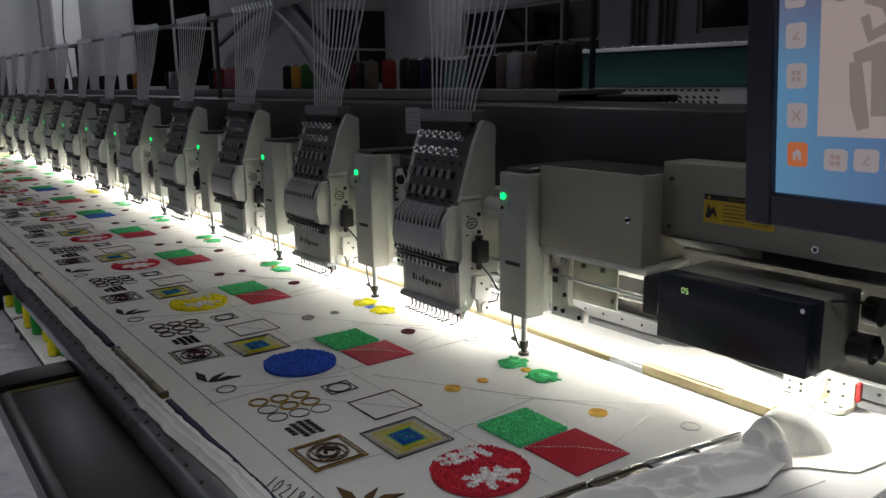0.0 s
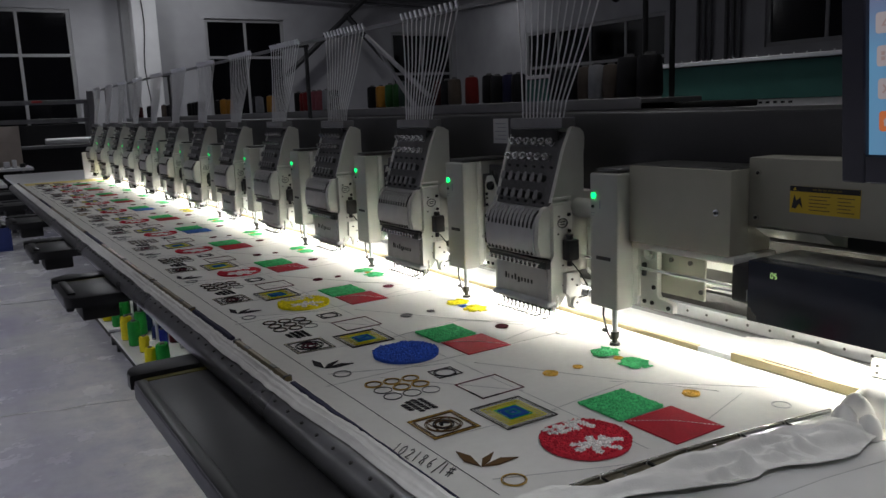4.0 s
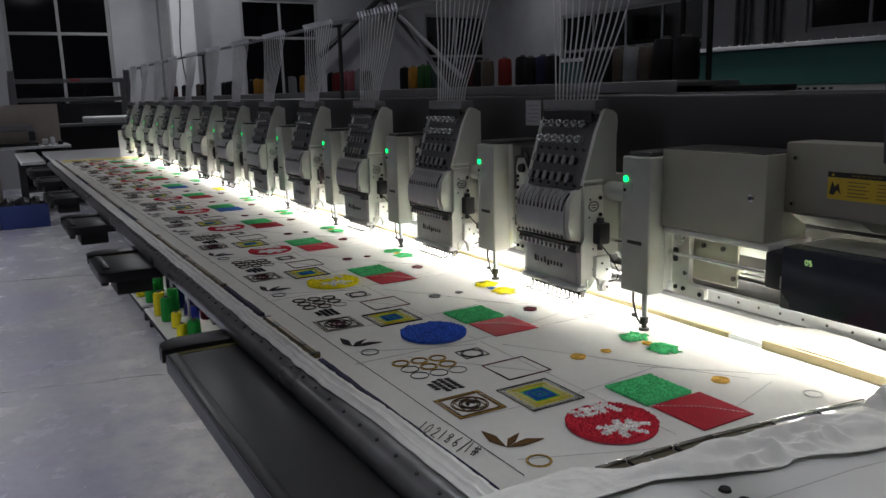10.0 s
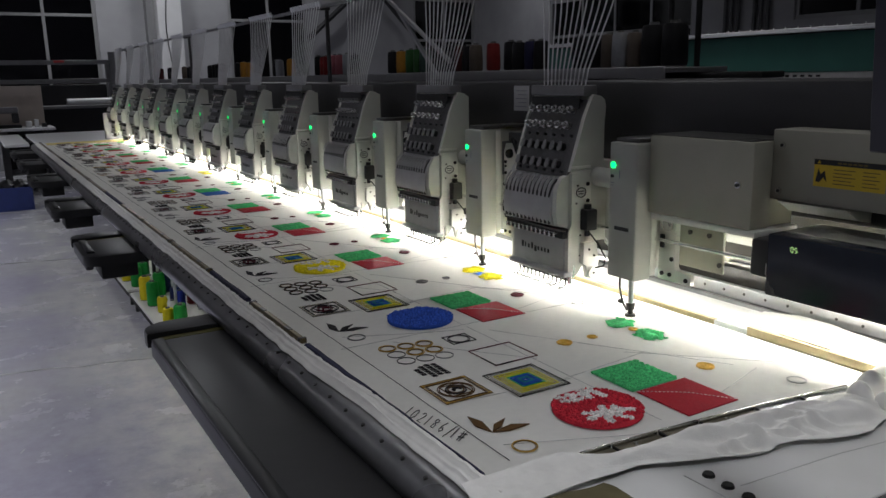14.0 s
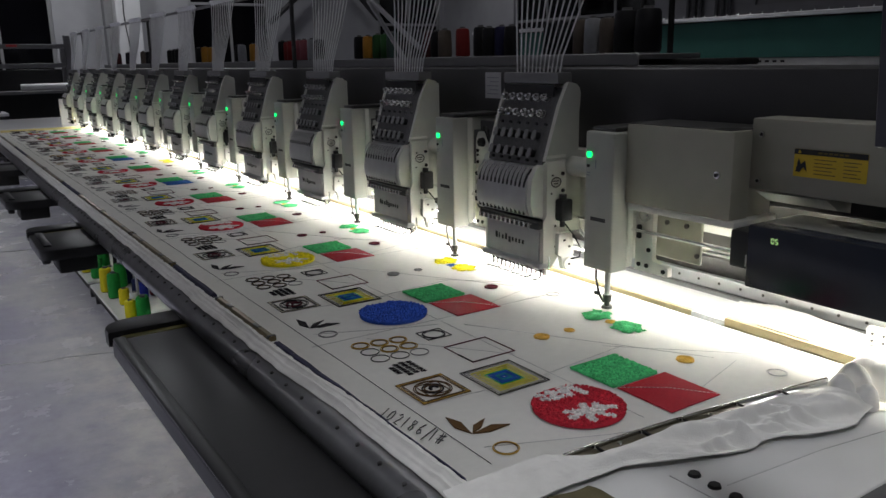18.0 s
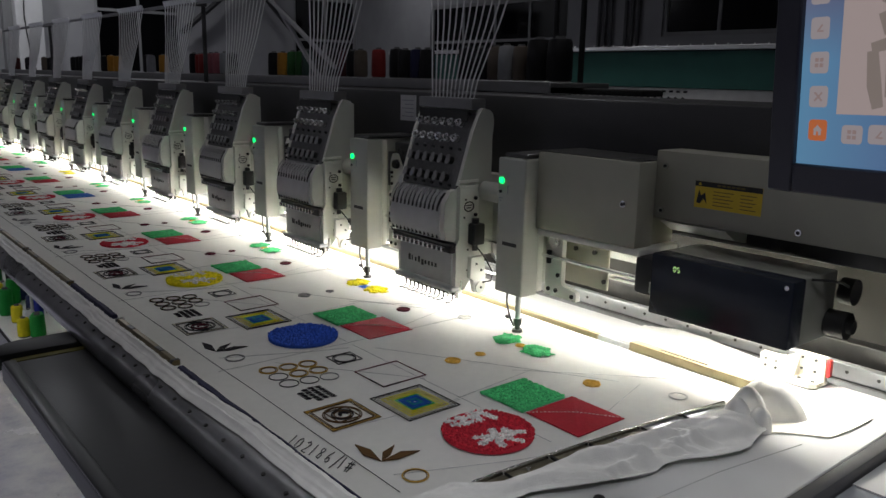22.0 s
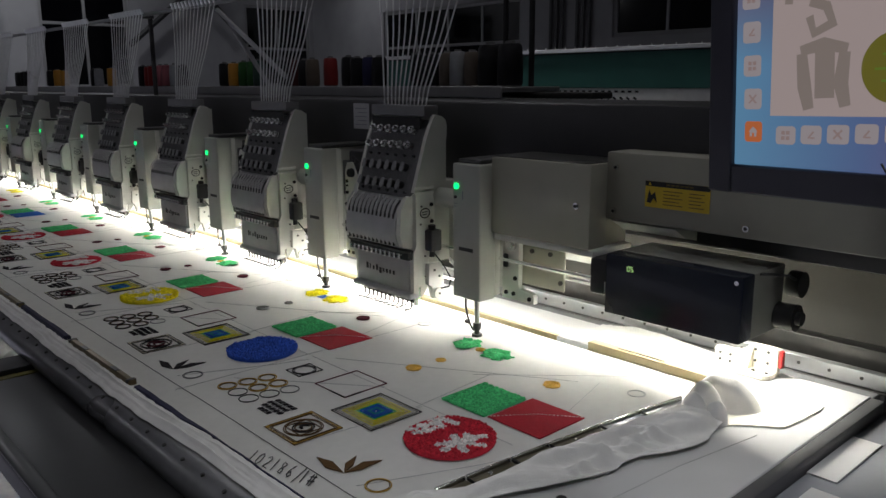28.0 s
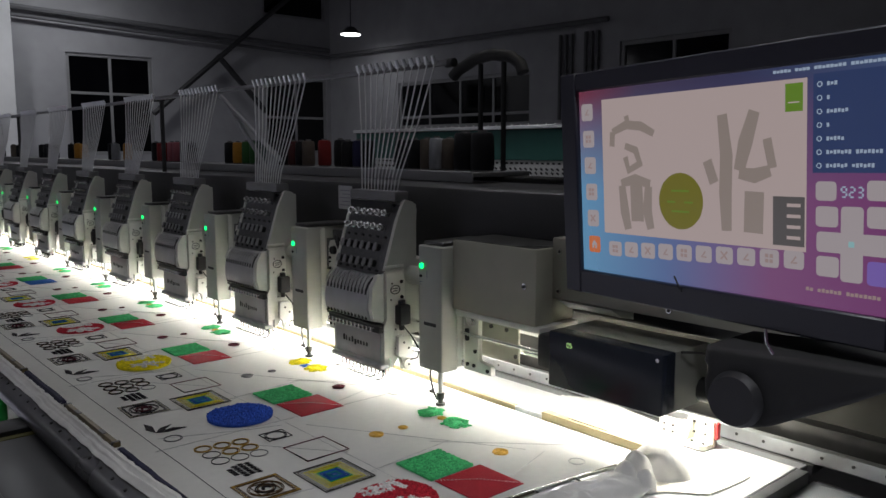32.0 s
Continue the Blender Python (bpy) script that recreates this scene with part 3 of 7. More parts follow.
solid("side_rail", bm, "darksteel", "dark steel side rail behind the table", "rail")
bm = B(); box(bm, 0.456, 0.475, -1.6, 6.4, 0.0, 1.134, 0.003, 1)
solid("rear_panel", bm, "panel", "sheet panel closing the machine's back, its cream darkened for shade", "panel")
for k in range(20):
    y = 0.128 - 0.0560 * k
    bm = B(); rod(bm, (0.3695, y, 0.8950), (0.3682, y, 0.8950), 0.0032, n=12)
    solid("rail_bolt", bm, "darksteel", "dark bolt in the slide rail", "bolt", group="bolts of the slide rail")
# torn backing paper that reaches over the table's back edge
bm = B()
rows = []
for i in range(111):
    y = lerp(-0.135, -0.425, i / 110)
    lap = min(1.0, max(0.0, (-0.140 - y) / 0.05)) * min(1.0, max(0.0, (y + 0.425) / 0.16))
    reach = 0.318 + 0.034 * lap + (0.007 * noise.noise((y * 130, 1, 0)) + 0.004 * noise.noise((y * 330, 4, 0)) if y > -0.205 else 0.002 * noise.noise((y * 30, 2, 0)))
    rows.append([bm.verts.new((lerp(0.165, reach, k / 6), y, 0.8856 + 0.0012 * noise.noise((y * 30, k * 0.6, 3)) + (0.0014 if k == 6 else 0.0))) for k in range(7)])
for a, b in zip(rows, rows[1:]):
    for k in range(6):
        bm.faces.new((a[k], a[k + 1], b[k + 1], b[k]))
ex = bmesh.ops.extrude_face_region(bm, geom=bm.faces[:])
bmesh.ops.translate(bm, verts=[v for v in ex["geom"] if isinstance(v, bmesh.types.BMVert)], vec=(0, 0, 0.0008))
solid("backing_paper", bm, "muslin", "white backing paper with a torn edge on the table", "paper")
M["ivory"] = mat("ivory_plastic", (0.74, 0.71, 0.60), 0.4, vary=0.05, scale=30)
br = thing("slide_bracket", "cream slide bracket with screws and a red end block", "bracket")
bm = B(); prism(bm, [(-0.420, 0.8865), (-0.420, 0.916), (-0.423, 0.919), (-0.452, 0.919), (-0.466, 0.921), (-0.476, 0.925), (-0.484, 0.931), (-0.488, 0.9385), (-0.538, 0.9385), (-0.541, 0.936), (-0.541, 0.8865)], "x", 0.285, 0.297); part("upright", bm, "ivory", br)
bm = B(); prism(bm, [(0.2845, -0.462), (0.2845, -0.540), (0.262, -0.540), (0.252, -0.530), (0.252, -0.476), (0.262, -0.462)], "z", 0.8865, 0.895); part("foot", bm, "ivory", br)
bm = B(); prism(bm, [(0.2845, 0.8952), (0.2845, 0.938), (0.262, 0.8952)], "y", -0.496, -0.488); part("gusset", bm, "ivory", br)
bm = B(); box(bm, 0.2865, 0.298, -0.549, -0.5415, 0.903, 0.936, 0.002, 1); part("end_block", bm, "red", br, "red plastic end block")
for y, z in ((-0.432, 0.908), (-0.432, 0.895), (-0.452, 0.908), (-0.452, 0.895), (-0.500, 0.930), (-0.524, 0.930), (-0.500, 0.909), (-0.524, 0.909)):
    bm = B(); rod(bm, (0.285, y, z), (0.2828, y, z), 0.0026, n=10); part("screw", bm, "darksteel", br)
for y in (-0.505, -0.53):
    bm = B(); rod(bm, (0.268, y, 0.895), (0.268, y, 0.8975), 0.0036, n=10); part("screw", bm, "darksteel", br)
for y0, y1, w, nm, ma in ((-0.488, -0.235, 0.011, "tan_batten", "tan"), (-0.233, -0.155, 0.008, "joint_bar", "alu"), (-0.153, 2.2, 0.007, "tan_batten", "tan"), (2.202, 2.30, 0.008, "joint_bar", "alu"), (2.302, 6.2, 0.007, "tan_batten", "tan")):
    bm = B(); box(bm, 0.142 - w, 0.142 + w, y0, y1, 0.8845, 0.908 + (0.008 if w > 0.01 else 0), 0.002, 2)
    solid(nm, bm, ma, "tan fabric-covered clamp batten at the cloth's back edge" if ma == "tan" else "short aluminium bar joining the battens", "batten", group="battens at the cloth's back edge")
bm = B(); box(bm, 0.138, 0.141, -0.40, -0.30, 0.9162, 0.9172)
solid("batten_slot", bm, "darksteel", "narrow dark slot on the thick batten", "slot")

# ---- sewing heads ----


def ring_points(cx, cy, r, z, n=28):
    return [(cx + r * math.cos(2 * math.pi * i / n), cy + r * math.sin(2 * math.pi * i / n), z) for i in range(n + 1)]


M["knob"] = mat("knob_metal", (0.5, 0.5, 0.5), 0.24, metal=0.85, vary=0.1, scale=60)
M["darkknob"] = mat("dark_knob_plastic", (0.020, 0.020, 0.022), 0.3, vary=0.1, scale=60)
M["knobgrey"] = mat("knob_face_grey", (0.24, 0.24, 0.245), 0.3, vary=0.1, scale=60)
M["slotgrey"] = mat("visor_slot_grey", (0.03, 0.03, 0.031), 0.6, vary=0.1, scale=60)


def needle_head():
    h = thing("needle_head", "grey twelve-needle embroidery head with cream side plates and thread tension knobs", "embroidery head", group="needle heads along the beam")
    # cream casting
    bm = B()
    prism(bm, [(0.045, 1.345), (0.085, 1.335), (0.085, 1.205), (0.15, 1.20), (0.15, 1.03), (0.05, 1.03), (0.04, 1.0), (0.0, 0.99), (-0.008, 1.06), (-0.008, 1.18)], "y", 0.122, 0.302)
    part("casting", bm, "cream", h)
    for y0, y1 in ((0.110, 0.1205), (0.3035, 0.313)):
        bm = B()
        prism(bm, [(0.040, 1.342), (0.046, 1.347), (0.064, 1.343), (0.073, 1.336), (0.077, 1.324), (0.076, 1.300), (0.060, 1.240), (0.036, 1.196), (-0.016, 1.188), (0.02, 1.30)], "y", y0, y1)
        part("upper_side_plate", bm, "cream", h)
        bm = B()
        prism(bm, [(-0.012, 1.184), (0.034, 1.190), (0.040, 1.165), (0.040, 1.105), (0.026, 1.085), (0.022, 0.985), (0.004, 0.962), (-0.020, 0.962), (-0.020, 1.06), (-0.012, 1.075)], "y", y0, y1 + 0.001)
        part("lower_side_plate", bm, "plate", h)
    for z in (1.186, 1.197):
        bm = B(); box(bm, -0.018, 0.036, 0.106, 0.1098, z - 0.003, z + 0.003, 0.001, 1)
        part("trim_strip", bm, "plate", h)
    # slanted tension board and its knobs
    a, b = Vector((-0.019, 0, 1.178)), Vector((0.036, 0, 1.336))
    up = (b - a).normalized()
    out = Vector((-up.z, 0, up.x))
    bm = B()
    prism(bm, [(a.x, a.z), (b.x, b.z), (b.x - out.x * 0.012, b.z - out.z * 0.012), (a.x - out.x * 0.012, a.z - out.z * 0.012)], "y", 0.121, 0.3025)
    part("tension_board", bm, "board", h)
    kn = B()
    rod(kn, (0, 0, 0), (0, 0, 0.003), 0.0085, n=16)
    rod(kn, (0, 0, 0.003), (0, 0, 0.010), 0.0075, n=16)
    rod(kn, (0, 0, 0.010), (0, 0, 0.0125), 0.0092, 0.0088, n=18)
    rod(kn, (0, 0, 0.0125), (0, 0, 0.020), 0.0048, 0.0040, n=12)
    steel_knob = finish("tension_knob", kn, "knob", True)
    kb = B()
    rod(kb, (0, 0, 0), (0, 0, 0.010), 0.0092, 0.0084, n=16)
    dark_knob = finish("sensor_knob", kb, "darkknob", True)
    kf = B()
    rod(kf, (0, -0.004, 0.0100), (0, -0.004, 0.0125), 0.0072, 0.0066, n=16)
    rod(kf, (0, 0.004, 0.0100), (0, 0.004, 0.0125), 0.0062, 0.0056, n=16)
    knob_face = finish("knob_face", kf, "knobgrey", True)
    frame3 = Matrix((Vector((0, 1, 0)), up, out)).transposed().to_4x4()
    for row, me, nm in ((0.85, steel_knob, "tension_knob"), (0.645, steel_knob, "tension_knob"), (0.37, dark_knob, "sensor_knob"), (0.14, dark_knob, "sensor_knob")):
        for i in range(6):
            y = lerp(0.156, 0.287, i / 5) - 0.004 * (row - 0.5)
            p = a + (b - a) * row + out * 0.0005
            ko = share(nm, me, h, Matrix.Translation((p.x, y, p.z)) @ frame3)
            if nm == "sensor_knob":
                share("knob_face", knob_face, ko, Matrix.Identity(4), "grey front plate of the knob")
    ey = B(); rod(ey, (0, 0, 0), out * 0.005, 0.0032, n=8)
    ey_me = finish("eyelet", ey, "black", True)
    for row in (0.98, 0.52, 0.05):
        p = a + (b - a) * row
        for i in range(6):
            share("eyelet", ey_me, h, Matrix.Translation(p + Vector((0, lerp(0.138, 0.286, i / 5), 0))))
    # tube holder above the board
    bm = B(); box(bm, 0.022, 0.062, 0.120, 0.300, 1.343, 1.366, 0.003, 2)
    part("tube_holder", bm, "tension", h, "dark grey block that takes the thread tubes")
    bm = B(); box(bm, 0.018, 0.0215, 0.128, 0.292, 1.318, 1.342, 0.001, 1)
    part("thread_slot", bm, "rubber", h)
    # rounded visor with ribs
    prof = [(-0.0135, 1.176), (-0.026, 1.170), (-0.038, 1.158), (-0.046, 1.142), (-0.050, 1.122), (-0.051, 1.100), (-0.048, 1.082), (-0.040, 1.072), (-0.028, 1.068), (-0.0135, 1.068)]
    bm = B(); prism(bm, prof, "y", 0.134, 0.306)
    part("visor", bm, "silver", h, "rounded ribbed silver-grey cover over the take-up levers")
    for i in range(12):
        y = lerp(0.142, 0.298, i / 11)
        bm = B()
        prism(bm, [(-0.0275, 1.1715), (-0.0395, 1.1595), (-0.0475, 1.143), (-0.0490, 1.134), (-0.0460, 1.134), (-0.0445, 1.142), (-0.0365, 1.157), (-0.0255, 1.168)], "y", y - 0.0024, y + 0.0024)
        part("slot", bm, "slotgrey", h)
        bm = B()
        tube(bm, [(-0.030, y + 0.005, 1.176), (-0.043, y + 0.005, 1.162), (-0.050, y + 0.005, 1.145)], 0.0019, 6)
        part("take_up_lever", bm, "silver", h)
        bm = B(); box(bm, -0.0492, -0.0440, y - 0.0014, y + 0.0014, 1.0760, 1.0840, 0.0004, 1); part("lower_slot", bm, "slotgrey", h)
    bm = B()
    prism(bm, [(-0.0125, 1.182), (-0.029, 1.176), (-0.044, 1.152), (-0.047, 1.10), (-0.040, 1.074), (-0.0125, 1.066)], "y", 0.1205, 0.1335)
    part("visor_cap", bm, "plate", h)
    # thread guide bar with pins
    bm = B(); box(bm, -0.034, -0.015, 0.112, 0.318, 1.045, 1.066, 0.003, 2)
    part("guide_bar", bm, "black", h)
    for i in range(12):
        y = lerp(0.132, 0.304, i / 11)
        bm = B()
        rod(bm, (-0.034, y, 1.056), (-0.042, y, 1.053), 0.0018, n=6)
        rod(bm, (-0.042, y, 1.049), (-0.042, y, 1.060), 0.0028, n=8)
        part("guide_pin", bm, "steel", h)
    bm = B(); tube(bm, [(-0.030, 0.33, 1.070), (-0.041, 0.31, 1.0685), (-0.043, 0.2, 1.067), (-0.041, 0.125, 1.065), (-0.03, 0.108, 1.063)], 0.0022, 8)
    part("guide_wire", bm, "darksteel", h)
    # front panel, lower rail, presser feet
    bm = B(); box(bm, -0.024, -0.0125, 0.1215, 0.302, 0.974, 1.0445, 0.002, 2)
    part("front_panel", bm, "silver", h, "plain silver-grey front panel with a dark mark")
    for k, (w, lo, hi) in enumerate(((0.0075, 1.004, 1.018), (0.0035, 1.004, 1.016), (0.0055, 1.004, 1.013), (0.0065, 1.004, 1.018), (0.0075, 1.000, 1.013), (0.0060, 1.004, 1.013), (0.0060, 1.004, 1.013), (0.0055, 1.004, 1.013), (0.0060, 1.004, 1.013))):
        bm = B(); box(bm, -0.0250, -0.0238, 0.2700 - 0.0118 * k - w, 0.2700 - 0.0118 * k, lo, hi, 0.0003, 1)
        part("maker_mark", bm, "iron", h, "dark grey printed bar")
    bm = B(); box(bm, -0.033, -0.008, 0.108, 0.314, 0.960, 0.973, 0.005, 3)
    part("lower_rail", bm, "silver", h)
    bm = B(); prism(bm, [(-0.006, 0.962), (0.004, 0.962), (0.004, 0.948), (-0.001, 0.944)], "y", 0.124, 0.300)
    part("needle_clamp_bar", bm, "darksteel", h)
    foot = B()
    rod(foot, (0, 0, 0.0), (0, 0, -0.024), 0.0017, n=8)
    rod(foot, (0, 0, -0.006), (0, 0, -0.013), 0.0036, n=10)
    tube(foot, [(0, 0, -0.022), (-0.003, 0, -0.027), (-0.010, 0, -0.029), (-0.014, 0, -0.028)], 0.0013, 6)
    tube(foot, ring_points(-0.0165, 0, 0.003, -0.028, 10), 0.0011, 5)
    foot_me = finish("presser_foot", foot, "rubber", True)
    for i in range(12):
        y = lerp(0.130, 0.296, i / 11)
        share("presser_foot", foot_me, h, Matrix.Translation((-0.010, y, 0.962 if i != 1 else 0.968)) @ Matrix.Scale(1.0, 4))
    # near side details: badge, bolts, solenoid, cutter arm
    bm = B(); tube(bm, [(0.012 + 0.013 * math.cos(t * math.pi / 12), 0.1085, 1.143 + 0.010 * math.sin(t * math.pi / 12)) for t in range(25)], 0.0011, 5)
    part("oval_badge", bm, "ink", h)
    for x0, x1, z0 in ((0.004, 0.020, 1.1445), (0.006, 0.018, 1.139)):
        bm = B(); box(bm, x0, x1, 0.1088, 0.1096, z0, z0 + 0.002)
        part("badge_bar", bm, "ink", h)
    bolt = B(); rod(bolt, (0, 0, 0), (0, -0.003, 0), 0.0042, n=10); rod(bolt, (0, -0.003, 0), (0, -0.0034, 0), 0.0022, n=6)
    bolt_me = finish("bolt", bolt, "rubber", True)
    for x, z in ((0.030, 1.160), (0.031, 1.124), (0.0, 1.12), (0.003, 1.158), (0.012, 1.05), (0.012, 1.005)):
        share("bolt", bolt_me, h, Matrix.Translation((x, 0.1098, z)) @ Matrix.Scale(1 if x > 0.02 else 0.5, 4))
    bm = B(); box(bm, 0.010, 0.040, 0.086, 0.1095, 1.062, 1.108, 0.004, 2); rod(bm, (0.022, 0.098, 1.108), (0.022, 0.098, 1.118), 0.008, n=12)
    rod(bm, (0.020, 0.096, 1.062), (0.020, 0.096, 1.050), 0.006, n=10)
    part("solenoid", bm, "black", h, "small black solenoid with a cable")
    bm = B()
    prism(bm, [(0.010, 1.035), (0.045, 1.035), (0.052, 0.99), (0.040, 0.955), (0.022, 0.957), (0.016, 0.985), (0.008, 0.99)], "y", 0.094, 0.1055)
    part("cutter_bracket", bm, "plate", h)
    bm = B(); rod(bm, (0.034, 0.0935, 0.968), (0.034, 0.089, 0.968), 0.013, n=18)
    part("cutter_cam", bm, "plate", h)
    for x, z in ((0.024, 1.02), (0.038, 1.005), (0.034, 0.968)):
        share("bolt", bolt_me, h, Matrix.Translation((x, 0.0938 if z > 0.98 else 0.0888, z)) @ Matrix.Scale(0.6, 4))
    bm = B(); tube(bm, [(0.03, 0.100, 1.055), (0.045, 0.088, 1.03), (0.055, 0.075, 1.0), (0.045, 0.07, 0.985), (0.035, 0.085, 0.98)], 0.0016, 6)
    part("cable", bm, "rubber", h)
    bm = B(); rod(bm, (-0.012, 0.113, 0.962), (-0.012, 0.113, 0.945), 0.005, n=10); rod(bm, (-0.004, 0.1115, 0.985), (-0.004, 0.1115, 0.958), 0.0035, n=8)
    part("presser_post", bm, "steel", h)
    # thread tubes up to the top rail
    for i in range(12):
        s = i / 11
        y0, y1 = lerp(0.138, 0.276, s), lerp(0.050, 0.338, s)
        bm = B()
        tube(bm, [(0.042, y0, 1.362), (0.045, lerp(y0, y1, 0.08), 1.40), (0.066, lerp(y0, y1, 0.55), 1.52), (0.079, lerp(y0, y1, 0.97), 1.635), (0.082, y1, 1.652)], 0.0019, 6)
        part("thread_tube", bm, "tubing", h)
        bm = B()
        rod(bm, (0.082, y1, 1.650), (0.075, y1, 1.667), 0.006, 0.0045, n=8)
        part("tube_nozzle", bm, "alu", h)
    return h


def chenille_head():
    h = thing("chenille_head", "cream chenille sewing head with a green status light", "embroidery head", group="chenille heads along the beam")
    bm = B(); box(bm, 0.0, 0.046, -0.066, 0.011, 0.985, 1.257, 0.004, 3)
    part("front_cover", bm, "headgrey", h, "tall plain grey-cream cover")
    bm = B(); box(bm, 0.0465, 0.062, -0.064, 0.009, 0.99, 1.255, 0.003, 2)
    part("back_cover", bm, "plate", h)
    bm = B(); box(bm, 0.0625, 0.15, -0.052, 0.0, 1.0, 1.262, 0.004, 2)
    part("arm_body", bm, "cream", h)
    bm = B(); box(bm, 0.010, 0.15, -0.060, 0.004, 1.2575, 1.266, 0.003, 2)
    part("top_cap", bm, "darktop", h)
    bm = B(); box(bm, 0.072, 0.098, -0.0555, -0.0525, 1.14, 1.225, 0.002, 1)
    part("side_slot", bm, "tension", h)
    bm = B(); box(bm, 0.076, 0.094, -0.0585, -0.0558, 1.12, 1.20, 0.001, 1)
    part("slider_plate", bm, "plate", h)
    bm = B(); rod(bm, (0.0005, -0.0015, 0.9 + 0.578 * P), (-0.0025, -0.0015, 0.9 + 0.578 * P), 0.0060, n=18)
    part("status_light", bm, "led", h, "lit green round status light")
    bm = B(); rod(bm, (0.0005, 0.0005, 1.190), (-0.0028, 0.0005, 1.190), 0.0032, n=12)
    part("push_button", bm, "rubber", h)
    for z0, z1, y0, y1 in ((1.186, 1.203, -0.020, -0.0175), (1.176, 1.1775, -0.004, 0.006), (1.171, 1.1722, -0.002, 0.006)):
        bm = B(); box(bm, -0.0004, 0.0004, y0, y1, z0, z1)
        part("printed_mark", bm, "table_edge", h)
    bm = B(); box(bm, -0.0006, 0.0004, -0.048, -0.008, 1.083, 1.0905)
    part("maker_mark", bm, "iron", h, "dark grey printed bar")
    # needle bar, foot and yarn hose
    bm = B(); rod(bm, (0.016, -0.044, 0.99), (0.016, -0.044, 0.925), 0.0058, n=14)
    part("needle_bar", bm, "alu", h)
    bm = B()
    rod(bm, (0.016, -0.044, 0.936), (0.016, -0.044, 0.922), 0.0095, 0.0080, n=16)
    rod(bm, (0.016, -0.044, 0.922), (0.016, -0.044, 0.913), 0.0055, 0.0055, n=12)
    rod(bm, (0.016, -0.044, 0.913), (0.016, -0.044, 0.9075), 0.0100, 0.0110, n=18)
    part("presser_foot", bm, "darksteel", h)
    bm = B(); tube(bm, [(0.012, -0.016, 0.99), (0.011, -0.016, 0.965), (0.012, -0.021, 0.945), (0.013, -0.028, 0.928), (0.015, -0.036, 0.917)], 0.0022, 8)
    part("yarn_hose", bm, "darksteel", h)
    bm = B(); rod(bm, (0.012, -0.0155, 0.934), (0.012, -0.024, 0.934), 0.0045, n=10)
    part("hose_clip", bm, "darksteel", h)
    # mounting plate beside it, with hub and bolts
    bm = B(); prism(bm, [(-0.0665, 1.128), (-0.108, 1.128), (-0.1095, 1.124), (-0.1095, 1.016), (-0.113, 1.010), (-0.147, 1.004), (-0.150, 1.000), (-0.150, 0.985), (-0.0665, 0.985)], "x", 0.066, 0.078)
    part("mount_plate", bm, "plate", h)
    bm = B(); rod(bm, (0.066, -0.092, 1.098), (0.059, -0.092, 1.098), 0.0125, n=24); rod(bm, (0.059, -0.092, 1.098), (0.055, -0.092, 1.098), 0.0075, n=20)
    part("hub", bm, "steel", h)
    bolt = B(); rod(bolt, (0, 0, 0), (-0.003, 0, 0), 0.0045, n=10)
    me = finish("bolt", bolt, "rubber", True)
    for y, z in ((-0.075, 1.119), (-0.103, 1.119), (-0.078, 0.998), (-0.098, 0.998), (-0.140, 0.994), (-0.102, 1.03)):
        share("bolt", me, h, Matrix.Translation((0.066, y, z)))
    bm = B(); box(bm, 0.058, 0.066, -0.084, -0.074, 1.050, 1.078, 0.003, 2)
    part("rod_bearing", bm, "black", h)
    bm = B(); rod(bm, (0.065, 0.0, 1.172), (0.065, 0.118, 1.172), 0.021, n=24)
    part("drive_shaft_cover", bm, "cream", h)
    bm = B(); box(bm, 0.09, 0.15, 0.004, 0.12, 1.02, 1.17, 0.004, 2)
    part("rear_web", bm, "cream", h)
    bm = B(); tube(bm, [(0.08, 0.010 + 0.012 * i, 1.035 - 0.028 * math.sin(i / 8 * math.pi)) for i in range(9)], 0.003, 8)
    part("loop_cable", bm, "white", h)
    bm = B(); box(bm, 0.03, 0.085, 0.315, 0.322, 1.06, 1.19, 0.006, 2); rod(bm, (0.05, 0.3225, 1.17), (0.05, 0.335, 1.17), 0.022, n=16)
    part("motor_cap", bm, "rubber", h)
    return h


def drive_bracket(y):
    """The bolted plate between a chenille head and the needle head before it."""
    b = thing("drive_bracket", "cream bolted drive bracket with a black cap behind the heads", "bracket", group="drive brackets along the beam")
    b.location = (0, y, 0)
    bm = B(); prism(bm, [(-0.150, 1.132), (-0.072, 1.132), (-0.072, 1.205), (-0.080, 1.222), (-0.108, 1.222), (-0.122, 1.185), (-0.150, 1.172)], "x", 0.066, 0.078); part("upper_plate", bm, "plate", b)
    bm = B(); box(bm, 0.079, 0.148, -0.165, -0.070, 1.14, 1.250, 0.004, 2); part("gear_case", bm, "beam", b)
    bm = B(); rod(bm, (0.0655, -0.100, 1.198), (0.056, -0.100, 1.198), 0.0115, 0.010, n=20); part("black_cap", bm, "rubber", b)
    bm = B(); rod(bm, (0.0655, -0.128, 1.160), (0.060, -0.128, 1.160), 0.0150, n=24); rod(bm, (0.060, -0.128, 1.160), (0.057, -0.128, 1.160), 0.010, n=18); part("hub", bm, "alu", b)
    for y, z, r in ((-0.080, 1.176, 0.0038), (-0.080, 1.165, 0.0024), (-0.080, 1.148, 0.0038), (-0.142, 1.140, 0.0035), (-0.114, 1.140, 0.0028)):
        bm = B(); rod(bm, (0.0658, y, z), (0.0625, y, z), r, n=10); part("bolt", bm, "rubber", b)
    bm = B(); tube(bm, [(0.070, -0.115, 1.225), (0.055, -0.125, 1.235), (0.045, -0.145, 1.225), (0.045, -0.160, 1.200), (0.06, -0.170, 1.185)], 0.005, 8); part("hose", bm, "rubber", b)
    return b


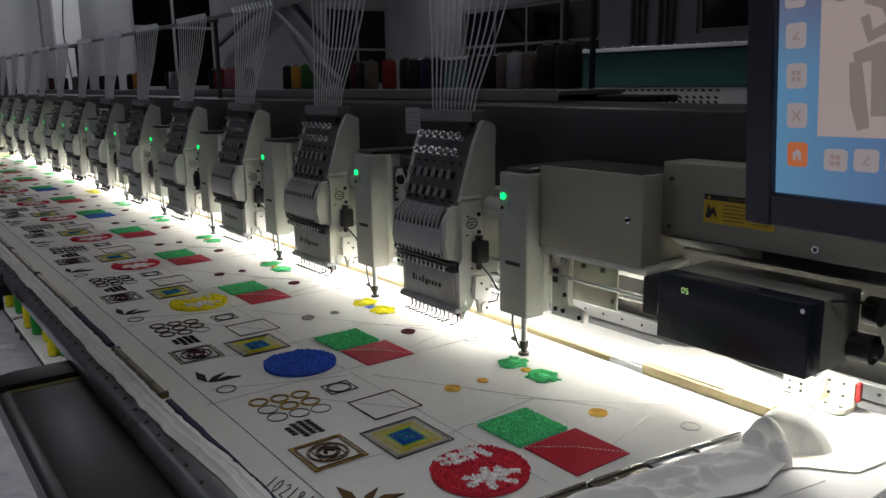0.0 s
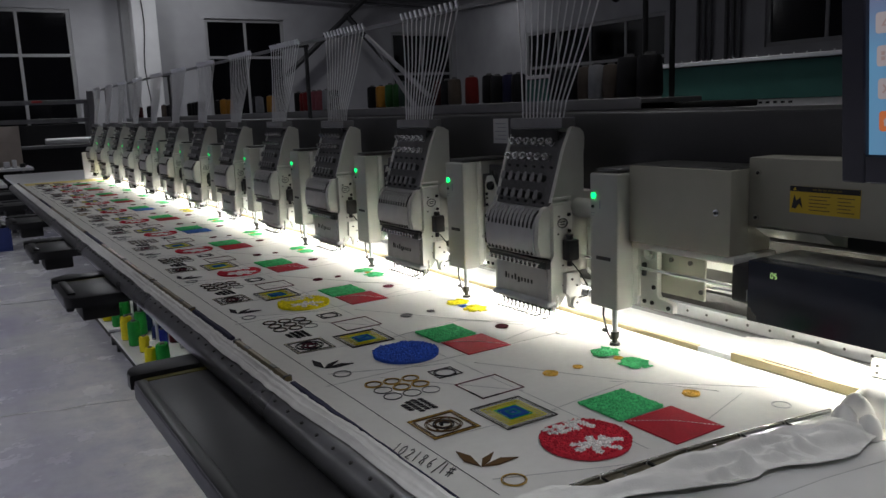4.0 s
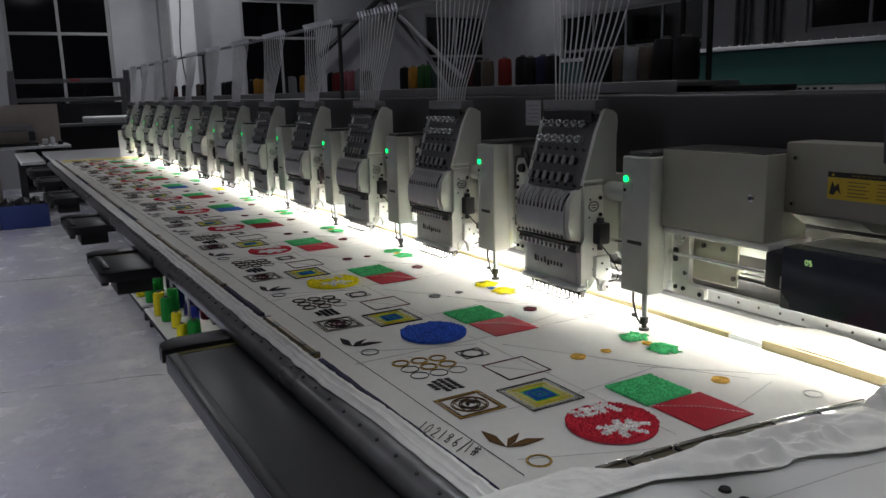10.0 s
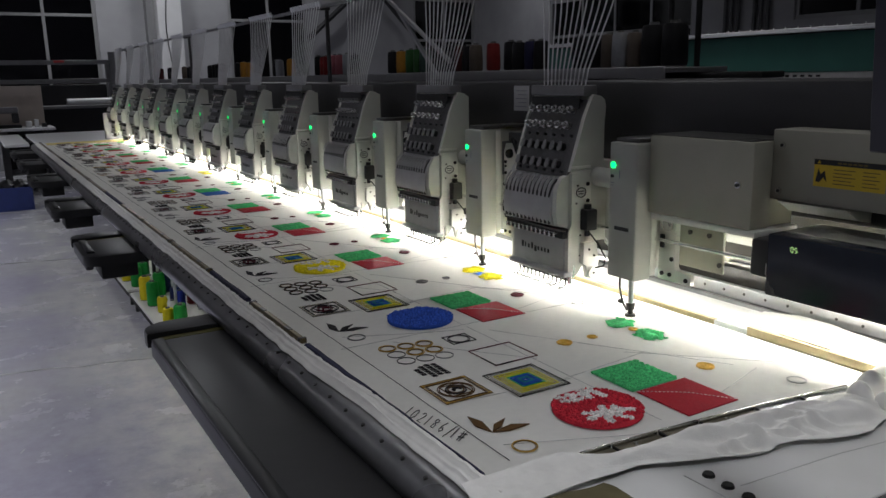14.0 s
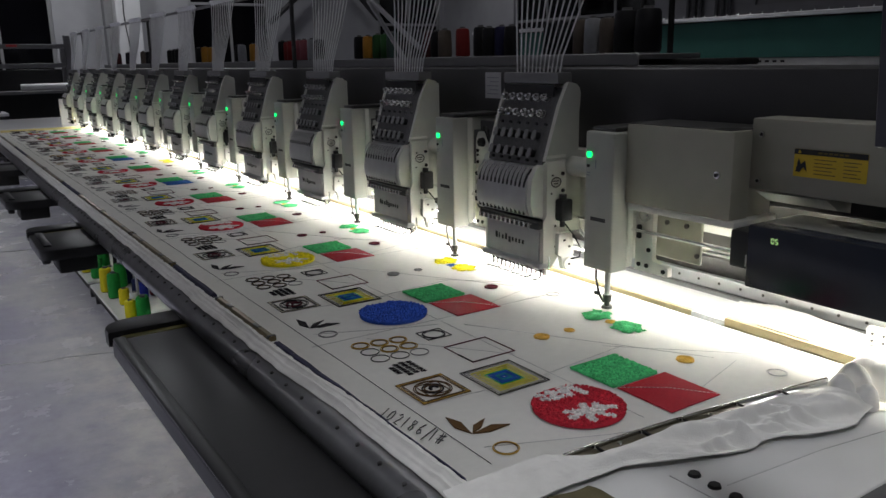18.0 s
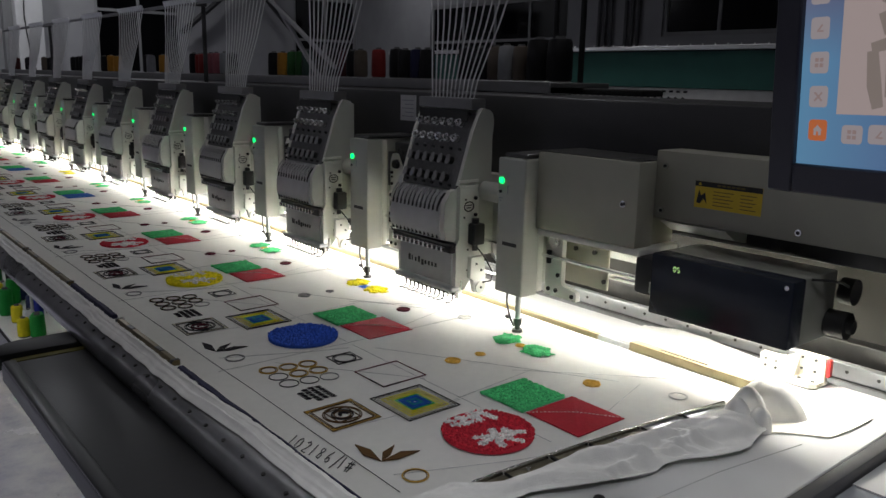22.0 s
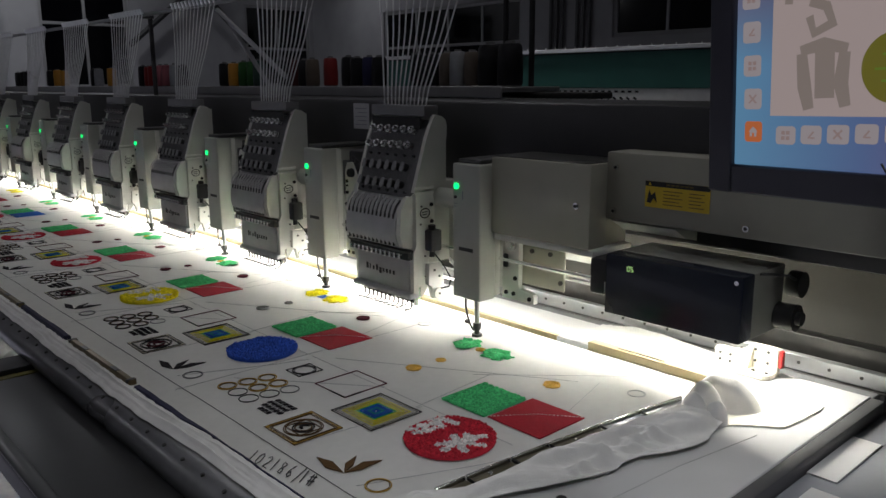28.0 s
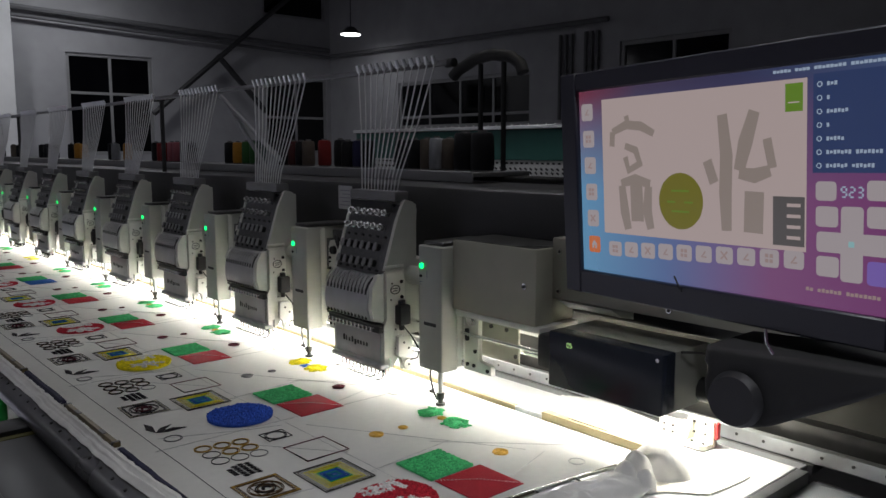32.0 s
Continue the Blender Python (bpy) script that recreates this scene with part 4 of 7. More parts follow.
for n in range(1, N):
    drive_bracket(n * P)

nh, ch = needle_head(), chenille_head()
for n in range(1, N):
    copy_thing(nh, pose(0, n * P, 0))
    copy_thing(ch, pose(0, n * P, 0))

# ---- the stretched cloth and its embroidery ----
for nm, c, r in (("green_yarn", (0.09, 0.56, 0.21), 0.9), ("red_yarn", (0.52, 0.03, 0.05), 0.9), ("blue_yarn", (0.045, 0.12, 0.55), 0.9),
                 ("yellow_yarn", (0.80, 0.70, 0.02), 0.9), ("white_yarn", (0.75, 0.74, 0.72), 0.9)):
    M[nm] = mat(nm, c, r, vary=0.18, scale=300, island=0.3, bump=0.3, bscale=1500, spec=0.15)
for nm, c in (("gold_thread", (0.45, 0.28, 0.05)), ("dark_thread", (0.02, 0.018, 0.02)), ("brown_thread", (0.10, 0.055, 0.02)), ("maroon_thread", (0.10, 0.015, 0.025)),
              ("yellow_thread", (0.72, 0.66, 0.03)), ("blue_thread", (0.02, 0.10, 0.40)), ("teal_thread", (0.02, 0.22, 0.26)), ("cream_thread", (0.62, 0.58, 0.45)),
              ("orange_thread", (0.74, 0.45, 0.09)), ("green_thread", (0.02, 0.40, 0.10)), ("grey_thread", (0.20, 0.20, 0.20)), ("pencil", (0.50, 0.50, 0.50))):
    M[nm] = mat(nm, c, 0.8, vary=0.2, scale=400, bump=0.2, bscale=2500, spec=0.15)
for nm, c in (("red_satin", (0.40, 0.028, 0.042)), ("blue_satin", (0.03, 0.12, 0.42))):
    M[nm] = mat(nm, c, 0.55, vary=0.14, scale=250, bump=0.3, bscale=1100, spec=0.03)

M["yellow_band"] = mat("yellow_band", (0.72, 0.60, 0.22), 0.8, vary=0.1, scale=30)
cloth = thing("embroidery_cloth", "white cotton cloth stretched tight, embroidered with rows of samples", "cloth")
EDGE = 6.25
bm = B()
nx, ny = 48, 300


def near_edge(x):
    return -0.452 - 0.066 * max(0.0, (x + 0.49) / 0.5) ** 1.6 * 0.75


grid = []
for j in range(ny + 1):
    row = []
    for i in range(nx + 1):
        x = lerp(-0.601, 0.131, i / nx)
        y = lerp(near_edge(x), EDGE, (j / ny) ** 1.25)
        z = 0.8990 + 0.0009 * noise.noise((x * 6, y * 4, 0.3)) + 0.0005 * noise.noise((x * 16 + y * 5, y * 7, 2.3))
        row.append(bm.verts.new((x, y, z)))
    grid.append(row)
for j in range(ny):
    for i in range(nx):
        bm.faces.new((grid[j][i], grid[j][i + 1], grid[j + 1][i + 1], grid[j + 1][i]))
part("fabric", bm, "cloth", cloth)

ICO = [Vector(v) for v in ((0, 0, 1), (0.894, 0, 0.447), (0.276, 0.851, 0.447), (-0.724, 0.526, 0.447), (-0.724, -0.526, 0.447), (0.276, -0.851, 0.447),
                           (0.724, 0.526, -0.447), (-0.276, 0.851, -0.447), (-0.894, 0, -0.447), (-0.276, -0.851, -0.447), (0.724, -0.526, -0.447))]
ICF = [(0, 1, 2), (0, 2, 3), (0, 3, 4), (0, 4, 5), (0, 5, 1), (1, 6, 2), (2, 6, 7), (2, 7, 3), (3, 7, 8), (3, 8, 4), (4, 8, 9), (4, 9, 5), (5, 9, 10), (5, 10, 1), (1, 10, 6)]


def loops(name, inside, ext, height, mats, pick=None, step=0.0029, seed=1, round_base=True, base=0.97):
    """A pile of small yarn loops over the shape inside(x, y), as one mesh."""
    rnd = random.Random(seed)
    vs, fs, mi = [], [], []
    k = int(ext / step)
    for i in range(-k, k + 1):
        for j in range(-k, k + 1):
            x, y = (i + (j % 2) * 0.5) * step + rnd.uniform(-0.3, 0.3) * step, j * step * 0.9 + rnd.uniform(-0.3, 0.3) * step
            if not inside(x, y):
                continue
            a, s = rnd.uniform(0, math.pi), rnd.uniform(0.85, 1.2)
            lx, ly, lz = 0.0027 * s, 0.00155 * s, rnd.uniform(0.75, 1.15)
            top = height * lz
            o = len(vs)
            ca, sa = math.cos(a), math.sin(a)
            for v in ICO:
                px, py = v.x * lx, v.y * ly
                vs.append((x + px * ca - py * sa, y + px * sa + py * ca, max(0.0001, top - 0.0024 + v.z * 0.0024)))
            fs += [tuple(o + q for q in f) for f in ICF]
            mi += [pick(x, y) if pick else 0] * len(ICF)
    n = len(vs)
    hgt = height * 0.6
    pts = [(ext * math.cos(t * math.pi / 24), ext * math.sin(t * math.pi / 24)) for t in range(48)]
    if round_base:
        vs += [(p[0] * base, p[1] * base, 0.0001) for p in pts] + [(p[0] * base, p[1] * base, hgt) for p in pts]
        fs += [tuple(n + 48 + q for q in range(48))] + [(n + q, n + (q + 1) % 48, n + 48 + (q + 1) % 48, n + 48 + q) for q in range(48)]
        mi += [0] * 49
    else:
        e = ext * 0.97
        vs += [(sx * e, sy * e, z) for z in (0.0001, hgt) for sx, sy in ((-1, -1), (1, -1), (1, 1), (-1, 1))]
        fs += [(n + 4, n + 5, n + 6, n + 7)] + [(n + q, n + (q + 1) % 4, n + 4 + (q + 1) % 4, n + 4 + q) for q in range(4)]
        mi += [0] * 5
    me = bpy.data.meshes.new(name)
    me.from_pydata(vs, [], fs)
    for m in mats:
        me.materials.append(M[m])
    me.polygons.foreach_set("material_index", mi)
    me.polygons.foreach_set("use_smooth", [True] * len(fs))
    return me


R = 0.0695
# two white marks on the discs, as crossing strokes
MARKS = (((-0.056, 0.030), (-0.010, 0.046)), ((-0.048, 0.018), (-0.018, 0.027)), ((-0.020, 0.058), (0.010, 0.050)), ((0.0, 0.060), (0.018, 0.036)), ((-0.036, 0.042), (-0.030, 0.018)), ((-0.012, 0.046), (-0.006, 0.030)),
         ((-0.022, -0.026), (0.048, -0.014)), ((0.004, -0.004), (0.010, -0.054)), ((0.004, -0.024), (-0.018, -0.046)), ((0.014, -0.026), (0.038, -0.042)), ((0.022, -0.004), (0.030, -0.020)))


def marked(x, y, wide=0.0062):
    # the marks read from the aisle
    p = Vector((x * 0.866 - y * 0.5, x * 0.5 + y * 0.866))
    for a, b in MARKS:
        a, b = Vector(a), Vector(b)
        d = b - a
        k = max(0.0, min(1.0, (p - a).dot(d) / d.dot(d)))
        if (p - a - d * k).length < wide:
            return 1
    return 0


def disc_shape(x, y):
    return x * x + y * y < (R - 0.002) ** 2


def square_shape(x, y):
    return abs(x) < 0.0500 and abs(y) < 0.0500


disc_red = loops("red_disc", disc_shape, R, 0.0085, ("red_yarn", "white_yarn"), marked, seed=2)
disc_far = loops("red_disc", disc_shape, R, 0.0050, ("red_yarn", "white_yarn"), lambda x, y: marked(x, y, 0.0105), seed=12)
disc_blue = loops("blue_disc", disc_shape, R, 0.0085, ("blue_yarn",), seed=3)
disc_yellow = loops("yellow_disc", disc_shape, R, 0.0085, ("yellow_yarn", "white_yarn"), marked, seed=4)
pile_green = loops("green_square", lambda x, y: square_shape(x, y) and x * x + y * y > 0.000012, 0.0505, 0.0055, ("green_yarn",), seed=5, round_base=False)


def blossom(x, y):
    """Four short fat fingers that fan out from one side."""
    x += 0.012
    for a, ln in ((-0.95, 0.022), (-0.3, 0.030), (0.3, 0.031), (0.95, 0.021)):
        u, v = x * math.cos(a) + y * math.sin(a), abs(y * math.cos(a) - x * math.sin(a))
        if -0.006 < u < ln and v < 0.0062 * (1.15 - 0.5 * max(0, u / ln - 0.6)):
            return True
    return x * x + y * y < 0.012 ** 2


petal_green = loops("green_petal", blossom, 0.0345, 0.0018, ("green_yarn",), step=0.0026, seed=6, base=0.22)
petal_yellow = loops("yellow_petal", blossom, 0.0345, 0.0018, ("yellow_yarn",), step=0.0026, seed=7, base=0.22)


def satin(nm, material):
    bm = B()
    s, hi = 0.053, 0.0062
    c = bm.verts.new((0, 0, hi))
    top = [bm.verts.new((x * s, y * s, 0.0016)) for x, y in ((-1, -1), (1, -1), (1, 1), (-1, 1))]
    low = [bm.verts.new((x * s * 1.006, y * s * 1.006, 0)) for x, y in ((-1, -1), (1, -1), (1, 1), (-1, 1))]
    for i in range(4):
        bm.faces.new((top[i], top[(i + 1) % 4], c))
        bm.faces.new((low[i], low[(i + 1) % 4], top[(i + 1) % 4], top[i]))
    return finish(nm, bm, material)


satin_red, satin_blue = satin("satin_square", "red_satin"), satin("satin_square", "blue_satin")
bm = B()
for i in range(24):
    t = lerp(-0.050, 0.050, i / 23)
    p = Vector((t, -t, 0.0066 - abs(t) * 0.092))
    rod(bm, p + Vector((-0.0012, 0.0012, 0)), p + Vector((0.0012, -0.0012, 0)), 0.0005, n=6)
stitches = finish("stitch_seam", bm, "white_yarn")


def line(pts, r=0.0011, z=0.0008, n=6):
    bm = B()
    tube(bm, [(x, y, z) for x, y in pts], r, n)
    return bm


def square_line(cx, cy, hx, hy, r=0.0012):
    return line([(cx - hx, cy - hy), (cx + hx, cy - hy), (cx + hx, cy + hy), (cx - hx, cy + hy), (cx - hx, cy - hy - r)], r)


def ring_line(cx, cy, rad, r=0.0011, n=28):
    return line([p[:2] for p in ring_points(cx, cy, rad, 0, n)], r)


def motif(name, pieces):
    """pieces: (bmesh, material) joined as one mesh with several threads."""
    out = bmesh.new()
    mats, idx = [], 0
    for bm, ma in pieces:
        if ma not in mats:
            mats.append(ma)
        tmp = bpy.data.meshes.new("t")
        bmesh.ops.recalc_face_normals(bm, faces=bm.faces[:])
        bm.to_mesh(tmp)
        bm.free()
        k = len(out.faces)
        out.from_mesh(tmp)
        bpy.data.meshes.remove(tmp)
        out.faces.ensure_lookup_table()
        for f in out.faces[k:]:
            f.material_index = mats.index(ma)
            f.smooth = True
    me = bpy.data.meshes.new(name)
    out.to_mesh(me)
    out.free()
    for ma in mats:
        me.materials.append(M[ma])
    return me


def motif_set(name, pieces):
    """One mesh a piece: the first is the part, the others its sub-parts."""
    return [motif(name, [pc]) for pc in pieces]


def medallion(a, b, c):
    p = [(square_line(0, 0, 0.0425 - 0.0026 * i, 0.0425 - 0.0026 * i, 0.0008), (b, a, b, b)[i]) for i in range(4)]
    p += [(ring_line(0, 0, 0.030, 0.0009), b), (ring_line(0, 0, 0.027, 0.0009), b), (square_line(0, 0, 0.019, 0.021, 0.0010), b), (ring_line(0, 0, 0.0165, 0.0014), c), (ring_line(0, 0, 0.013, 0.0012), b)]
    p += [(line([(0.010 * math.cos(t / 5) * (1 - t / 24), 0.010 * math.sin(t / 5) * (1 - t / 24)) for t in range(20)], 0.002), c)]
    bm = B()
    for sx, sy in ((-1, -1), (1, -1), (1, 1), (-1, 1)):
        box(bm, sx * 0.039 - 0.003, sx * 0.039 + 0.003, sy * 0.039 - 0.003, sy * 0.039 + 0.003, 0, 0.0018, 0.0006, 1)
    p.append((bm, a))
    return motif("medallion", p)


medal_gold, medal_dark = medallion("gold_thread", "brown_thread", "dark_thread"), medallion("cream_thread", "dark_thread", "maroon_thread")
medal_hazed = medallion("cream_thread", "grey_thread", "maroon_thread")
spiral = [("dark_thread", 0.050, 0.0011), ("dark_thread", 0.0458, 0.0007), ("grey_thread", 0.0418, 0.0006), ("yellow_thread", 0.0376, 0.0010), ("maroon_thread", 0.0346, 0.0004), ("yellow_thread", 0.0314, 0.0011), ("grey_thread", 0.0288, 0.0003),
          ("yellow_thread", 0.0260, 0.0011), ("green_thread", 0.0220, 0.0010), ("blue_thread", 0.0178, 0.0016), ("blue_thread", 0.0132, 0.0019), ("teal_thread", 0.0088, 0.0019), ("blue_thread", 0.0042, 0.0018)]
maze = motif_set("stitched_square", [(square_line(0, 0, h, h * 1.04, r), c) for c, h, r in spiral])
frame_sq = motif("square_outline", [(square_line(0, 0, 0.045, 0.043, 0.0011), "maroon_thread"), (line([(-0.045, 0.0), (-0.045, -0.043), (-0.01, -0.043)], 0.0014), "dark_thread")])
coin = motif("ringed_square", [(square_line(0, 0, 0.025, 0.022, 0.0010), "dark_thread"), (ring_line(0, 0, 0.021, 0.0012), "dark_thread"), (ring_line(0, 0, 0.018, 0.0009), "grey_thread")])
bm = B()
for q in (((0, 0), (-0.0095, 0.028), (-0.001, 0.062), (0.0075, 0.036)), ((0.001, 0), (0.016, 0.019), (0.042, 0.027), (0.021, 0.007)), ((0.001, -0.001), (0.038, 0.006), (0.060, -0.008), (0.023, -0.010))):
    prism(bm, q, "z", 0, 0.0014)
leaves = {k: finish("leaf_sprig", bm.copy(), k) for k in ("brown_thread", "dark_thread", "grey_thread")}
bm.free()
ring_me = {k: motif("round_ring", [(ring_line(0, 0, 0.0172, 0.0010), k), (ring_line(0, 0, 0.0150, 0.0006), "brown_thread" if k == "gold_thread" else k)]) for k in ("gold_thread", "grey_thread")}


def ring_cluster(first):
    p = []
    for i in range(3):
        for j in range(3):
            x, y = (i - 1) * 0.0355, (j - 1) * 0.0375 - (i - 1) * 0.006
            c = first if j + i > 1 or first == "grey_thread" else "dark_thread"
            c = "grey_thread" if (i, j) == (2, 0) else c
            p.append(motif("stitched_ring", [(ring_line(x, y, 0.0160, 0.0012 if c == first else 0.0009), c)] + ([(ring_line(x, y, 0.0130, 0.0009), "brown_thread")] if c == first else [])))
    return p


clusters = {k: ring_cluster(k) for k in ("gold_thread", "dark_thread", "grey_thread")}
rnd = random.Random(9)
bm = B()
for i in range(5):
    for j in range(4):
        if (i, j) in ((4, 3), (0, 3)):
            continue
        x, y = (i - 2) * 0.0115 + (j % 2) * 0.003, (j - 1.5) * 0.0125
        for s in (-0.0025, 0.0025):
            tube(bm, [(x + s, y - 0.005, 0.0007), (x + s + 0.001, y + 0.005, 0.0007)], 0.0010, 5)
        tube(bm, [(x - 0.005, y - 0.001, 0.0009), (x + 0.005, y + 0.001, 0.0009)], 0.0010, 5)
knots = finish("knot_lattice", bm, "dark_thread")
dots = {}
for k in ("orange_thread", "maroon_thread", "grey_thread"):
    bm = B()
    for rr, ph in ((0.0105, 0.0), (0.0078, 1.0), (0.0050, 2.1), (0.0022, 0.4)):
        tube(bm, [(rr * math.cos(ph + t * math.pi / 9) * (1 + 0.08 * math.sin(3 * t + ph)), rr * math.sin(ph + t * math.pi / 9) * (1 + 0.07 * math.sin(5 * t)), 0.0006) for t in range(19)], 0.00115, 5)
    dots[k] = finish("stitched_dot", bm, k)
faint = motif("faint_ring", [(ring_line(0, 0, 0.015, 0.0006), "pencil"), (ring_line(0, 0, 0.013, 0.0004), "pencil")])

DISCS = [disc_red, disc_blue, disc_yellow] + [disc_far] * 9
Z = 0.9004
for n in range(N):
    y = n * P
    warm = n in (0, 7)
    jit = lambda s: rnd.uniform(-s, s)
    put = lambda name, me, x, yy, rot=0.0, s=1.0, label="": share(name, me, cloth, Matrix.Translation((x + jit(0.002), y + yy + jit(0.002), Z)) @ Matrix.Rotation(radians(rot + jit(1.5)), 4, "Z") @ Matrix.Scale(s, 4), label)
    put("chenille_disc", DISCS[n], -0.338, -0.343, label=("red chenille disc with white marks", "blue chenille disc", "yellow chenille disc with white marks")[n if n < 3 else 0])
    share("chenille_square", pile_green, cloth, Matrix.Translation((-0.198, y - 0.274, Z)), "green looped chenille square")
    blue_here = n in (5, 7)
    share("satin_square", satin_blue if blue_here else satin_red, cloth, Matrix.Translation((-0.189, y - 0.380, Z)), "blue satin-stitched square" if blue_here else "red satin-stitched square")
    if n < 4 and not blue_here:
        share("stitch_seam", stitches, cloth, Matrix.Translation((-0.189, y - 0.380, Z + 0.0003)))
    # from the fifth sample on, grey thread puts the far glare into colour
    put("medallion", medal_gold if n == 0 else (medal_dark if n < 4 else medal_hazed), -0.475, -0.160)
    for nm, ms, mx_, my_ in (("stitched_square", maze, -0.357, -0.188), ("stitched_ring", clusters["gold_thread" if warm else ("dark_thread" if n < 4 else "grey_thread")], -0.443, 0.030)):
        first = put(nm, ms[0], mx_, my_)
        for m_ in ms[1:]:
            share(nm, m_, first, Matrix.Identity(4))
    put("square_outline", frame_sq, -0.316, -0.066)
    put("ringed_square", coin, -0.337, 0.047)
    put("leaf_sprig", leaves["brown_thread" if warm else ("dark_thread" if n < 4 else "grey_thread")], -0.512, -0.322)
    put("round_ring", ring_me["gold_thread" if warm else "grey_thread"], -0.500, -0.379)
    put("knot_lattice", knots, -0.464, -0.068, 90)
    pet, mid = (petal_yellow, "blue_satin") if n in (1, 6) else (petal_green, "orange_thread")
    put("chenille_petal", pet, -0.016, -0.050, 20, 1.5)
    put("chenille_petal", pet, -0.022, -0.138, 250, 1.55)
    put("petal_centre", dots["orange_thread"] if n not in (1, 6) else satin_blue, -0.026, -0.094, 0, 0.9 if n not in (1, 6) else 0.22)
    col = "orange_thread" if n == 0 else "maroon_thread"
    put("stitched_dot", dots[col if n != 1 else "grey_thread"], -0.187, -0.080, 0, 1.3)
    put("stitched_dot", dots[col if n != 1 else "grey_thread"], -0.121, -0.083, 30, 0.9)
    put("stitched_dot", dots[col], -0.067, -0.307, 0, 1.35)
    put("faint_ring", faint, 0.008, -0.432)
    for x0, y0, x1, y1 in ((-0.55, 0.118, 0.10, 0.112), (-0.50, -0.205, -0.29, -0.225), (-0.45, 0.10, -0.28, -0.12), (-0.285, 0.10, -0.285, -0.42), (-0.52, -0.36, -0.36, -0.43), (-0.36, -0.43, -0.30, -0.45), (-0.26, 0.06, -0.02, -0.33), (-0.13, -0.18, 0.09, -0.40), (-0.30, -0.22, -0.10, -0.20), (-0.24, -0.43, 0.0, -0.36)):
        share("pencil_line", finish("pencil_line", line([(x0, y0), (x1, y1)], 0.0004, 0.0002, 4), "pencil"), cloth, Matrix.Translation((0, y, Z)))
bm = B(); tube(bm, [(-0.539 + 0.002 * noise.noise((0, i * 0.4, 0)), lerp(-0.40, 6.1, i / 60), 0.9003) for i in range(61)], 0.00055, 5)
part("margin_line", bm, "dark_thread", cloth)

# handwritten number by the cloth's front edge
STROKES = {"1": [((0.2, 1), (0.1, 0))], "0": [((0.5, 1), (0.15, 0.75), (0.1, 0.25), (0.4, 0), (0.75, 0.3), (0.75, 0.8), (0.5, 1))],
           "2": [((0.1, 0.8), (0.4, 1), (0.7, 0.8), (0.5, 0.45), (0.1, 0.05), (0.8, 0.0))], "8": [((0.7, 0.9), (0.3, 0.95), (0.2, 0.7), (0.7, 0.35), (0.6, 0.02), (0.2, 0.1), (0.3, 0.4), (0.75, 0.75), (0.7, 0.9))],
           "6": [((0.65, 1), (0.25, 0.6), (0.12, 0.2), (0.4, 0), (0.7, 0.2), (0.5, 0.45), (0.15, 0.3))], "/": [((0.75, 1.1), (0.0, -0.25))],
           "#": [((0.3, 0.9), (0.15, 0.0)), ((0.65, 0.9), (0.5, 0.0)), ((0.0, 0.65), (0.95, 0.75)), ((-0.05, 0.3), (0.9, 0.4))]}
px = 0.0
for c in "102186/1#":
    bm = B()
    for st in STROKES[c]:
        tube(bm, [(-0.589 + 0.20 * (px + 0.012 * u) + 0.025 * v, -0.200 - 0.974 * (px + 0.012 * u) + 0.019 * v, 0.9006) for u, v in st], 0.00075, 5)
    part("pen_digit", bm, "ink", cloth, "handwritten black pen figure")
    px += 0.0170 if c not in "1/" else 0.0115
bm = B(); box(bm, -0.56, 0.10, 5.93, 6.2, 0.9002, 0.9010, 0.0003, 1)
part("yellow_band", bm, "yellow_band", cloth, "pale yellow band at the cloth's far end")

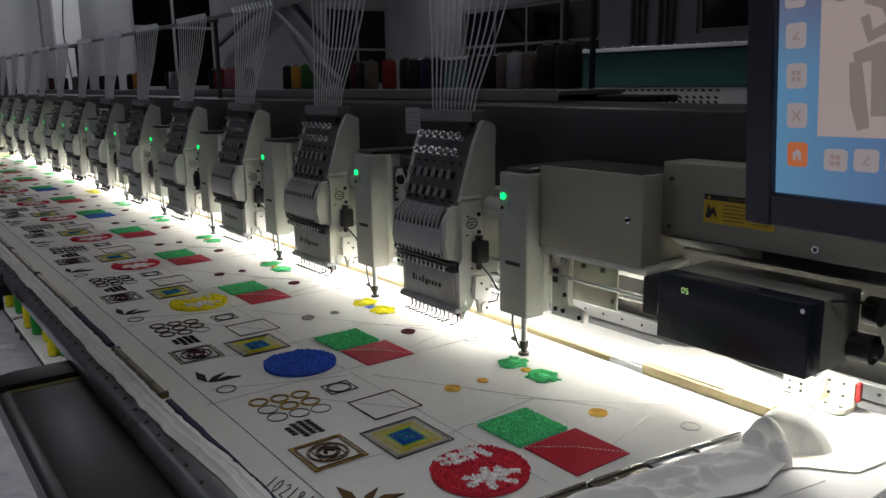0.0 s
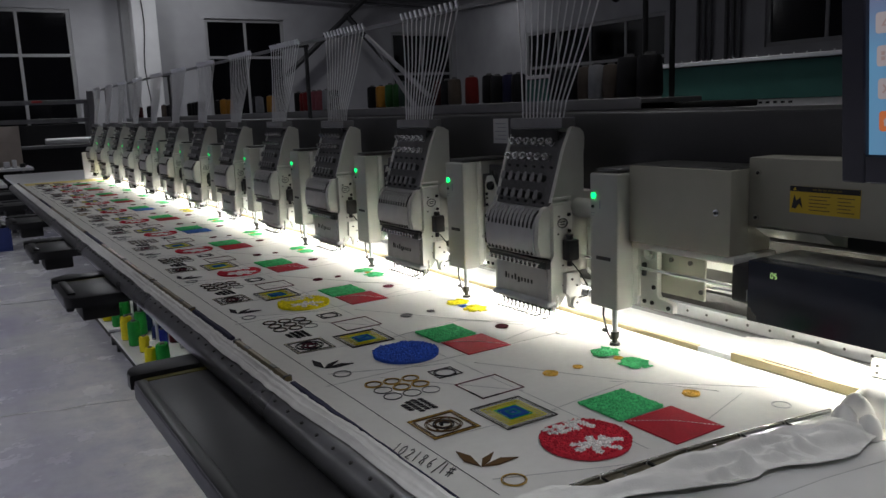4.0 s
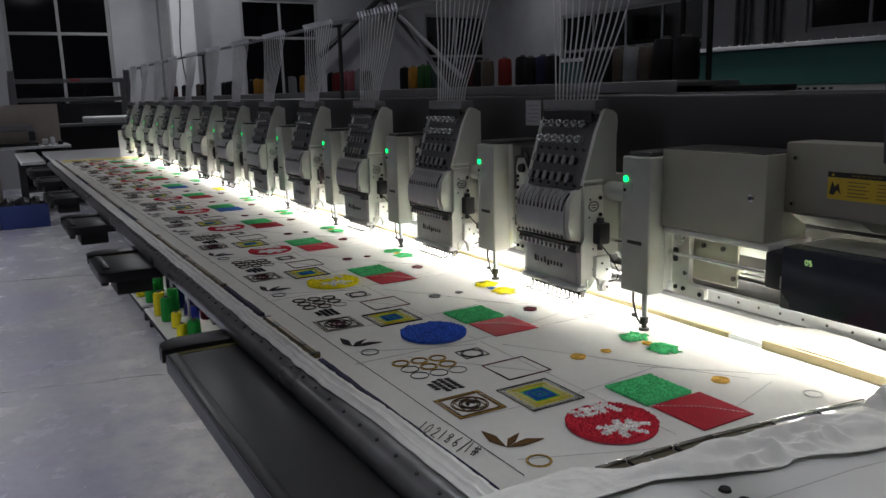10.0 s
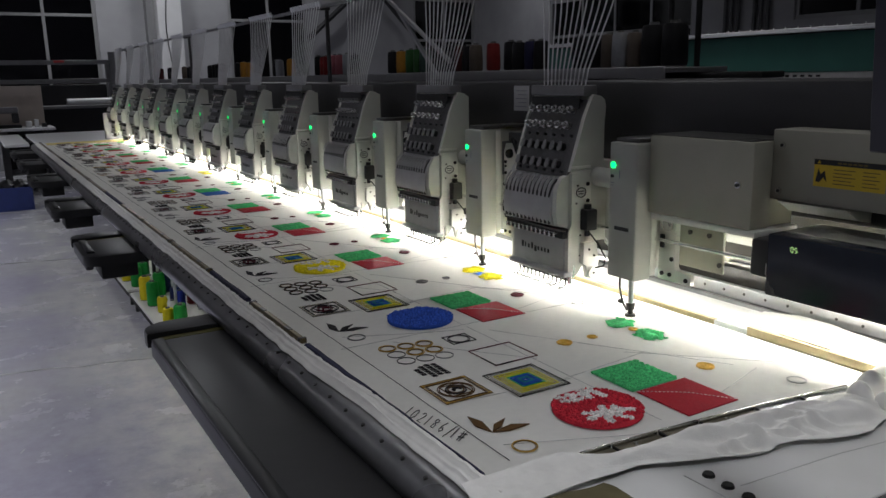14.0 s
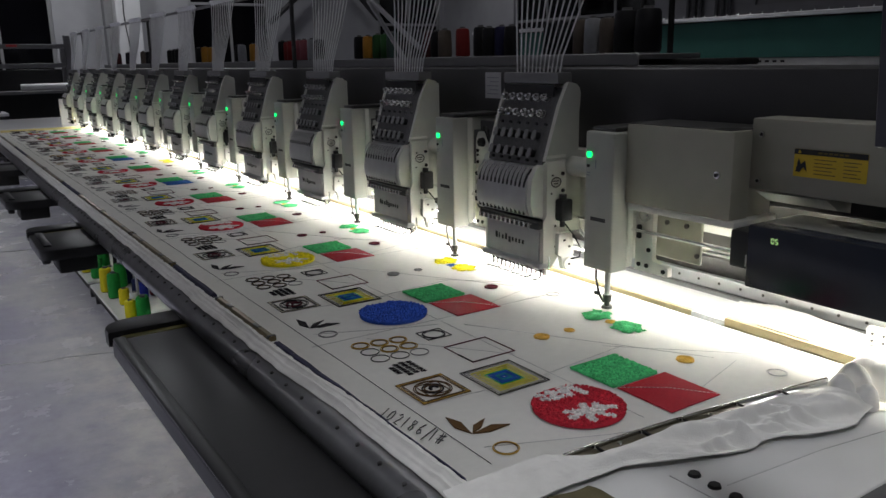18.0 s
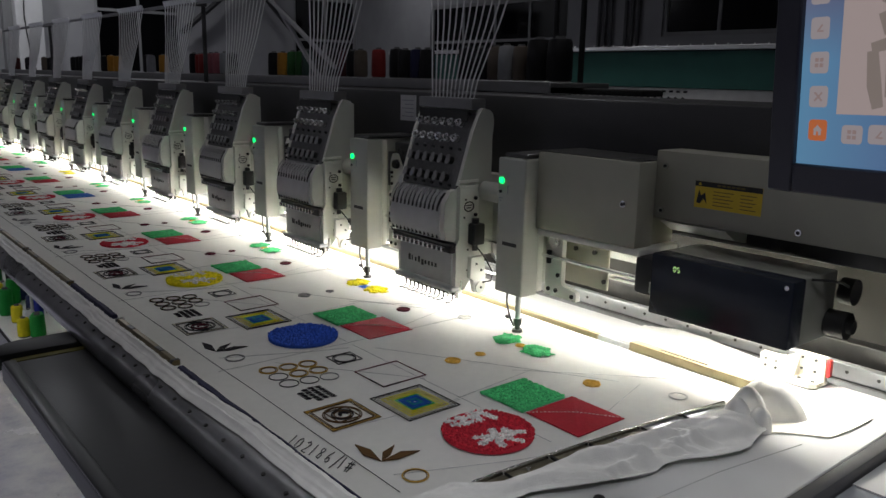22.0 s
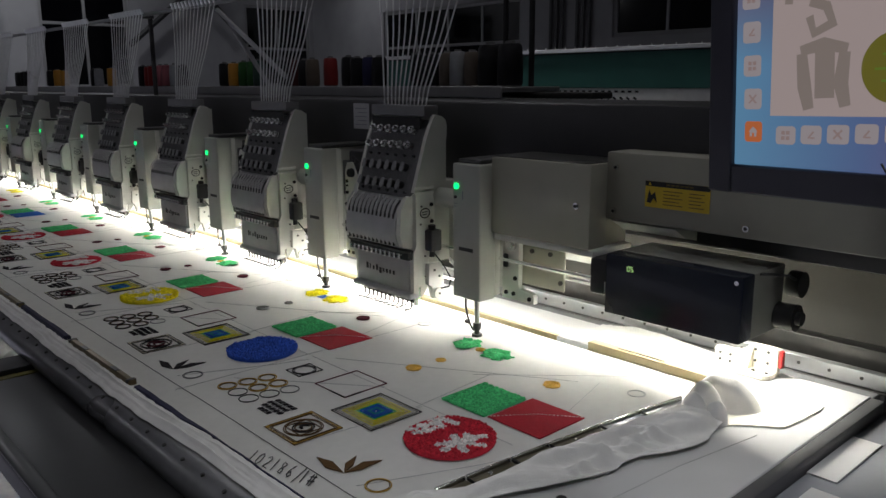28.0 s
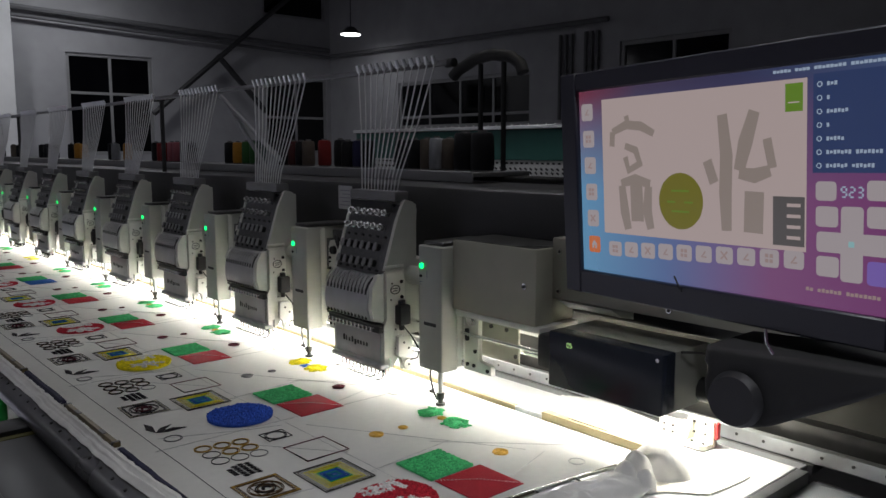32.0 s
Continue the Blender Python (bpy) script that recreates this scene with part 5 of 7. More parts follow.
# ---- front edge: clamps, fringe, apron, trays ----
for y0, y1, kind in ((-0.42, 0.17, "blue"), (0.19, 0.50, "brass"), (0.53, 0.84, "blue"), (0.86, 1.30, "brass"), (1.32, 1.75, "brass"), (1.77, 2.2, "brass"), (2.22, 2.62, "blue"), (2.64, 3.2, "brass"),
                     (3.22, 3.9, "brass"), (3.92, 4.5, "blue"), (4.52, 5.3, "brass"), (5.32, 6.2, "brass")):
    bm = B()
    w = 0.0135 if y0 > 0.18 else 0.013
    hi = 0.9100 if y0 > 0.18 else 0.9060
    prof = [(-0.590 - w, 0.9005), (-0.590 - w, hi - 0.004), (-0.587 - w, hi), (-0.592, hi), (-0.589, hi - 0.004), (-0.589, 0.9005)]
    prism(bm, prof, "y", y0, y1)
    if kind == "blue":
        bmesh.ops.subdivide_edges(bm, edges=[e for e in bm.edges if abs(e.verts[0].co.y - e.verts[1].co.y) > 0.1], cuts=60 if y0 < 0 else 30)
        for v in bm.verts:
            thin = min(1.0, 0.24 + max(0.0, v.co.y + 0.11) / 0.14) if y0 < 0 else 1.0
            v.co.x = -0.590 + (v.co.x + 0.590) * thin + 0.0016 * noise.noise((v.co.y * 14, v.co.z * 60, 0))
            v.co.z += 0.0010 * noise.noise((v.co.y * 30, v.co.x * 80, 5)) if v.co.z > 0.905 else 0.0
        solid("wrapped_clamp", bm, "navy", "clamp bar wrapped in dark blue cloth along the cloth's edge", "clamp", group="clamps along the cloth's front edge")
    else:
        c = thing("edge_clamp", "worn brass-grey spring clamp along the cloth's edge", "clamp", group="clamps along the cloth's front edge")
        part("bar", bm, "brass" if y0 > 0 else "darksteel", c)
        if y0 > 0:
            m = max(1, int((y1 - y0) / 0.15))
            for i in range(m):
                yc = lerp(y0, y1, (i + 0.5) / m)
                bm = B(); box(bm, -0.602, -0.593, yc - 0.014, yc + 0.014, hi - 0.0004, hi + 0.0014, 0.0006, 1)
                part("spring_plate", bm, "darksteel", c)
            for yc in (y0 + 0.005, y1 - 0.005):
                bm = B(); box(bm, -0.6050, -0.5880, yc - 0.004, yc + 0.004, 0.9007, hi + 0.0012, 0.0015, 1)
                part("end_cap", bm, "darksteel", c)


def ridge(s, y):
    """Two pressed folds that wander along the border."""
    a, b = 0.34 + 0.10 * noise.noise((1.5, y * 1.3, 0)), 0.68 + 0.10 * noise.noise((4.5, y * 1.1, 2))
    return 0.0042 * math.exp(-((s - a) / 0.075) ** 2) * (0.75 + 0.5 * noise.noise((2, y * 3, 5))) + 0.0028 * math.exp(-((s - b) / 0.06) ** 2) * (0.6 + 0.6 * noise.noise((7, y * 2.5, 1)))


bm = B()
g2 = []
for j in range(1201):
    y = lerp(-0.47, 6.25, j / 1200)
    row = []
    for i in range(21):
        s = i / 20
        inner = lerp(-0.5925, -0.6035, max(0.0, min(1.0, (y + 0.12) / 0.2))) if y < 0.18 else -0.6045
        w = 0.029 + 0.005 * noise.noise((0, y * 5, 1)) + 0.003 * noise.noise((3, y * 22, 1))
        row.append(bm.verts.new((inner - w * s + (0.004 * noise.noise((9, y * 40, 1)) + 0.0025 * noise.noise((2, y * 130, 6))) * (1 - s), y, 0.9045 - 0.013 * s ** 1.4 + 0.004 * math.sin(s * 3) * noise.noise((s * 2, y * 14, 4)) + 0.0045 * math.sin(s * 3) * (0.5 - abs(noise.noise((s * 3.2 + y * 0.8, y * 2.5, 8)))) + 0.0016 * math.sin(s * 3.1) * noise.noise((s * 9, y * 6, 3)) + ridge(s, y))))
    g2.append(row)
for j in range(1200):
    for i in range(20):
        bm.faces.new((g2[j][i], g2[j + 1][i], g2[j + 1][i + 1], g2[j][i + 1]))
ex = bmesh.ops.extrude_face_region(bm, geom=bm.faces[:])
bmesh.ops.translate(bm, verts=[v for v in ex["geom"] if isinstance(v, bmesh.types.BMVert)], vec=(0, 0, -0.0012))
solid("cloth_fringe", bm, "muslin", "frayed white cloth border lying outside the clamps", "cloth")
apron = thing("front_apron", "rounded grey steel rail with screws along the machine front", "rail")
bm = B()
prism(bm, [(-0.6015, 0.8885), (-0.625, 0.8890), (-0.636, 0.8868), (-0.645, 0.8822), (-0.653, 0.8745), (-0.6575, 0.866), (-0.659, 0.857), (-0.657, 0.847), (-0.650, 0.838), (-0.640, 0.832), (-0.6015, 0.832)], "y", -0.50, 6.4)
part("rail_body", bm, "apron", apron)
sc = B(); rod(sc, (0, 0, 0), (-0.0014, 0, 0.0008), 0.0025, n=10); rod(sc, (-0.0014, 0, 0.0008), (-0.0018, 0, 0.0010), 0.0014, n=6)
sc_me = finish("screw", sc, "darksteel", True)
for k in range(100):
    share("screw", sc_me, apron, Matrix.Translation((-0.6405, -0.42 + 0.063 * k, 0.8846)) @ Matrix.Rotation(0.75, 4, "Y") @ Matrix.Scale(1.35, 4))


M["gloss"] = mat("glossy_black_edge", (0.008, 0.008, 0.009), 0.36, vary=0.2, scale=14)


def tray(yf, length, long=False):
    t = thing("side_tray", "black plastic tray with rounded corners and a slot", "tray", group="trays along the machine front")
    def plate(nm, y0, y1, round_far, z0, z1):
        r, x0 = 0.055, -0.812 if long else -0.828
        pts = [(-0.62, y0), (x0 + (0.0 if round_far else r), y0)]
        if not round_far:
            pts += [(x0 + r - r * math.sin(a * math.pi / 16), y0 + r - r * math.cos(a * math.pi / 16)) for a in range(1, 9)]
        if round_far:
            pts += [(x0 + r - r * math.cos(a * math.pi / 16), y1 - r + r * math.sin(a * math.pi / 16)) for a in range(0, 9)]
        else:
            pts += [(x0, y1)]
        pts += [(-0.62, y1)]
        bm = B(); prism(bm, pts, "z", z0, z1)
        es = [e for e in bm.edges if abs(e.verts[0].co.z - z1) < 1e-5 and abs(e.verts[1].co.z - z1) < 1e-5]
        bmesh.ops.bevel(bm, geom=es, offset=0.006, segments=2, profile=0.5, affect="EDGES")
        return part(nm, bm, "tray", t)
    plate("far_lid", yf - 0.085, yf, True, 0.818, 0.850)
    bm = B(); box(bm, -0.80, -0.64, yf - 0.128, yf - 0.0855, 0.815, 0.838, 0.002, 1); part("slot_floor", bm, "rubber", t)
    bm = B(); box(bm, -0.79, -0.65, yf - 0.114, yf - 0.094, 0.8385, 0.841, 0.001, 1); part("yellow_strip", bm, "olive", t, "dull yellow strip in the slot")
    plate("near_lid", yf - 0.1285 - length, yf - 0.1285, False, 0.812, 0.846)
    bm = B(); box(bm, -0.8115, -0.787, yf - 0.12 - length + 0.055, yf - 0.132, 0.8462, 0.8515, 0.0024, 2); part("edge_lip", bm, "gloss", t)
    if not long:
        bm = B(); box(bm, -0.775, -0.66, yf - 0.125 - length + 0.05, yf - 0.22, 0.755, 0.8115, 0.006, 2); part("lower_box", bm, "rubber", t)
        bm = B(); box(bm, -0.815, -0.7905, yf - 0.14 - length + 0.12, yf - 0.27, 0.78, 0.8115, 0.004, 1); part("catch", bm, "black", t)
    return t


tray(0.665, 1.5, True)
for yf in (1.94, 3.02, 4.22, 5.34, 6.35):
    tray(yf, 0.30)

# near edge of the cloth: clamp bar, loose muslin, knot, spare piece of cloth
M["bronze"] = mat("dark_bronze", (0.17, 0.15, 0.105), 0.36, metal=0.6, vary=0.2, scale=25)
for x0, x1, ma, ring in ((-0.462, -0.411, "bronze", 0.001), (-0.410, -0.331, "bronze", 0.001), (-0.330, -0.258, "bronze", 0.004), (-0.257, -0.155, "bronze", 0.0012), (-0.154, -0.067, "alu", 0.0012), (-0.066, 0.03, "alu", 0.0012)):
    y0, y1 = near_edge(x0) - 0.006, near_edge(x1) - 0.006
    a = math.atan2(y1 - y0, x1 - x0)
    ln = math.hypot(x1 - x0, y1 - y0)
    at = Matrix.Translation((x0, y0, 0)) @ Matrix.Rotation(a, 4, "Z")
    c = thing("end_clamp", "%s clamp bar section at the cloth's end" % ("worn dark bronze" if ma == "bronze" else "worn aluminium"), "clamp", group="clamps at the cloth's end")
    bm = B(); box(bm, ring, ln, -0.0085, 0.0080, 0.8885, 0.9065, 0.003, 2, at); part("bar", bm, ma, c)
    bm = B(); box(bm, 0.0005, ln, 0.0084, 0.0128, 0.9015, 0.9102, 0.0012, 2, at); part("lip", bm, "steel", c, "bright steel lip")
    bm = B(); box(bm, 0.0, ring, -0.0105, 0.0082, 0.8885, 0.9085, 0.0004, 1, at); part("joint_ring", bm, "rubber", c)
    if x0 in (-0.410, -0.257):
        bm = B(); rod(bm, at @ Vector((ln * 0.4, -0.002, 0.9064)), at @ Vector((ln * 0.4, -0.002, 0.9092)), 0.0034, n=12); part("bolt", bm, "steel", c)
bm = B()
rows = []
NU, NV = 330, 64
crng = random.Random(41)
# creases: start along and across the strip, direction, length, depth, width
CREASES = [(crng.uniform(-0.29, -0.10), crng.uniform(0.012, 0.050), crng.uniform(-0.75, -0.15), crng.uniform(0.025, 0.060), crng.uniform(0.0030, 0.0062), crng.uniform(0.0012, 0.0022)) for _ in range(36)]
CREASES += [(-0.125, 0.050, -0.12, 0.115, 0.0110, 0.0042), (-0.115, 0.030, -0.30, 0.070, 0.0060, 0.0030), (-0.32, 0.006, -0.45, 0.085, 0.0100, 0.0048), (-0.225, 0.008, -0.55, 0.070, 0.0075, 0.0036), (-0.44, 0.012, -0.10, 0.10, 0.0035, 0.0040)]


def crease_depth(x, v):
    """How far the creases sink the strip at x, v metres out from the clamp; each has a raised lip beside it."""
    total = 0.0
    for cx, cv, turn, ln, deep, w in CREASES:
        du, dv = x - cx, v - cv
        if abs(du) > 0.14:
            continue
        along, across = du * math.cos(turn) - dv * math.sin(turn), du * math.sin(turn) + dv * math.cos(turn)
        if -0.2 * ln < along < 1.2 * ln:
            fade = math.sin(math.pi * min(1.0, max(0.0, (along / ln + 0.2) / 1.4)))
            total += deep * fade * math.tanh(across / w) * math.exp(-(across / (4.5 * w)) ** 2)
    return total


for i in range(NU + 1):
    x = lerp(-0.640, 0.020, i / NU)
    row = []
    over = min(1.0, max(0.0, (-0.43 - x) / 0.06))
    e = near_edge(x) - 0.0165 + 0.026 * over
    wide = 0.020 + 0.046 * min(1, max(0, (x + 0.40) / 0.14)) + 0.022 * min(1, max(0, (x + 0.17) / 0.09)) + 0.026 * over - 0.030 * max(0, (x + 0.05) / 0.07) + 0.007 * noise.noise((x * 13, 5, 0))
    for k in range(NV + 1):
        s = k / NV
        y = e - wide * s + 0.003 * noise.noise((x * 14, s * 3, 2))
        swell = 0.45 + 0.55 * min(1, max(0, (x + 0.42) / 0.2))
        z = 0.8875 + lerp(0.0165, 0.0065, s ** 1.5) + 0.011 * swell * math.sin(math.pi * min(1, 0.2 + s * 0.8)) ** 1.1 + 0.009 * over * (1 - s) ** 2
        z += swell * 0.005 * math.sin(math.pi * s) * noise.noise((x * 9, s * 1.5, 7)) + 0.0005 * noise.noise((x * 70, s * 14, 1))
        va, vc = 0.9 * x + 0.43 * wide * s, 0.9 * wide * s - 0.43 * x
        z += 0.0060 * swell * math.sin(math.pi * s) * (0.32 - abs(noise.noise((va * 22, vc * 85, 3.0))))
        z -= crease_depth(x, wide * s) * min(1.0, 6 * s + 0.15) * min(1.0, 0.3 + 4 * (1 - s)) * min(1.0, max(0.0, (0.03 - x) / 0.04))
        row.append(bm.verts.new((x, y, max(0.8860, z))))
    rows.append(row)
for i in range(NU):
    for k in range(NV):
        bm.faces.new((rows[i][k], rows[i][k + 1], rows[i + 1][k + 1], rows[i + 1][k]))
ex = bmesh.ops.extrude_face_region(bm, geom=bm.faces[:])
bmesh.ops.translate(bm, verts=[v for v in ex["geom"] if isinstance(v, bmesh.types.BMVert)], vec=(0, 0, 0.0012))
solid("loose_muslin", bm, "muslin", "crumpled white muslin strip hanging over the clamp bar", "cloth")


knot = thing("knotted_cloth", "bunched and knotted end of white muslin on the table", "cloth")
# each roll: centre, half-lengths, turn, height, sharpness of the crest
ROLLS = ((0.010, -0.536, 0.026, 0.024, 0.5, 0.045, 0.5), (0.050, -0.530, 0.030, 0.021, -0.9, 0.053, 0.5), (0.030, -0.562, 0.020, 0.018, 0.3, 0.035, 0.5), (0.098, -0.535, 0.060, 0.036, -1.04, 0.056, 0.9), (-0.024, -0.552, 0.034, 0.026, 0.2, 0.020, 0.6))


def roll_height(x, y, c):
    cx, cy, a, b, turn, hgt, sharp = c
    u, v = (x - cx) * math.cos(turn) + (y - cy) * math.sin(turn), (y - cy) * math.cos(turn) - (x - cx) * math.sin(turn)
    q = (u / a) ** 2 + (v / b) ** 2 + 0.22 * noise.noise((x * 34 + cx * 50, y * 34, cy * 40))
    return hgt * max(0.0, 1 - q) ** sharp


for nm, group in (("roll", (0,)), ("roll", (1,)), ("roll", (2,)), ("flap", (3,)), ("gathered_end", (4,))):
    c = ROLLS[group[0]]
    reach = 1.25 * max(c[2], c[3])
    bm = B()
    n = 56
    vs = {}
    for i in range(n + 1):
        for j in range(n + 1):
            x, y = c[0] + reach * (2 * i / n - 1), c[1] + reach * (2 * j / n - 1)
            hgt = roll_height(x, y, c)
            if hgt > 0 or any(roll_height(x + dx * 2 * reach / n, y + dy * 2 * reach / n, c) > 0 for dx in (-1, 0, 1) for dy in (-1, 0, 1)):
                crease = 0.0022 * noise.noise((x * 70 + y * 30, y * 40 - x * 20, 2.0 + group[0])) * min(1.0, hgt / 0.02)
                vs[i, j] = bm.verts.new((x, y, 0.8858 + hgt + crease))
    for i in range(n):
        for j in range(n):
            q = [(i, j), (i + 1, j), (i + 1, j + 1), (i, j + 1)]
            if all(k in vs for k in q):
                bm.faces.new([vs[k] for k in q])
    part(nm, bm, "muslin", knot)
bm = B()
outline = [(0.04, -0.50), (0.0, -0.548), (0.018, -0.573), (0.045, -0.592), (0.088, -0.646), (0.13, -0.652), (0.185, -0.656), (0.212, -0.655), (0.222, -0.61), (0.205, -0.57), (0.17, -0.53), (0.12, -0.50)]
cen = (0.12, -0.58)
prev = None
for s in (0.0, 0.25, 0.5, 0.75, 0.92, 1.0):
    ringv = [bm.verts.new((cen[0] + (x - cen[0]) * max(s, 0.02), cen[1] + (y - cen[1]) * max(s, 0.02), 0.8857 + 0.0025 * abs(noise.noise((x * 20 * s, y * 20 * s, 2))) + 0.0012 * s * (0.5 + noise.noise((x * 14, y * 14, 8))))) for x, y in outline]
    if prev:
        for i in range(len(outline)):
            bm.faces.new((prev[i], prev[(i + 1) % len(outline)], ringv[(i + 1) % len(outline)], ringv[i]))
    else:
        bm.faces.new(ringv)
    prev = ringv
ex = bmesh.ops.extrude_face_region(bm, geom=bm.faces[:])
bmesh.ops.translate(bm, verts=[v for v in ex["geom"] if isinstance(v, bmesh.types.BMVert)], vec=(0, 0, -0.0014))
M["scrap"] = mat("cream_felt", (0.79, 0.765, 0.67), 0.95, vary=0.06, scale=50, bump=0.3, bscale=600)
solid("cloth_scrap", bm, "scrap", "flat scrap of thick white cloth lying on the table", "cloth")
bm = B(); tube(bm, [(-0.318, -0.586, 0.8841), (-0.141, -0.600, 0.8841), (0.035, -0.628, 0.8841)], 0.0008, 4)
solid("table_seam", bm, "pencil", "thin seam line in the white table", "seam")
bm = B(); tube(bm, [(-0.357, -0.530, 0.8841), (-0.356, -0.595, 0.8841)], 0.0010, 4)
solid("table_seam", bm, "pencil", "short dark seam line in the white table", "seam")

# ---- control screen ----
turn, lean, roll = math.atan2(-0.978, -0.21) + 0.033, 0.0475, 0.0219
ux, uz = Vector((math.cos(turn), math.sin(turn), 0)), Vector((0, 0, 1))
uz = uz * math.cos(lean) + ux.cross(uz) * math.sin(lean)
ux, uz = ux * math.cos(roll) + uz * math.sin(roll), uz * math.cos(roll) - ux * math.sin(roll)
SCR = Matrix.Translation((-0.479, -0.8266, 1.349)) @ Matrix((ux, uz, ux.cross(uz))).transposed().to_4x4() @ Matrix.Scale(0.967, 4)
SW, SH = 0.306, 0.173
screen = thing("control_screen", "black-framed touch screen showing a design in a blue and magenta menu", "screen")
screen.matrix_world = SCR


def glow(name, colour, power):
    m = bpy.data.materials.new(name)
    m.use_nodes = True
    b = m.node_tree.nodes["Principled BSDF"]
    b.inputs["Base Color"].default_value = (0.02, 0.02, 0.02, 1)
    b.inputs["Roughness"].default_value = 0.25
    b.inputs["Emission Color"].default_value = (*colour, 1)
    b.inputs["Emission Strength"].default_value = power
    return m


for nm, c in (("canvas", (0.60, 0.485, 0.47)), ("icon", (0.50, 0.44, 0.46)), ("icon_orange", (0.75, 0.20, 0.06)), ("menu_panel", (0.035, 0.06, 0.17)), ("menu_text", (0.45, 0.55, 0.70)),
              ("gold_disc", (0.21, 0.19, 0.02)), ("grey_stitch", (0.36, 0.295, 0.265)), ("green_tag", (0.16, 0.30, 0.03)), ("purple_key", (0.24, 0.15, 0.55)), ("grey_block", (0.12, 0.11, 0.11)), ("icon_mark", (0.22, 0.2, 0.2)), ("cyan_dot", (0.35, 0.62, 0.65)), ("symbol_pink", (0.42, 0.30, 0.29))):
    M[nm] = glow(nm, c, 0.42)
bg = glow("menu_gradient", (0.1, 0.2, 0.4), 0.45)
nt = bg.node_tree
tc = nt.nodes.new("ShaderNodeTexCoord"); sp = nt.nodes.new("ShaderNodeSeparateXYZ")
nt.links.new(tc.outputs["Object"], sp.inputs[0])
def ramp(stops):
    r = nt.nodes.new("ShaderNodeValToRGB")
    while len(r.color_ramp.elements) < len(stops):
        r.color_ramp.elements.new(0.5)
    for e, (p, c) in zip(r.color_ramp.elements, stops):
        e.position, e.color = p, (*c, 1)
    return r
dx = nt.nodes.new("ShaderNodeMath"); dx.operation = "DIVIDE"; dx.inputs[1].default_value = SW
dy = nt.nodes.new("ShaderNodeMath"); dy.operation = "DIVIDE"; dy.inputs[1].default_value = SH
nt.links.new(sp.outputs[0], dx.inputs[0]); nt.links.new(sp.outputs[1], dy.inputs[0])
rb = ramp([(0.0, (0.16, 0.38, 0.62)), (0.35, (0.13, 0.20, 0.42)), (0.7, (0.25, 0.10, 0.24)), (1.0, (0.22, 0.06, 0.20))])
rt = ramp([(0.0, (0.22, 0.05, 0.09)), (0.25, (0.08, 0.06, 0.12)), (0.6, (0.05, 0.05, 0.12)), (1.0, (0.06, 0.10, 0.22))])
nt.links.new(dx.outputs[0], rb.inputs[0]); nt.links.new(dx.outputs[0], rt.inputs[0])
mx = nt.nodes.new("ShaderNodeMix"); mx.data_type = "RGBA"
mr = nt.nodes.new("ShaderNodeMapRange"); mr.inputs["From Min"].default_value, mr.inputs["From Max"].default_value = 0.45, 0.98
nt.links.new(dy.outputs[0], mr.inputs["Value"]); nt.links.new(mr.outputs[0], mx.inputs["Factor"])
nt.links.new(rb.outputs[0], mx.inputs["A"]); nt.links.new(rt.outputs[0], mx.inputs["B"])
nt.links.new(mx.outputs["Result"], nt.nodes["Principled BSDF"].inputs["Emission Color"])
M["menu_gradient"] = bg


def sp_box(nm, u0, u1, v0, v1, d, material, parent=screen, bev=0.0, label=""):
    bm = B(); box(bm, u0, u1, v0, v1, 0.0004 if d < 0.001 else d - 0.0004, d, bev, 2)
    return part(nm, bm, material, parent, label)


def sp_round(nm, u0, u1, v0, v1, d, material, parent, q=0.0028):
    """A thin plate with rounded corners."""
    pts = []
    for cx, cy, a0 in ((u1 - q, v1 - q, 0), (u0 + q, v1 - q, 90), (u0 + q, v0 + q, 180), (u1 - q, v0 + q, 270)):
        pts += [(cx + q * math.cos(radians(a0 + k * 22.5)), cy + q * math.sin(radians(a0 + k * 22.5))) for k in range(5)]
    bm = B(); prism(bm, pts, "z", d - 0.0004, d)
    return part(nm, bm, material, parent)


def icon_symbol(kind, u, v, material):
    """A small symbol on a menu icon: house, cross of arrows, grid or slash."""
    bm = B()
    if kind == 0:
        prism(bm, [(u - 0.004, v), (u, v + 0.004), (u + 0.004, v), (u + 0.003, v), (u + 0.003, v - 0.0038), (u + 0.001, v - 0.0038), (u + 0.001, v - 0.001), (u - 0.001, v - 0.001), (u - 0.001, v - 0.0038), (u - 0.003, v - 0.0038), (u - 0.003, v)], "z", 0.0009, 0.0012)
    elif kind == 1:
        for a in (0.785, 2.356):
            box(bm, -0.0045, 0.0045, -0.0007, 0.0007, 0.0009, 0.0012, m=Matrix.Translation((u, v, 0)) @ Matrix.Rotation(a, 4, "Z"))
    elif kind == 2:
        for i in (-1, 1):
            for j in (-1, 1):
                box(bm, u + i * 0.002 - 0.0014, u + i * 0.002 + 0.0014, v + j * 0.002 - 0.0014, v + j * 0.002 + 0.0014, 0.0009, 0.0012)
    else:
        box(bm, -0.0032, 0.0032, -0.0006, 0.0006, 0.0009, 0.0012, m=Matrix.Translation((u, v, 0)) @ Matrix.Rotation(0.9, 4, "Z"))
        box(bm, -0.0018, 0.0018, -0.0006, 0.0006, 0.0009, 0.0012, m=Matrix.Translation((u + 0.0012, v - 0.0022, 0)))
    part("icon_symbol", bm, material, disp)


bm = B(); box(bm, -0.0225, SW + 0.024, -0.023, SH + 0.018, -0.010, -0.0012, 0.003, 2); part("housing", bm, "black", screen)
bm = B(); box(bm, 0.02, SW - 0.05, 0.0, SH - 0.01, -0.046, -0.0102, 0.008, 3); part("back_box", bm, "black", screen)
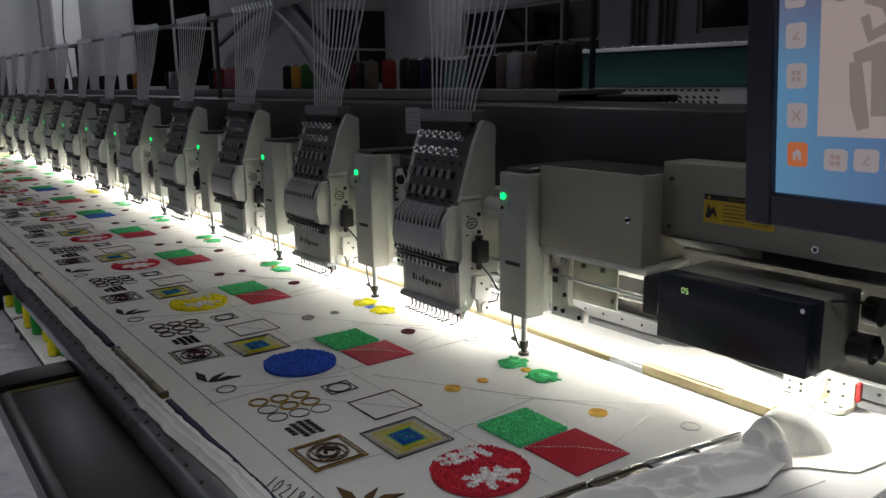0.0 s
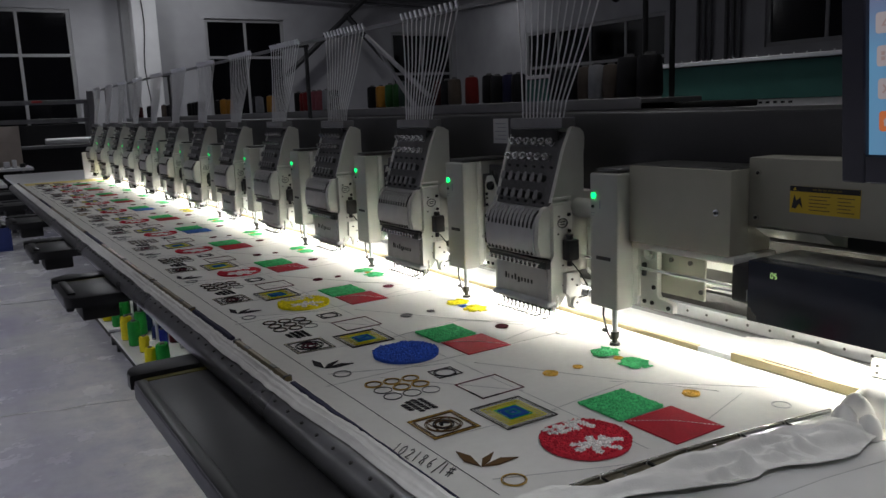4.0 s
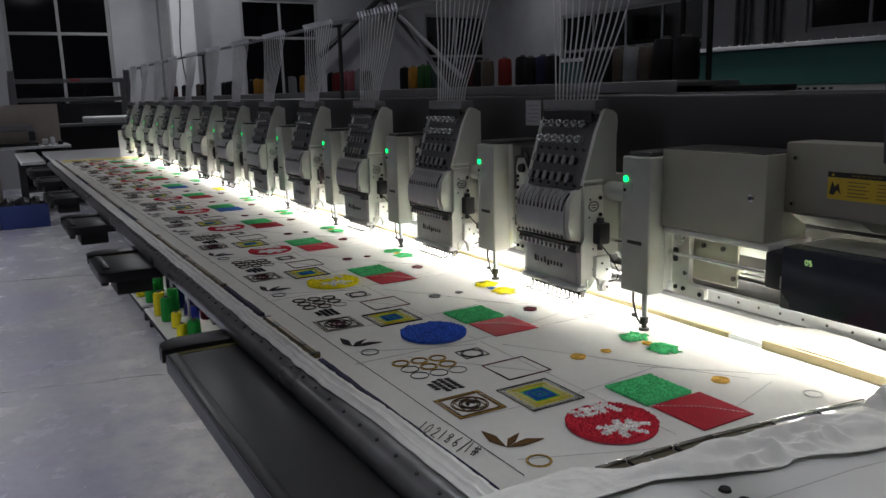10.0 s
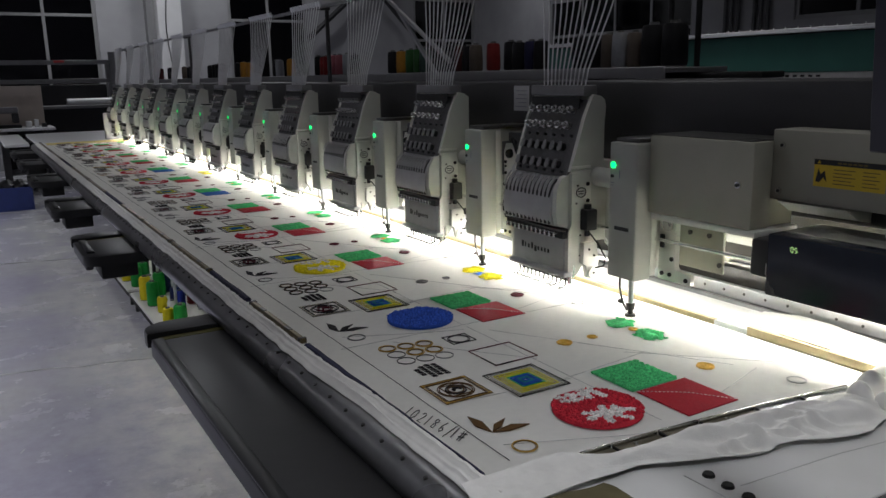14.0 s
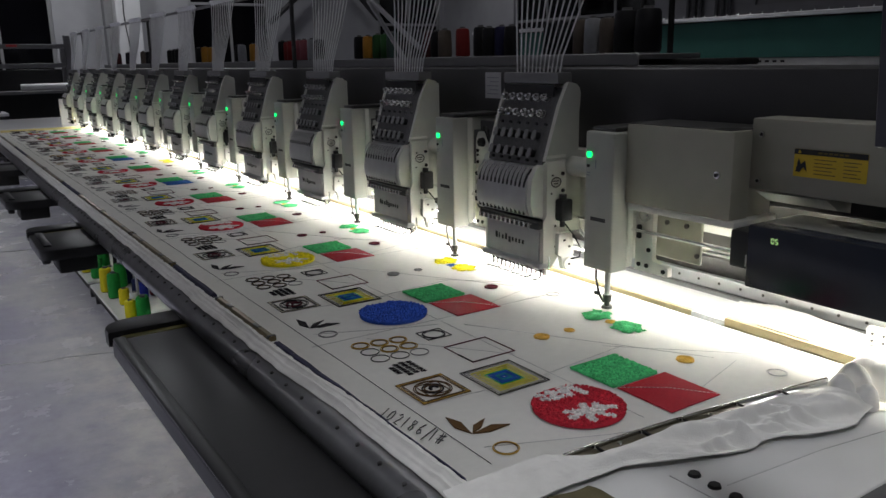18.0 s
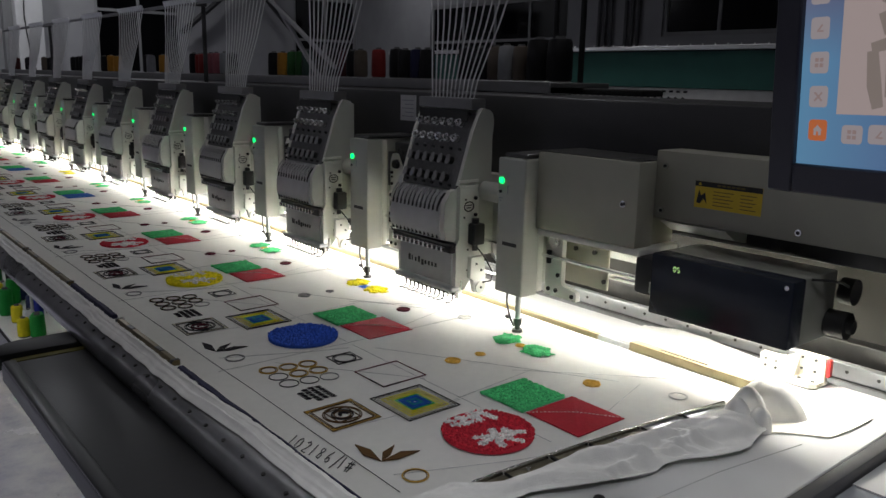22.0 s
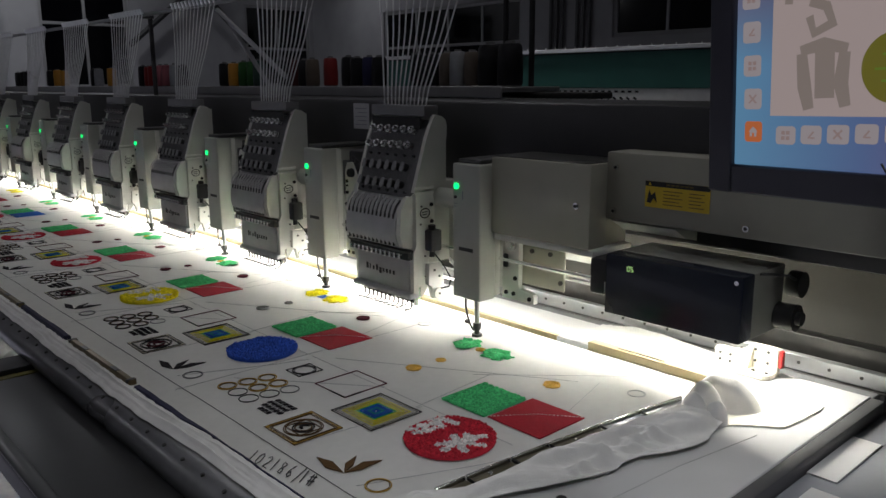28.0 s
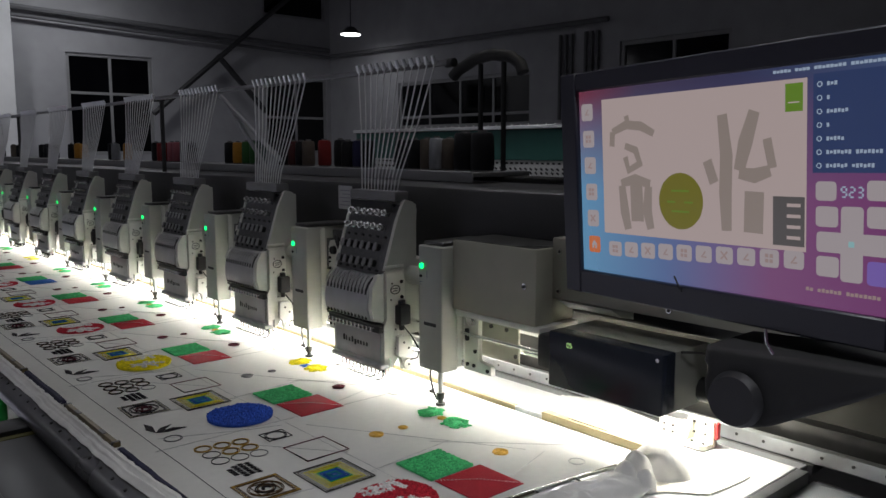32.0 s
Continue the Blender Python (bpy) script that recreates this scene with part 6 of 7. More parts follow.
for u0, u1, v0, v1 in ((-0.0225, 0, -0.023, SH + 0.018), (SW, SW + 0.024, -0.023, SH + 0.018), (0, SW, -0.023, 0), (0, SW, SH, SH + 0.018)):
    bm = B(); box(bm, u0, u1, v0, v1, -0.0012, 0.0055, 0.0015, 1); part("bezel", bm, "bezel", screen)
disp = sp_box("display", 0.0, SW, 0.0, SH, 0.0004, "menu_gradient", label="lit display with a blue to magenta menu")
sp_box("design_canvas", 0.032, 0.2435, 0.039, 0.1635, 0.0009, "canvas", disp, label="pinkish white drawing area")
for i in range(6):
    c = (0.153 - 0.0253 * i)
    u = 0.0035 + 0.0012 * i
    sp_round("menu_icon", u, u + 0.0155, c - 0.008, c + 0.008, 0.0009, "icon_orange" if i == 5 else "icon", disp)
    icon_symbol((3, 2, 3, 2, 1, 0)[i], u + 0.00775, c, "icon" if i == 5 else "symbol_pink")
for i in range(10):
    u = 0.0375 + 0.0209 * i
    v = 0.0175 + 0.0009 * i
    sp_round("menu_icon", u, u + 0.0165, v, v + 0.0138, 0.0009, "icon", disp)
    icon_symbol((2, 3, 1, 3)[i % 4], u + 0.00825, v + 0.0069, "symbol_pink")
sp_box("info_panel", 0.2485, 0.3035, 0.0965, 0.1655, 0.0009, "menu_panel", disp)
for i in range(7):
    v = 0.158 - 0.0094 * i
    bm = B(); tube(bm, [(p[0], p[1], 0.0012) for p in ring_points(0.2535, v, 0.0017, 0, 10)], 0.0004, 4)
    part("info_symbol", bm, "menu_text", disp)
    for k in range((3, 1, 6, 1, 5, 15, 13)[i]):
        if (i, k) not in ((5, 7), (6, 6)):
            sp_box("info_letter", 0.2590 + 0.0027 * k, 0.2608 + 0.0027 * k, v - 0.0014 + 0.0004 * (k % 2), v + 0.0014 - 0.0005 * (k % 3 == 1), 0.0012, "menu_text", disp)
for nm, u0, u1, v0, v1, ma in (("key", 0.2510, 0.2665, 0.0770, 0.0905, "icon"), ("key", 0.2885, 0.3040, 0.0780, 0.0915, "icon"), ("key", 0.2512, 0.2680, 0.0585, 0.0730, "icon"), ("key", 0.2888, 0.3055, 0.0595, 0.0740, "icon"),
                               ("cross_key", 0.2520, 0.3060, 0.0405, 0.0550, "icon"), ("cross_key", 0.2705, 0.2865, 0.0210, 0.0735, "icon"), ("key", 0.2520, 0.2690, 0.0230, 0.0375, "icon"), ("key", 0.2895, 0.3058, 0.0205, 0.0370, "purple_key")):
    sp_round(nm, u0, u1, v0, v1, 0.0009 if nm == "key" or u0 < 0.26 else 0.0013, ma, disp)
sp_box("cross_centre", 0.2765, 0.2805, 0.0455, 0.0495, 0.0017, "cyan_dot", disp)
seven_segment("923", disp, (0.2705, 0.0800, 0.0010), (1, 0, 0), (0, 1, 0), 0.0068, "menu_text")
for k in range(28):
    if k not in (5, 10, 19):
        sp_box("title_letter", 0.2160 + 0.003 * k, 0.2182 + 0.003 * k, 0.1686, 0.1708 - 0.0004 * (k % 3 == 1), 0.0009, "menu_text", disp)
for k in range(18):
    if k not in (2, 9):
        sp_box("footer_letter", 0.2440 + 0.0031 * k, 0.2462 + 0.0031 * k, 0.0112, 0.0138 - 0.0004 * (k % 2), 0.0009, "symbol_pink", disp)
bm = B(); prism(bm, [(0.1265 + 0.0240 * math.cos(t * math.pi / 18), 0.0720 + 0.0240 * math.sin(t * math.pi / 18)) for t in range(36)], "z", 0.0010, 0.0014); part("gold_disc", bm, "gold_disc", disp, "dull gold disc of the design")
for a, b, c, d in ((0.112, 0.121, 0.0705, 0.0720), (0.131, 0.140, 0.0705, 0.0720), (0.117, 0.136, 0.0625, 0.0640), (0.117, 0.136, 0.080, 0.0815)):
    sp_box("disc_mark", a, b, c, d, 0.0017, "green_tag", disp)
sp_box("status_tag", 0.2265, 0.2405, 0.1405, 0.1605, 0.0013, "green_tag", disp)
sp_box("status_tag_line", 0.229, 0.238, 0.1465, 0.1475, 0.0016, "canvas", disp)
sp_box("data_block", 0.2165, 0.2425, 0.0425, 0.0790, 0.0013, "grey_block", disp)
for i in range(4):
    sp_box("data_line", 0.2285, 0.2395, 0.0475 + 0.008 * i, 0.0500 + 0.008 * i, 0.0016, "canvas", disp)


def brush(pts, w):
    bm = B()
    n = len(pts)
    up, dn = [], []
    for i, (u, v) in enumerate(pts):
        a, b = pts[max(0, i - 1)], pts[min(n - 1, i + 1)]
        d = Vector((b[0] - a[0], b[1] - a[1])).normalized()
        k = w * (0.75 + 0.25 * math.sin(math.pi * i / max(1, n - 1)))
        up.append((u - d.y * k, v + d.x * k)); dn.append((u + d.y * k, v - d.x * k))
    prism(bm, up + dn[::-1], "z", 0.0010, 0.0013)
    return bm


# two large soft grey shapes of the design, as plain patches
for pts, w in ((((0.046, 0.133), (0.064, 0.139), (0.082, 0.137), (0.097, 0.130)), 0.0042), (((0.046, 0.133), (0.045, 0.120)), 0.0042), (((0.064, 0.147), (0.066, 0.139)), 0.0036),
               (((0.062, 0.120), (0.075, 0.116), (0.080, 0.104), (0.066, 0.098), (0.062, 0.110)), 0.0040), (((0.056, 0.086), (0.074, 0.090), (0.092, 0.086)), 0.0048), (((0.057, 0.084), (0.060, 0.060), (0.064, 0.044)), 0.0055),
               (((0.090, 0.084), (0.088, 0.062), (0.092, 0.046)), 0.0055), (((0.075, 0.086), (0.076, 0.052)), 0.0100),
               (((0.170, 0.142), (0.174, 0.110), (0.173, 0.080), (0.174, 0.050)), 0.0062), (((0.155, 0.106), (0.162, 0.088)), 0.0060), (((0.200, 0.143), (0.192, 0.120), (0.186, 0.098)), 0.0065),
               (((0.186, 0.096), (0.200, 0.094), (0.214, 0.098)), 0.0058), (((0.211, 0.122), (0.216, 0.100)), 0.0050), (((0.200, 0.082), (0.199, 0.050)), 0.0115)):
    part("grey_patch", brush(pts, w), "grey_stitch", disp)
bm = B(); tube(bm, [(0.123, 0.008, 0.006), (0.128, 0.001, 0.007), (0.131, -0.004, 0.0065), (0.126, 0.0, 0.0068)], 0.0008, 5); part("stray_thread", bm, "ink", screen, "loose dark thread caught on the frame")

arm = thing("screen_arm", "black moulded arm and cable cover carrying the screen", "screen arm")
bm = B()
prism(bm, [(-0.998, 1.318), (-0.9965, 1.306), (-1.000, 1.302), (-0.9975, 1.292), (-0.9985, 1.280), (-1.003, 1.270), (-1.013, 1.263), (-1.028, 1.262), (-1.047, 1.267), (-1.092, 1.292), (-1.147, 1.325)], "x", -0.552, -0.47)
bmesh.ops.bevel(bm, geom=[e for e in bm.edges if abs(e.verts[0].co.x - e.verts[1].co.x) < 1e-6], offset=0.007, segments=3, profile=0.5, affect="EDGES")
part("arm_body", bm, "rubber", arm)
bm = B(); rod(bm, (-0.553, -1.026, 1.284), (-0.560, -1.026, 1.284), 0.021, 0.018, n=24); part("pivot_cap", bm, "black", arm)
bm = B(); box(bm, -0.48, 0.0, -1.06, -1.0, 1.328, 1.352, 0.006, 2); part("cross_arm", bm, "black", arm)
bm = B(); box(bm, -0.02, 0.06, -1.06, -0.92, 1.27, 1.36, 0.008, 2); part("joint", bm, "black", arm)
bm = B(); tube(bm, [(-0.560, -1.049, 1.341), (-0.562, -1.051, 1.332), (-0.562, -1.056, 1.325)], 0.0010, 8); part("lever", bm, "steel", arm)
bm = B(); box(bm, 0.02, 0.1515, -1.5, -0.80, 1.298, 1.42, 0.01, 2); solid("control_cabinet", bm, "black", "dark control cabinet behind the screen", "cabinet")

# ---- thread rack behind the beam ----
rack = thing("thread_shelf", "long grey shelf for thread cones behind the beam", "shelf")
bm = B(); box(bm, 0.345, 0.56, 0.20, 6.4, 1.388, 1.401, 0.002, 1); part("board", bm, "tension", rack)
bm = B(); box(bm, 0.338, 0.3445, 0.20, 6.4, 1.374, 1.403, 0.002, 1); part("front_lip", bm, "shelfgrey", rack)
for y in (0.5, 2.0, 3.5, 5.0, 6.3):
    bm = B(); box(bm, 0.38, 0.42, y - 0.02, y + 0.02, 1.372, 1.388, 0.001, 1); part("bracket", bm, "iron", rack)
CONE = {"k": (0.012, 0.012, 0.014), "r": (0.20, 0.02, 0.02), "d": (0.07, 0.02, 0.02), "e": (0.11, 0.09, 0.075), "b": (0.30, 0.24, 0.17), "g": (0.03, 0.10, 0.03), "o": (0.42, 0.20, 0.03), "y": (0.45, 0.30, 0.03), "w": (0.5, 0.5, 0.5), "s": (0.28, 0.29, 0.31), "p": (0.32, 0.10, 0.12), "n": (0.02, 0.02, 0.06), "m": (0.04, 0.07, 0.06)}
FLOORC = {"G": (0.02, 0.30, 0.05), "Y": (0.72, 0.62, 0.02), "W": (0.7, 0.7, 0.68), "N": (0.02, 0.03, 0.12), "K": (0.012, 0.012, 0.014), "B": (0.04, 0.06, 0.40), "R": (0.18, 0.02, 0.03)}
cone_mats = {k: mat("thread_" + k, c, 0.55, vary=0.12, scale=60, bump=0.35, bscale=700, spec=0.2) for k, c in (*CONE.items(), *FLOORC.items())}
words = dict(k="black", r="red", d="dark red", b="beige", e="brown-grey", g="dark green", o="orange", y="yellow ochre", w="white", s="silver grey", p="pink-red", n="navy", m="dark teal", G="bright green", Y="bright yellow", W="white", N="navy blue", K="black", B="blue", R="dark red")


def cone(key, at, h, r, group, place):
    c = thing("thread_cone", f"cone of {words[key]} sewing thread standing on {place}", "thread cone", at, group)
    bm = B()
    prof = [(r * 0.93, 0.004), (r, 0.010), (r * 0.99, h * 0.5), (r * 0.93, h * 0.86), (r * 0.80, h * 0.93), (r * 0.45, h * 0.945)]
    n = 20
    prev = None
    for pr, pz in prof:
        cur = [bm.verts.new((pr * math.cos(2 * math.pi * i / n), pr * math.sin(2 * math.pi * i / n), pz)) for i in range(n)]
        if prev:
            for i in range(n):
                bm.faces.new((prev[i], prev[(i + 1) % n], cur[(i + 1) % n], cur[i]))
        else:
            bm.faces.new(cur[::-1])
        prev = cur
    bm.faces.new(prev)
    part("thread", bm, cone_mats[key], c)
    bm = B(); rod(bm, (0, 0, h * 0.945), (0, 0, h), r * 0.4, r * 0.36, n=14); part("spool_core", bm, "spool", c)
    bm = B(); rod(bm, (0, 0, 0), (0, 0, 0.004), r * 0.9, n=18); part("spool_foot", bm, "spool", c)
    return c


M["spool"] = mat("spool_plastic", (0.10, 0.10, 0.10), 0.5, vary=0.1, scale=40)
rnd = random.Random(21)
CONES = (("kk", (0.248, 0.324)), ("ese", (0.388, 0.438, 0.488)), ("kk", (0.545, 0.598)), ("knkk", (0.785, 0.836, 0.890, 0.948)), ("rekdk", (1.045, 1.135, 1.19, 1.25, 1.31)), ("mggok", (1.485, 1.54, 1.60, 1.675, 1.765)),
         ("ksppr", (2.14, 2.223, 2.30, 2.355, 2.43)), ("rk", (2.49, 2.56)), ("osk", (2.936, 3.118, 3.19)), ("ook", (3.638, 3.783, 3.90)), ("kkkk", (4.25, 4.35, 4.44, 4.54)), ("kkke", (5.0, 5.07, 5.15, 5.3)), ("kkkd", (5.70, 5.78, 5.86, 6.2)))
for keys, places in CONES:
    for k, y in zip(keys, places):
        big = y < 0.35
        cone(k, (0.425 + rnd.uniform(-0.006, 0.006), y, 1.4012), rnd.uniform(0.092, 0.099) if not big else 0.112, 0.0235 if not big else 0.033, "thread cones on the shelf", "the shelf")
top = thing("tube_rail", "long grey rail holding the thread tubes, on posts with struts", "rail")
bm = B(); box(bm, 0.089, 0.101, 0.02, 6.35, 1.644, 1.657, 0.003, 2); part("rail_bar", bm, "tension", top)
for y in (1.78, 3.98, 6.2):
    bm = B(); rod(bm, (0.155, y, 1.373), (0.155, y, 1.66), 0.008, n=10); part("post", bm, "iron", top)
    bm = B(); box(bm, 0.10, 0.165, y - 0.012, y + 0.012, 1.645, 1.657, 0.002, 1); part("post_arm", bm, "iron", top)
for a, b in (((0.15, 1.25, 1.640), (0.15, 0.86, 1.43)), ((0.15, 1.18, 1.60), (0.15, 0.93, 1.385))):
    bm = B(); tube(bm, [a, b], 0.007, 8); part("strut", bm, "shelfgrey", top)
bm = B(); rod(bm, (0.10, 0.03, 1.65), (0.10, 0.005, 1.65), 0.010, n=12); part("rail_end", bm, "rubber", top)

stand = thing("tool_stand", "black two-pole stand with a drooping black top", "stand")
for y in (0.338, 0.247):
    bm = B(); rod(bm, (0.50, y, 1.372), (0.50, y, 1.70), 0.0075, n=12); part("pole", bm, "rubber", stand)
bm = B(); tube(bm, [(0.50, 0.455, 1.672), (0.50, 0.43, 1.69), (0.50, 0.36, 1.715), (0.50, 0.29, 1.722), (0.50, 0.22, 1.710), (0.50, 0.185, 1.688), (0.50, 0.175, 1.665)], 0.017, 10); part("drooping_top", bm, "rubber", stand)
bm = B(); box(bm, 0.46, 0.54, 0.02, 0.40, 1.3725, 1.388, 0.004, 2); part("base_bar", bm, "rubber", stand)

for x, y in ((-0.331, -0.547), (-0.333, -0.579), (-0.333, -0.610)):
    bm = B(); rod(bm, (x, y, 0.8842), (x, y, 0.8880), 0.0085, 0.007, n=18)
    solid("table_plug", bm, "rubber", "small black round plug in the white table", "plug", group="plugs in the table")
bm = B()
rows = []
for i in range(41):
    row = []
    for j in range(21):
        u, v = i / 40, j / 20
        x, y = lerp(-0.615, -0.465, u) + 0.006 * noise.noise((v * 4, 2, u)), lerp(-0.478, -0.575, v) + 0.010 * noise.noise((u * 3, 5, 0)) - 0.02 * u
        row.append(bm.verts.new((x, y, 0.8875 + 0.010 * math.sin(math.pi * (0.15 + 0.8 * v)) + 0.004 * noise.noise((u * 5 + v, v * 2, 1)) * math.sin(math.pi * v))))
    rows.append(row)
for i in range(40):
    for j in range(20):
        bm.faces.new((rows[i][j], rows[i][j + 1], rows[i + 1][j + 1], rows[i + 1][j]))
ex = bmesh.ops.extrude_face_region(bm, geom=bm.faces[:])
bmesh.ops.translate(bm, verts=[v for v in ex["geom"] if isinstance(v, bmesh.types.BMVert)], vec=(0, 0, -0.0012))
M["khaki"] = mat("khaki_cloth", (0.10, 0.085, 0.04), 0.8, vary=0.25, scale=30, bump=0.3, bscale=400)
solid("khaki_scrap", bm, "khaki", "folded dark khaki cloth under the muslin at the table's corner", "cloth")

# ---- floor-level thread boards under the machine ----
for y0, y1 in ((2.90, 3.88), (3.96, 4.90)):
    b = thing("thread_board", "white board on short feet with spool pins under the machine", "thread stand", group="thread boards under the machine")
    bm = B(); box(bm, -0.362, 0.03, y0, y1, 0.095, 0.112, 0.003, 1); part("board", bm, "white", b)
    bm = B(); box(bm, -0.362, -0.357, y0, y1, 0.07, 0.0945, 0.001, 1); part("edge", bm, "rubber", b)
    for x in (-0.33, 0.0):
        for y in (y0 + 0.05, y1 - 0.05):
            bm = B(); box(bm, x - 0.015, x + 0.015, y - 0.015, y + 0.015, 0, 0.0945, 0.002, 1); part("foot", bm, "iron", b)
    for x in (-0.215, -0.09):
        for y in (y0 + 0.36, y1 - 0.16):
            bm = B(); rod(bm, (x, y, 0.112), (x, y, 0.50), 0.008, n=8); part("upright", bm, "alu", b)
FLOOR_CONES = (("Y", -0.304, 3.66, 0.15), ("W", -0.262, 3.75, 0.13), ("G", -0.292, 3.50, 0.152), ("Y", -0.274, 3.33, 0.095), ("W", -0.232, 3.27, 0.08), ("G", -0.205, 3.20, 0.075), ("B", -0.170, 3.36, 0.11), ("N", -0.165, 3.52, 0.09),
               ("G", -0.213, 3.72, 0.15), ("N", -0.168, 3.78, 0.13), ("K", -0.115, 3.62, 0.17), ("R", -0.085, 3.42, 0.13), ("K", -0.06, 3.28, 0.12), ("Y", -0.300, 3.06, 0.10), ("G", -0.245, 3.02, 0.12),
               ("Y", -0.323, 4.21, 0.10), ("G", -0.292, 4.02, 0.135), ("G", -0.240, 4.06, 0.15), ("G", -0.317, 4.45, 0.11), ("W", -0.330, 4.32, 0.07), ("K", -0.215, 4.20, 0.17), ("K", -0.14, 4.12, 0.17), ("R", -0.09, 4.30, 0.15), ("Y", -0.26, 4.62, 0.12))
for k, x, y, h in FLOOR_CONES:
    cone(k, (x, y, 0.1125), h, 0.036 if h > 0.11 else 0.03, "thread cones under the machine", "a floor board")

# ---- the far end of the hall ----
rk = thing("storage_rack", "grey metal storage rack with rails and shelves by the far window", "rack")
for x in (-0.70, 0.74):
    for y in (10.9, 11.3):
        bm = B(); box(bm, x - 0.04, x + 0.04, y - 0.03, y + 0.03, 0, 1.80 if y < 11 else 1.7, 0.004, 1); part("post", bm, "rackgrey", rk)
for z in (1.66, 1.41):
    bm = B(); box(bm, -0.66, 0.70, 10.88, 10.92, z - 0.03, z + 0.03, 0.004, 1); part("rail", bm, "rackgrey", rk)
for z in (1.06, 0.62, 0.2):
    bm = B(); box(bm, -0.66, 0.70, 10.87, 11.33, z - 0.02, z + 0.02, 0.004, 1); part("shelf", bm, "rackgrey", rk)
# added sheet: the darkness behind the shelves, put in as black
bm = B(); box(bm, -0.66, 0.70, 11.331, 11.345, 0.22, 1.36, 0.002, 1); part("shade_backing", bm, "black", rk, "added black sheet in place of the dark behind the shelves")
bm = B(); box(bm, 0.0, 0.13, 10.870, 10.879, 1.655, 1.685, 0.001, 1); part("red_tag", bm, "red", rk, "small red tag on the rail")
bm = B(); rod(bm, (0.12, 10.98, 1.128), (0.72, 10.98, 1.128), 0.045, n=18)
solid("white_roll", bm, "white", "white roll of paper lying on the rack", "roll")
dk = thing("work_desk", "pale desk with a tan upright board", "desk")
bm = B(); box(bm, -1.9, -0.13, 10.2, 10.8, 0.80, 0.835, 0.004, 1); part("desktop", bm, "white", dk)
bm = B(); box(bm, -1.9, -0.20, 10.76, 10.79, 0.836, 1.36, 0.003, 1); part("upright_board", bm, "desk", dk, "tan upright board")
for x in (-1.85, -0.20):
    bm = B(); box(bm, x - 0.03, x + 0.03, 10.25, 10.75, 0, 0.80, 0.004, 1); part("leg", bm, "iron", dk)
dr = thing("drawer_unit", "pale drawer unit under the desk", "drawers")
bm = B(); box(bm, -1.45, -0.98, 10.25, 10.7, 0.10, 0.62, 0.005, 1); part("carcass", bm, "desk", dr)
for i in range(3):
    bm = B(); box(bm, -1.43, -1.0, 10.238, 10.249, 0.13 + 0.16 * i, 0.27 + 0.16 * i, 0.003, 1); part("drawer", bm, "desk", dr)
    bm = B(); box(bm, -1.27, -1.15, 10.228, 10.2375, 0.21 + 0.16 * i, 0.222 + 0.16 * i, 0.002, 1); part("handle", bm, "iron", dr)
sm = thing("sewing_machine", "dark sewing machine on the far desk", "sewing machine")
bm = B(); box(bm, -1.05, -0.50, 10.35, 10.5, 0.836, 0.875, 0.01, 2); part("bed", bm, "black", sm)
bm = B(); box(bm, -1.05, -0.93, 10.36, 10.49, 0.876, 1.09, 0.015, 2); part("column", bm, "black", sm)
bm = B(); box(bm, -0.929, -0.52, 10.37, 10.48, 1.02, 1.10, 0.02, 2); part("arm", bm, "tension", sm)
bm = B(); box(bm, -0.60, -0.521, 10.37, 10.48, 0.90, 1.019, 0.012, 2); part("needle_case", bm, "black", sm)
for x, w, h, ma in ((-0.42, 0.07, 0.08, "white"), (-0.33, 0.05, 0.10, "white"), (-0.24, 0.06, 0.05, "black")):
    bm = B(); box(bm, x - w / 2, x + w / 2, 10.32, 10.42, 0.8355, 0.8355 + h, 0.006, 2)
    solid("small_box", bm, ma, f"small {ma} box standing on the far desk", "box", group="small boxes on the desk")
bn = thing("blue_bin", "blue plastic crate filled with a black bag", "crate")
bm = B(); box(bm, -1.06, -0.56, 8.75, 9.10, 0.0, 0.012, 0.002, 1); part("bottom", bm, "blue", bn)
for x0, x1, y0, y1 in ((-1.06, -1.045, 8.75, 9.10), (-0.575, -0.56, 8.75, 9.10), (-1.0445, -0.5755, 8.75, 8.765), (-1.0445, -0.5755, 9.085, 9.10)):
    bm = B(); box(bm, x0, x1, y0, y1, 0.012, 0.26, 0.003, 1); part("side", bm, "blue", bn)
bm = B()
for i in range(3):
    res = bmesh.ops.create_icosphere(bm, subdivisions=3, radius=1.0)
    for v in res["verts"]:
        d = v.co.normalized(); f = 1 + 0.35 * noise.noise(d * 2.2 + Vector((i * 3, 0, 0)))
        v.co = Vector((-0.95 + 0.14 * i + d.x * 0.10 * f, 8.92 + d.y * 0.13 * f, 0.22 + d.z * 0.11 * f))
solid("black_bag", bm, "black", "crumpled black plastic bag in the blue crate", "bag")
bm = B(); box(bm, -1.55, -1.12, 8.7, 9.15, 0, 0.30, 0.006, 1)
solid("brown_carton", bm, "carton", "brown cardboard carton on the floor", "carton")

# ---- quilting machine behind, against the side of the hall ----
qm = thing("green_machine", "long machine with a green panel and a white perforated band", "machine")
bm = B(); box(bm, 3.50, 3.56, -3.0, 5.25, 1.368, 1.612, 0.004, 1); part("green_panel", bm, "greenpanel", qm)
bm = B(); box(bm, 3.46, 3.62, -3.0, 5.25, 1.6125, 1.640, 0.004, 1); part("white_ledge", bm, "white", qm)
bm = B(); box(bm, 3.497, 3.499, -3.0, 5.25, 1.604, 1.612); part("dark_line", bm, "rubber", qm)
bm = B(); box(bm, 3.51, 3.55, -3.0, 5.25, 1.245, 1.366, 0.003, 1); part("white_band", bm, "band", qm)
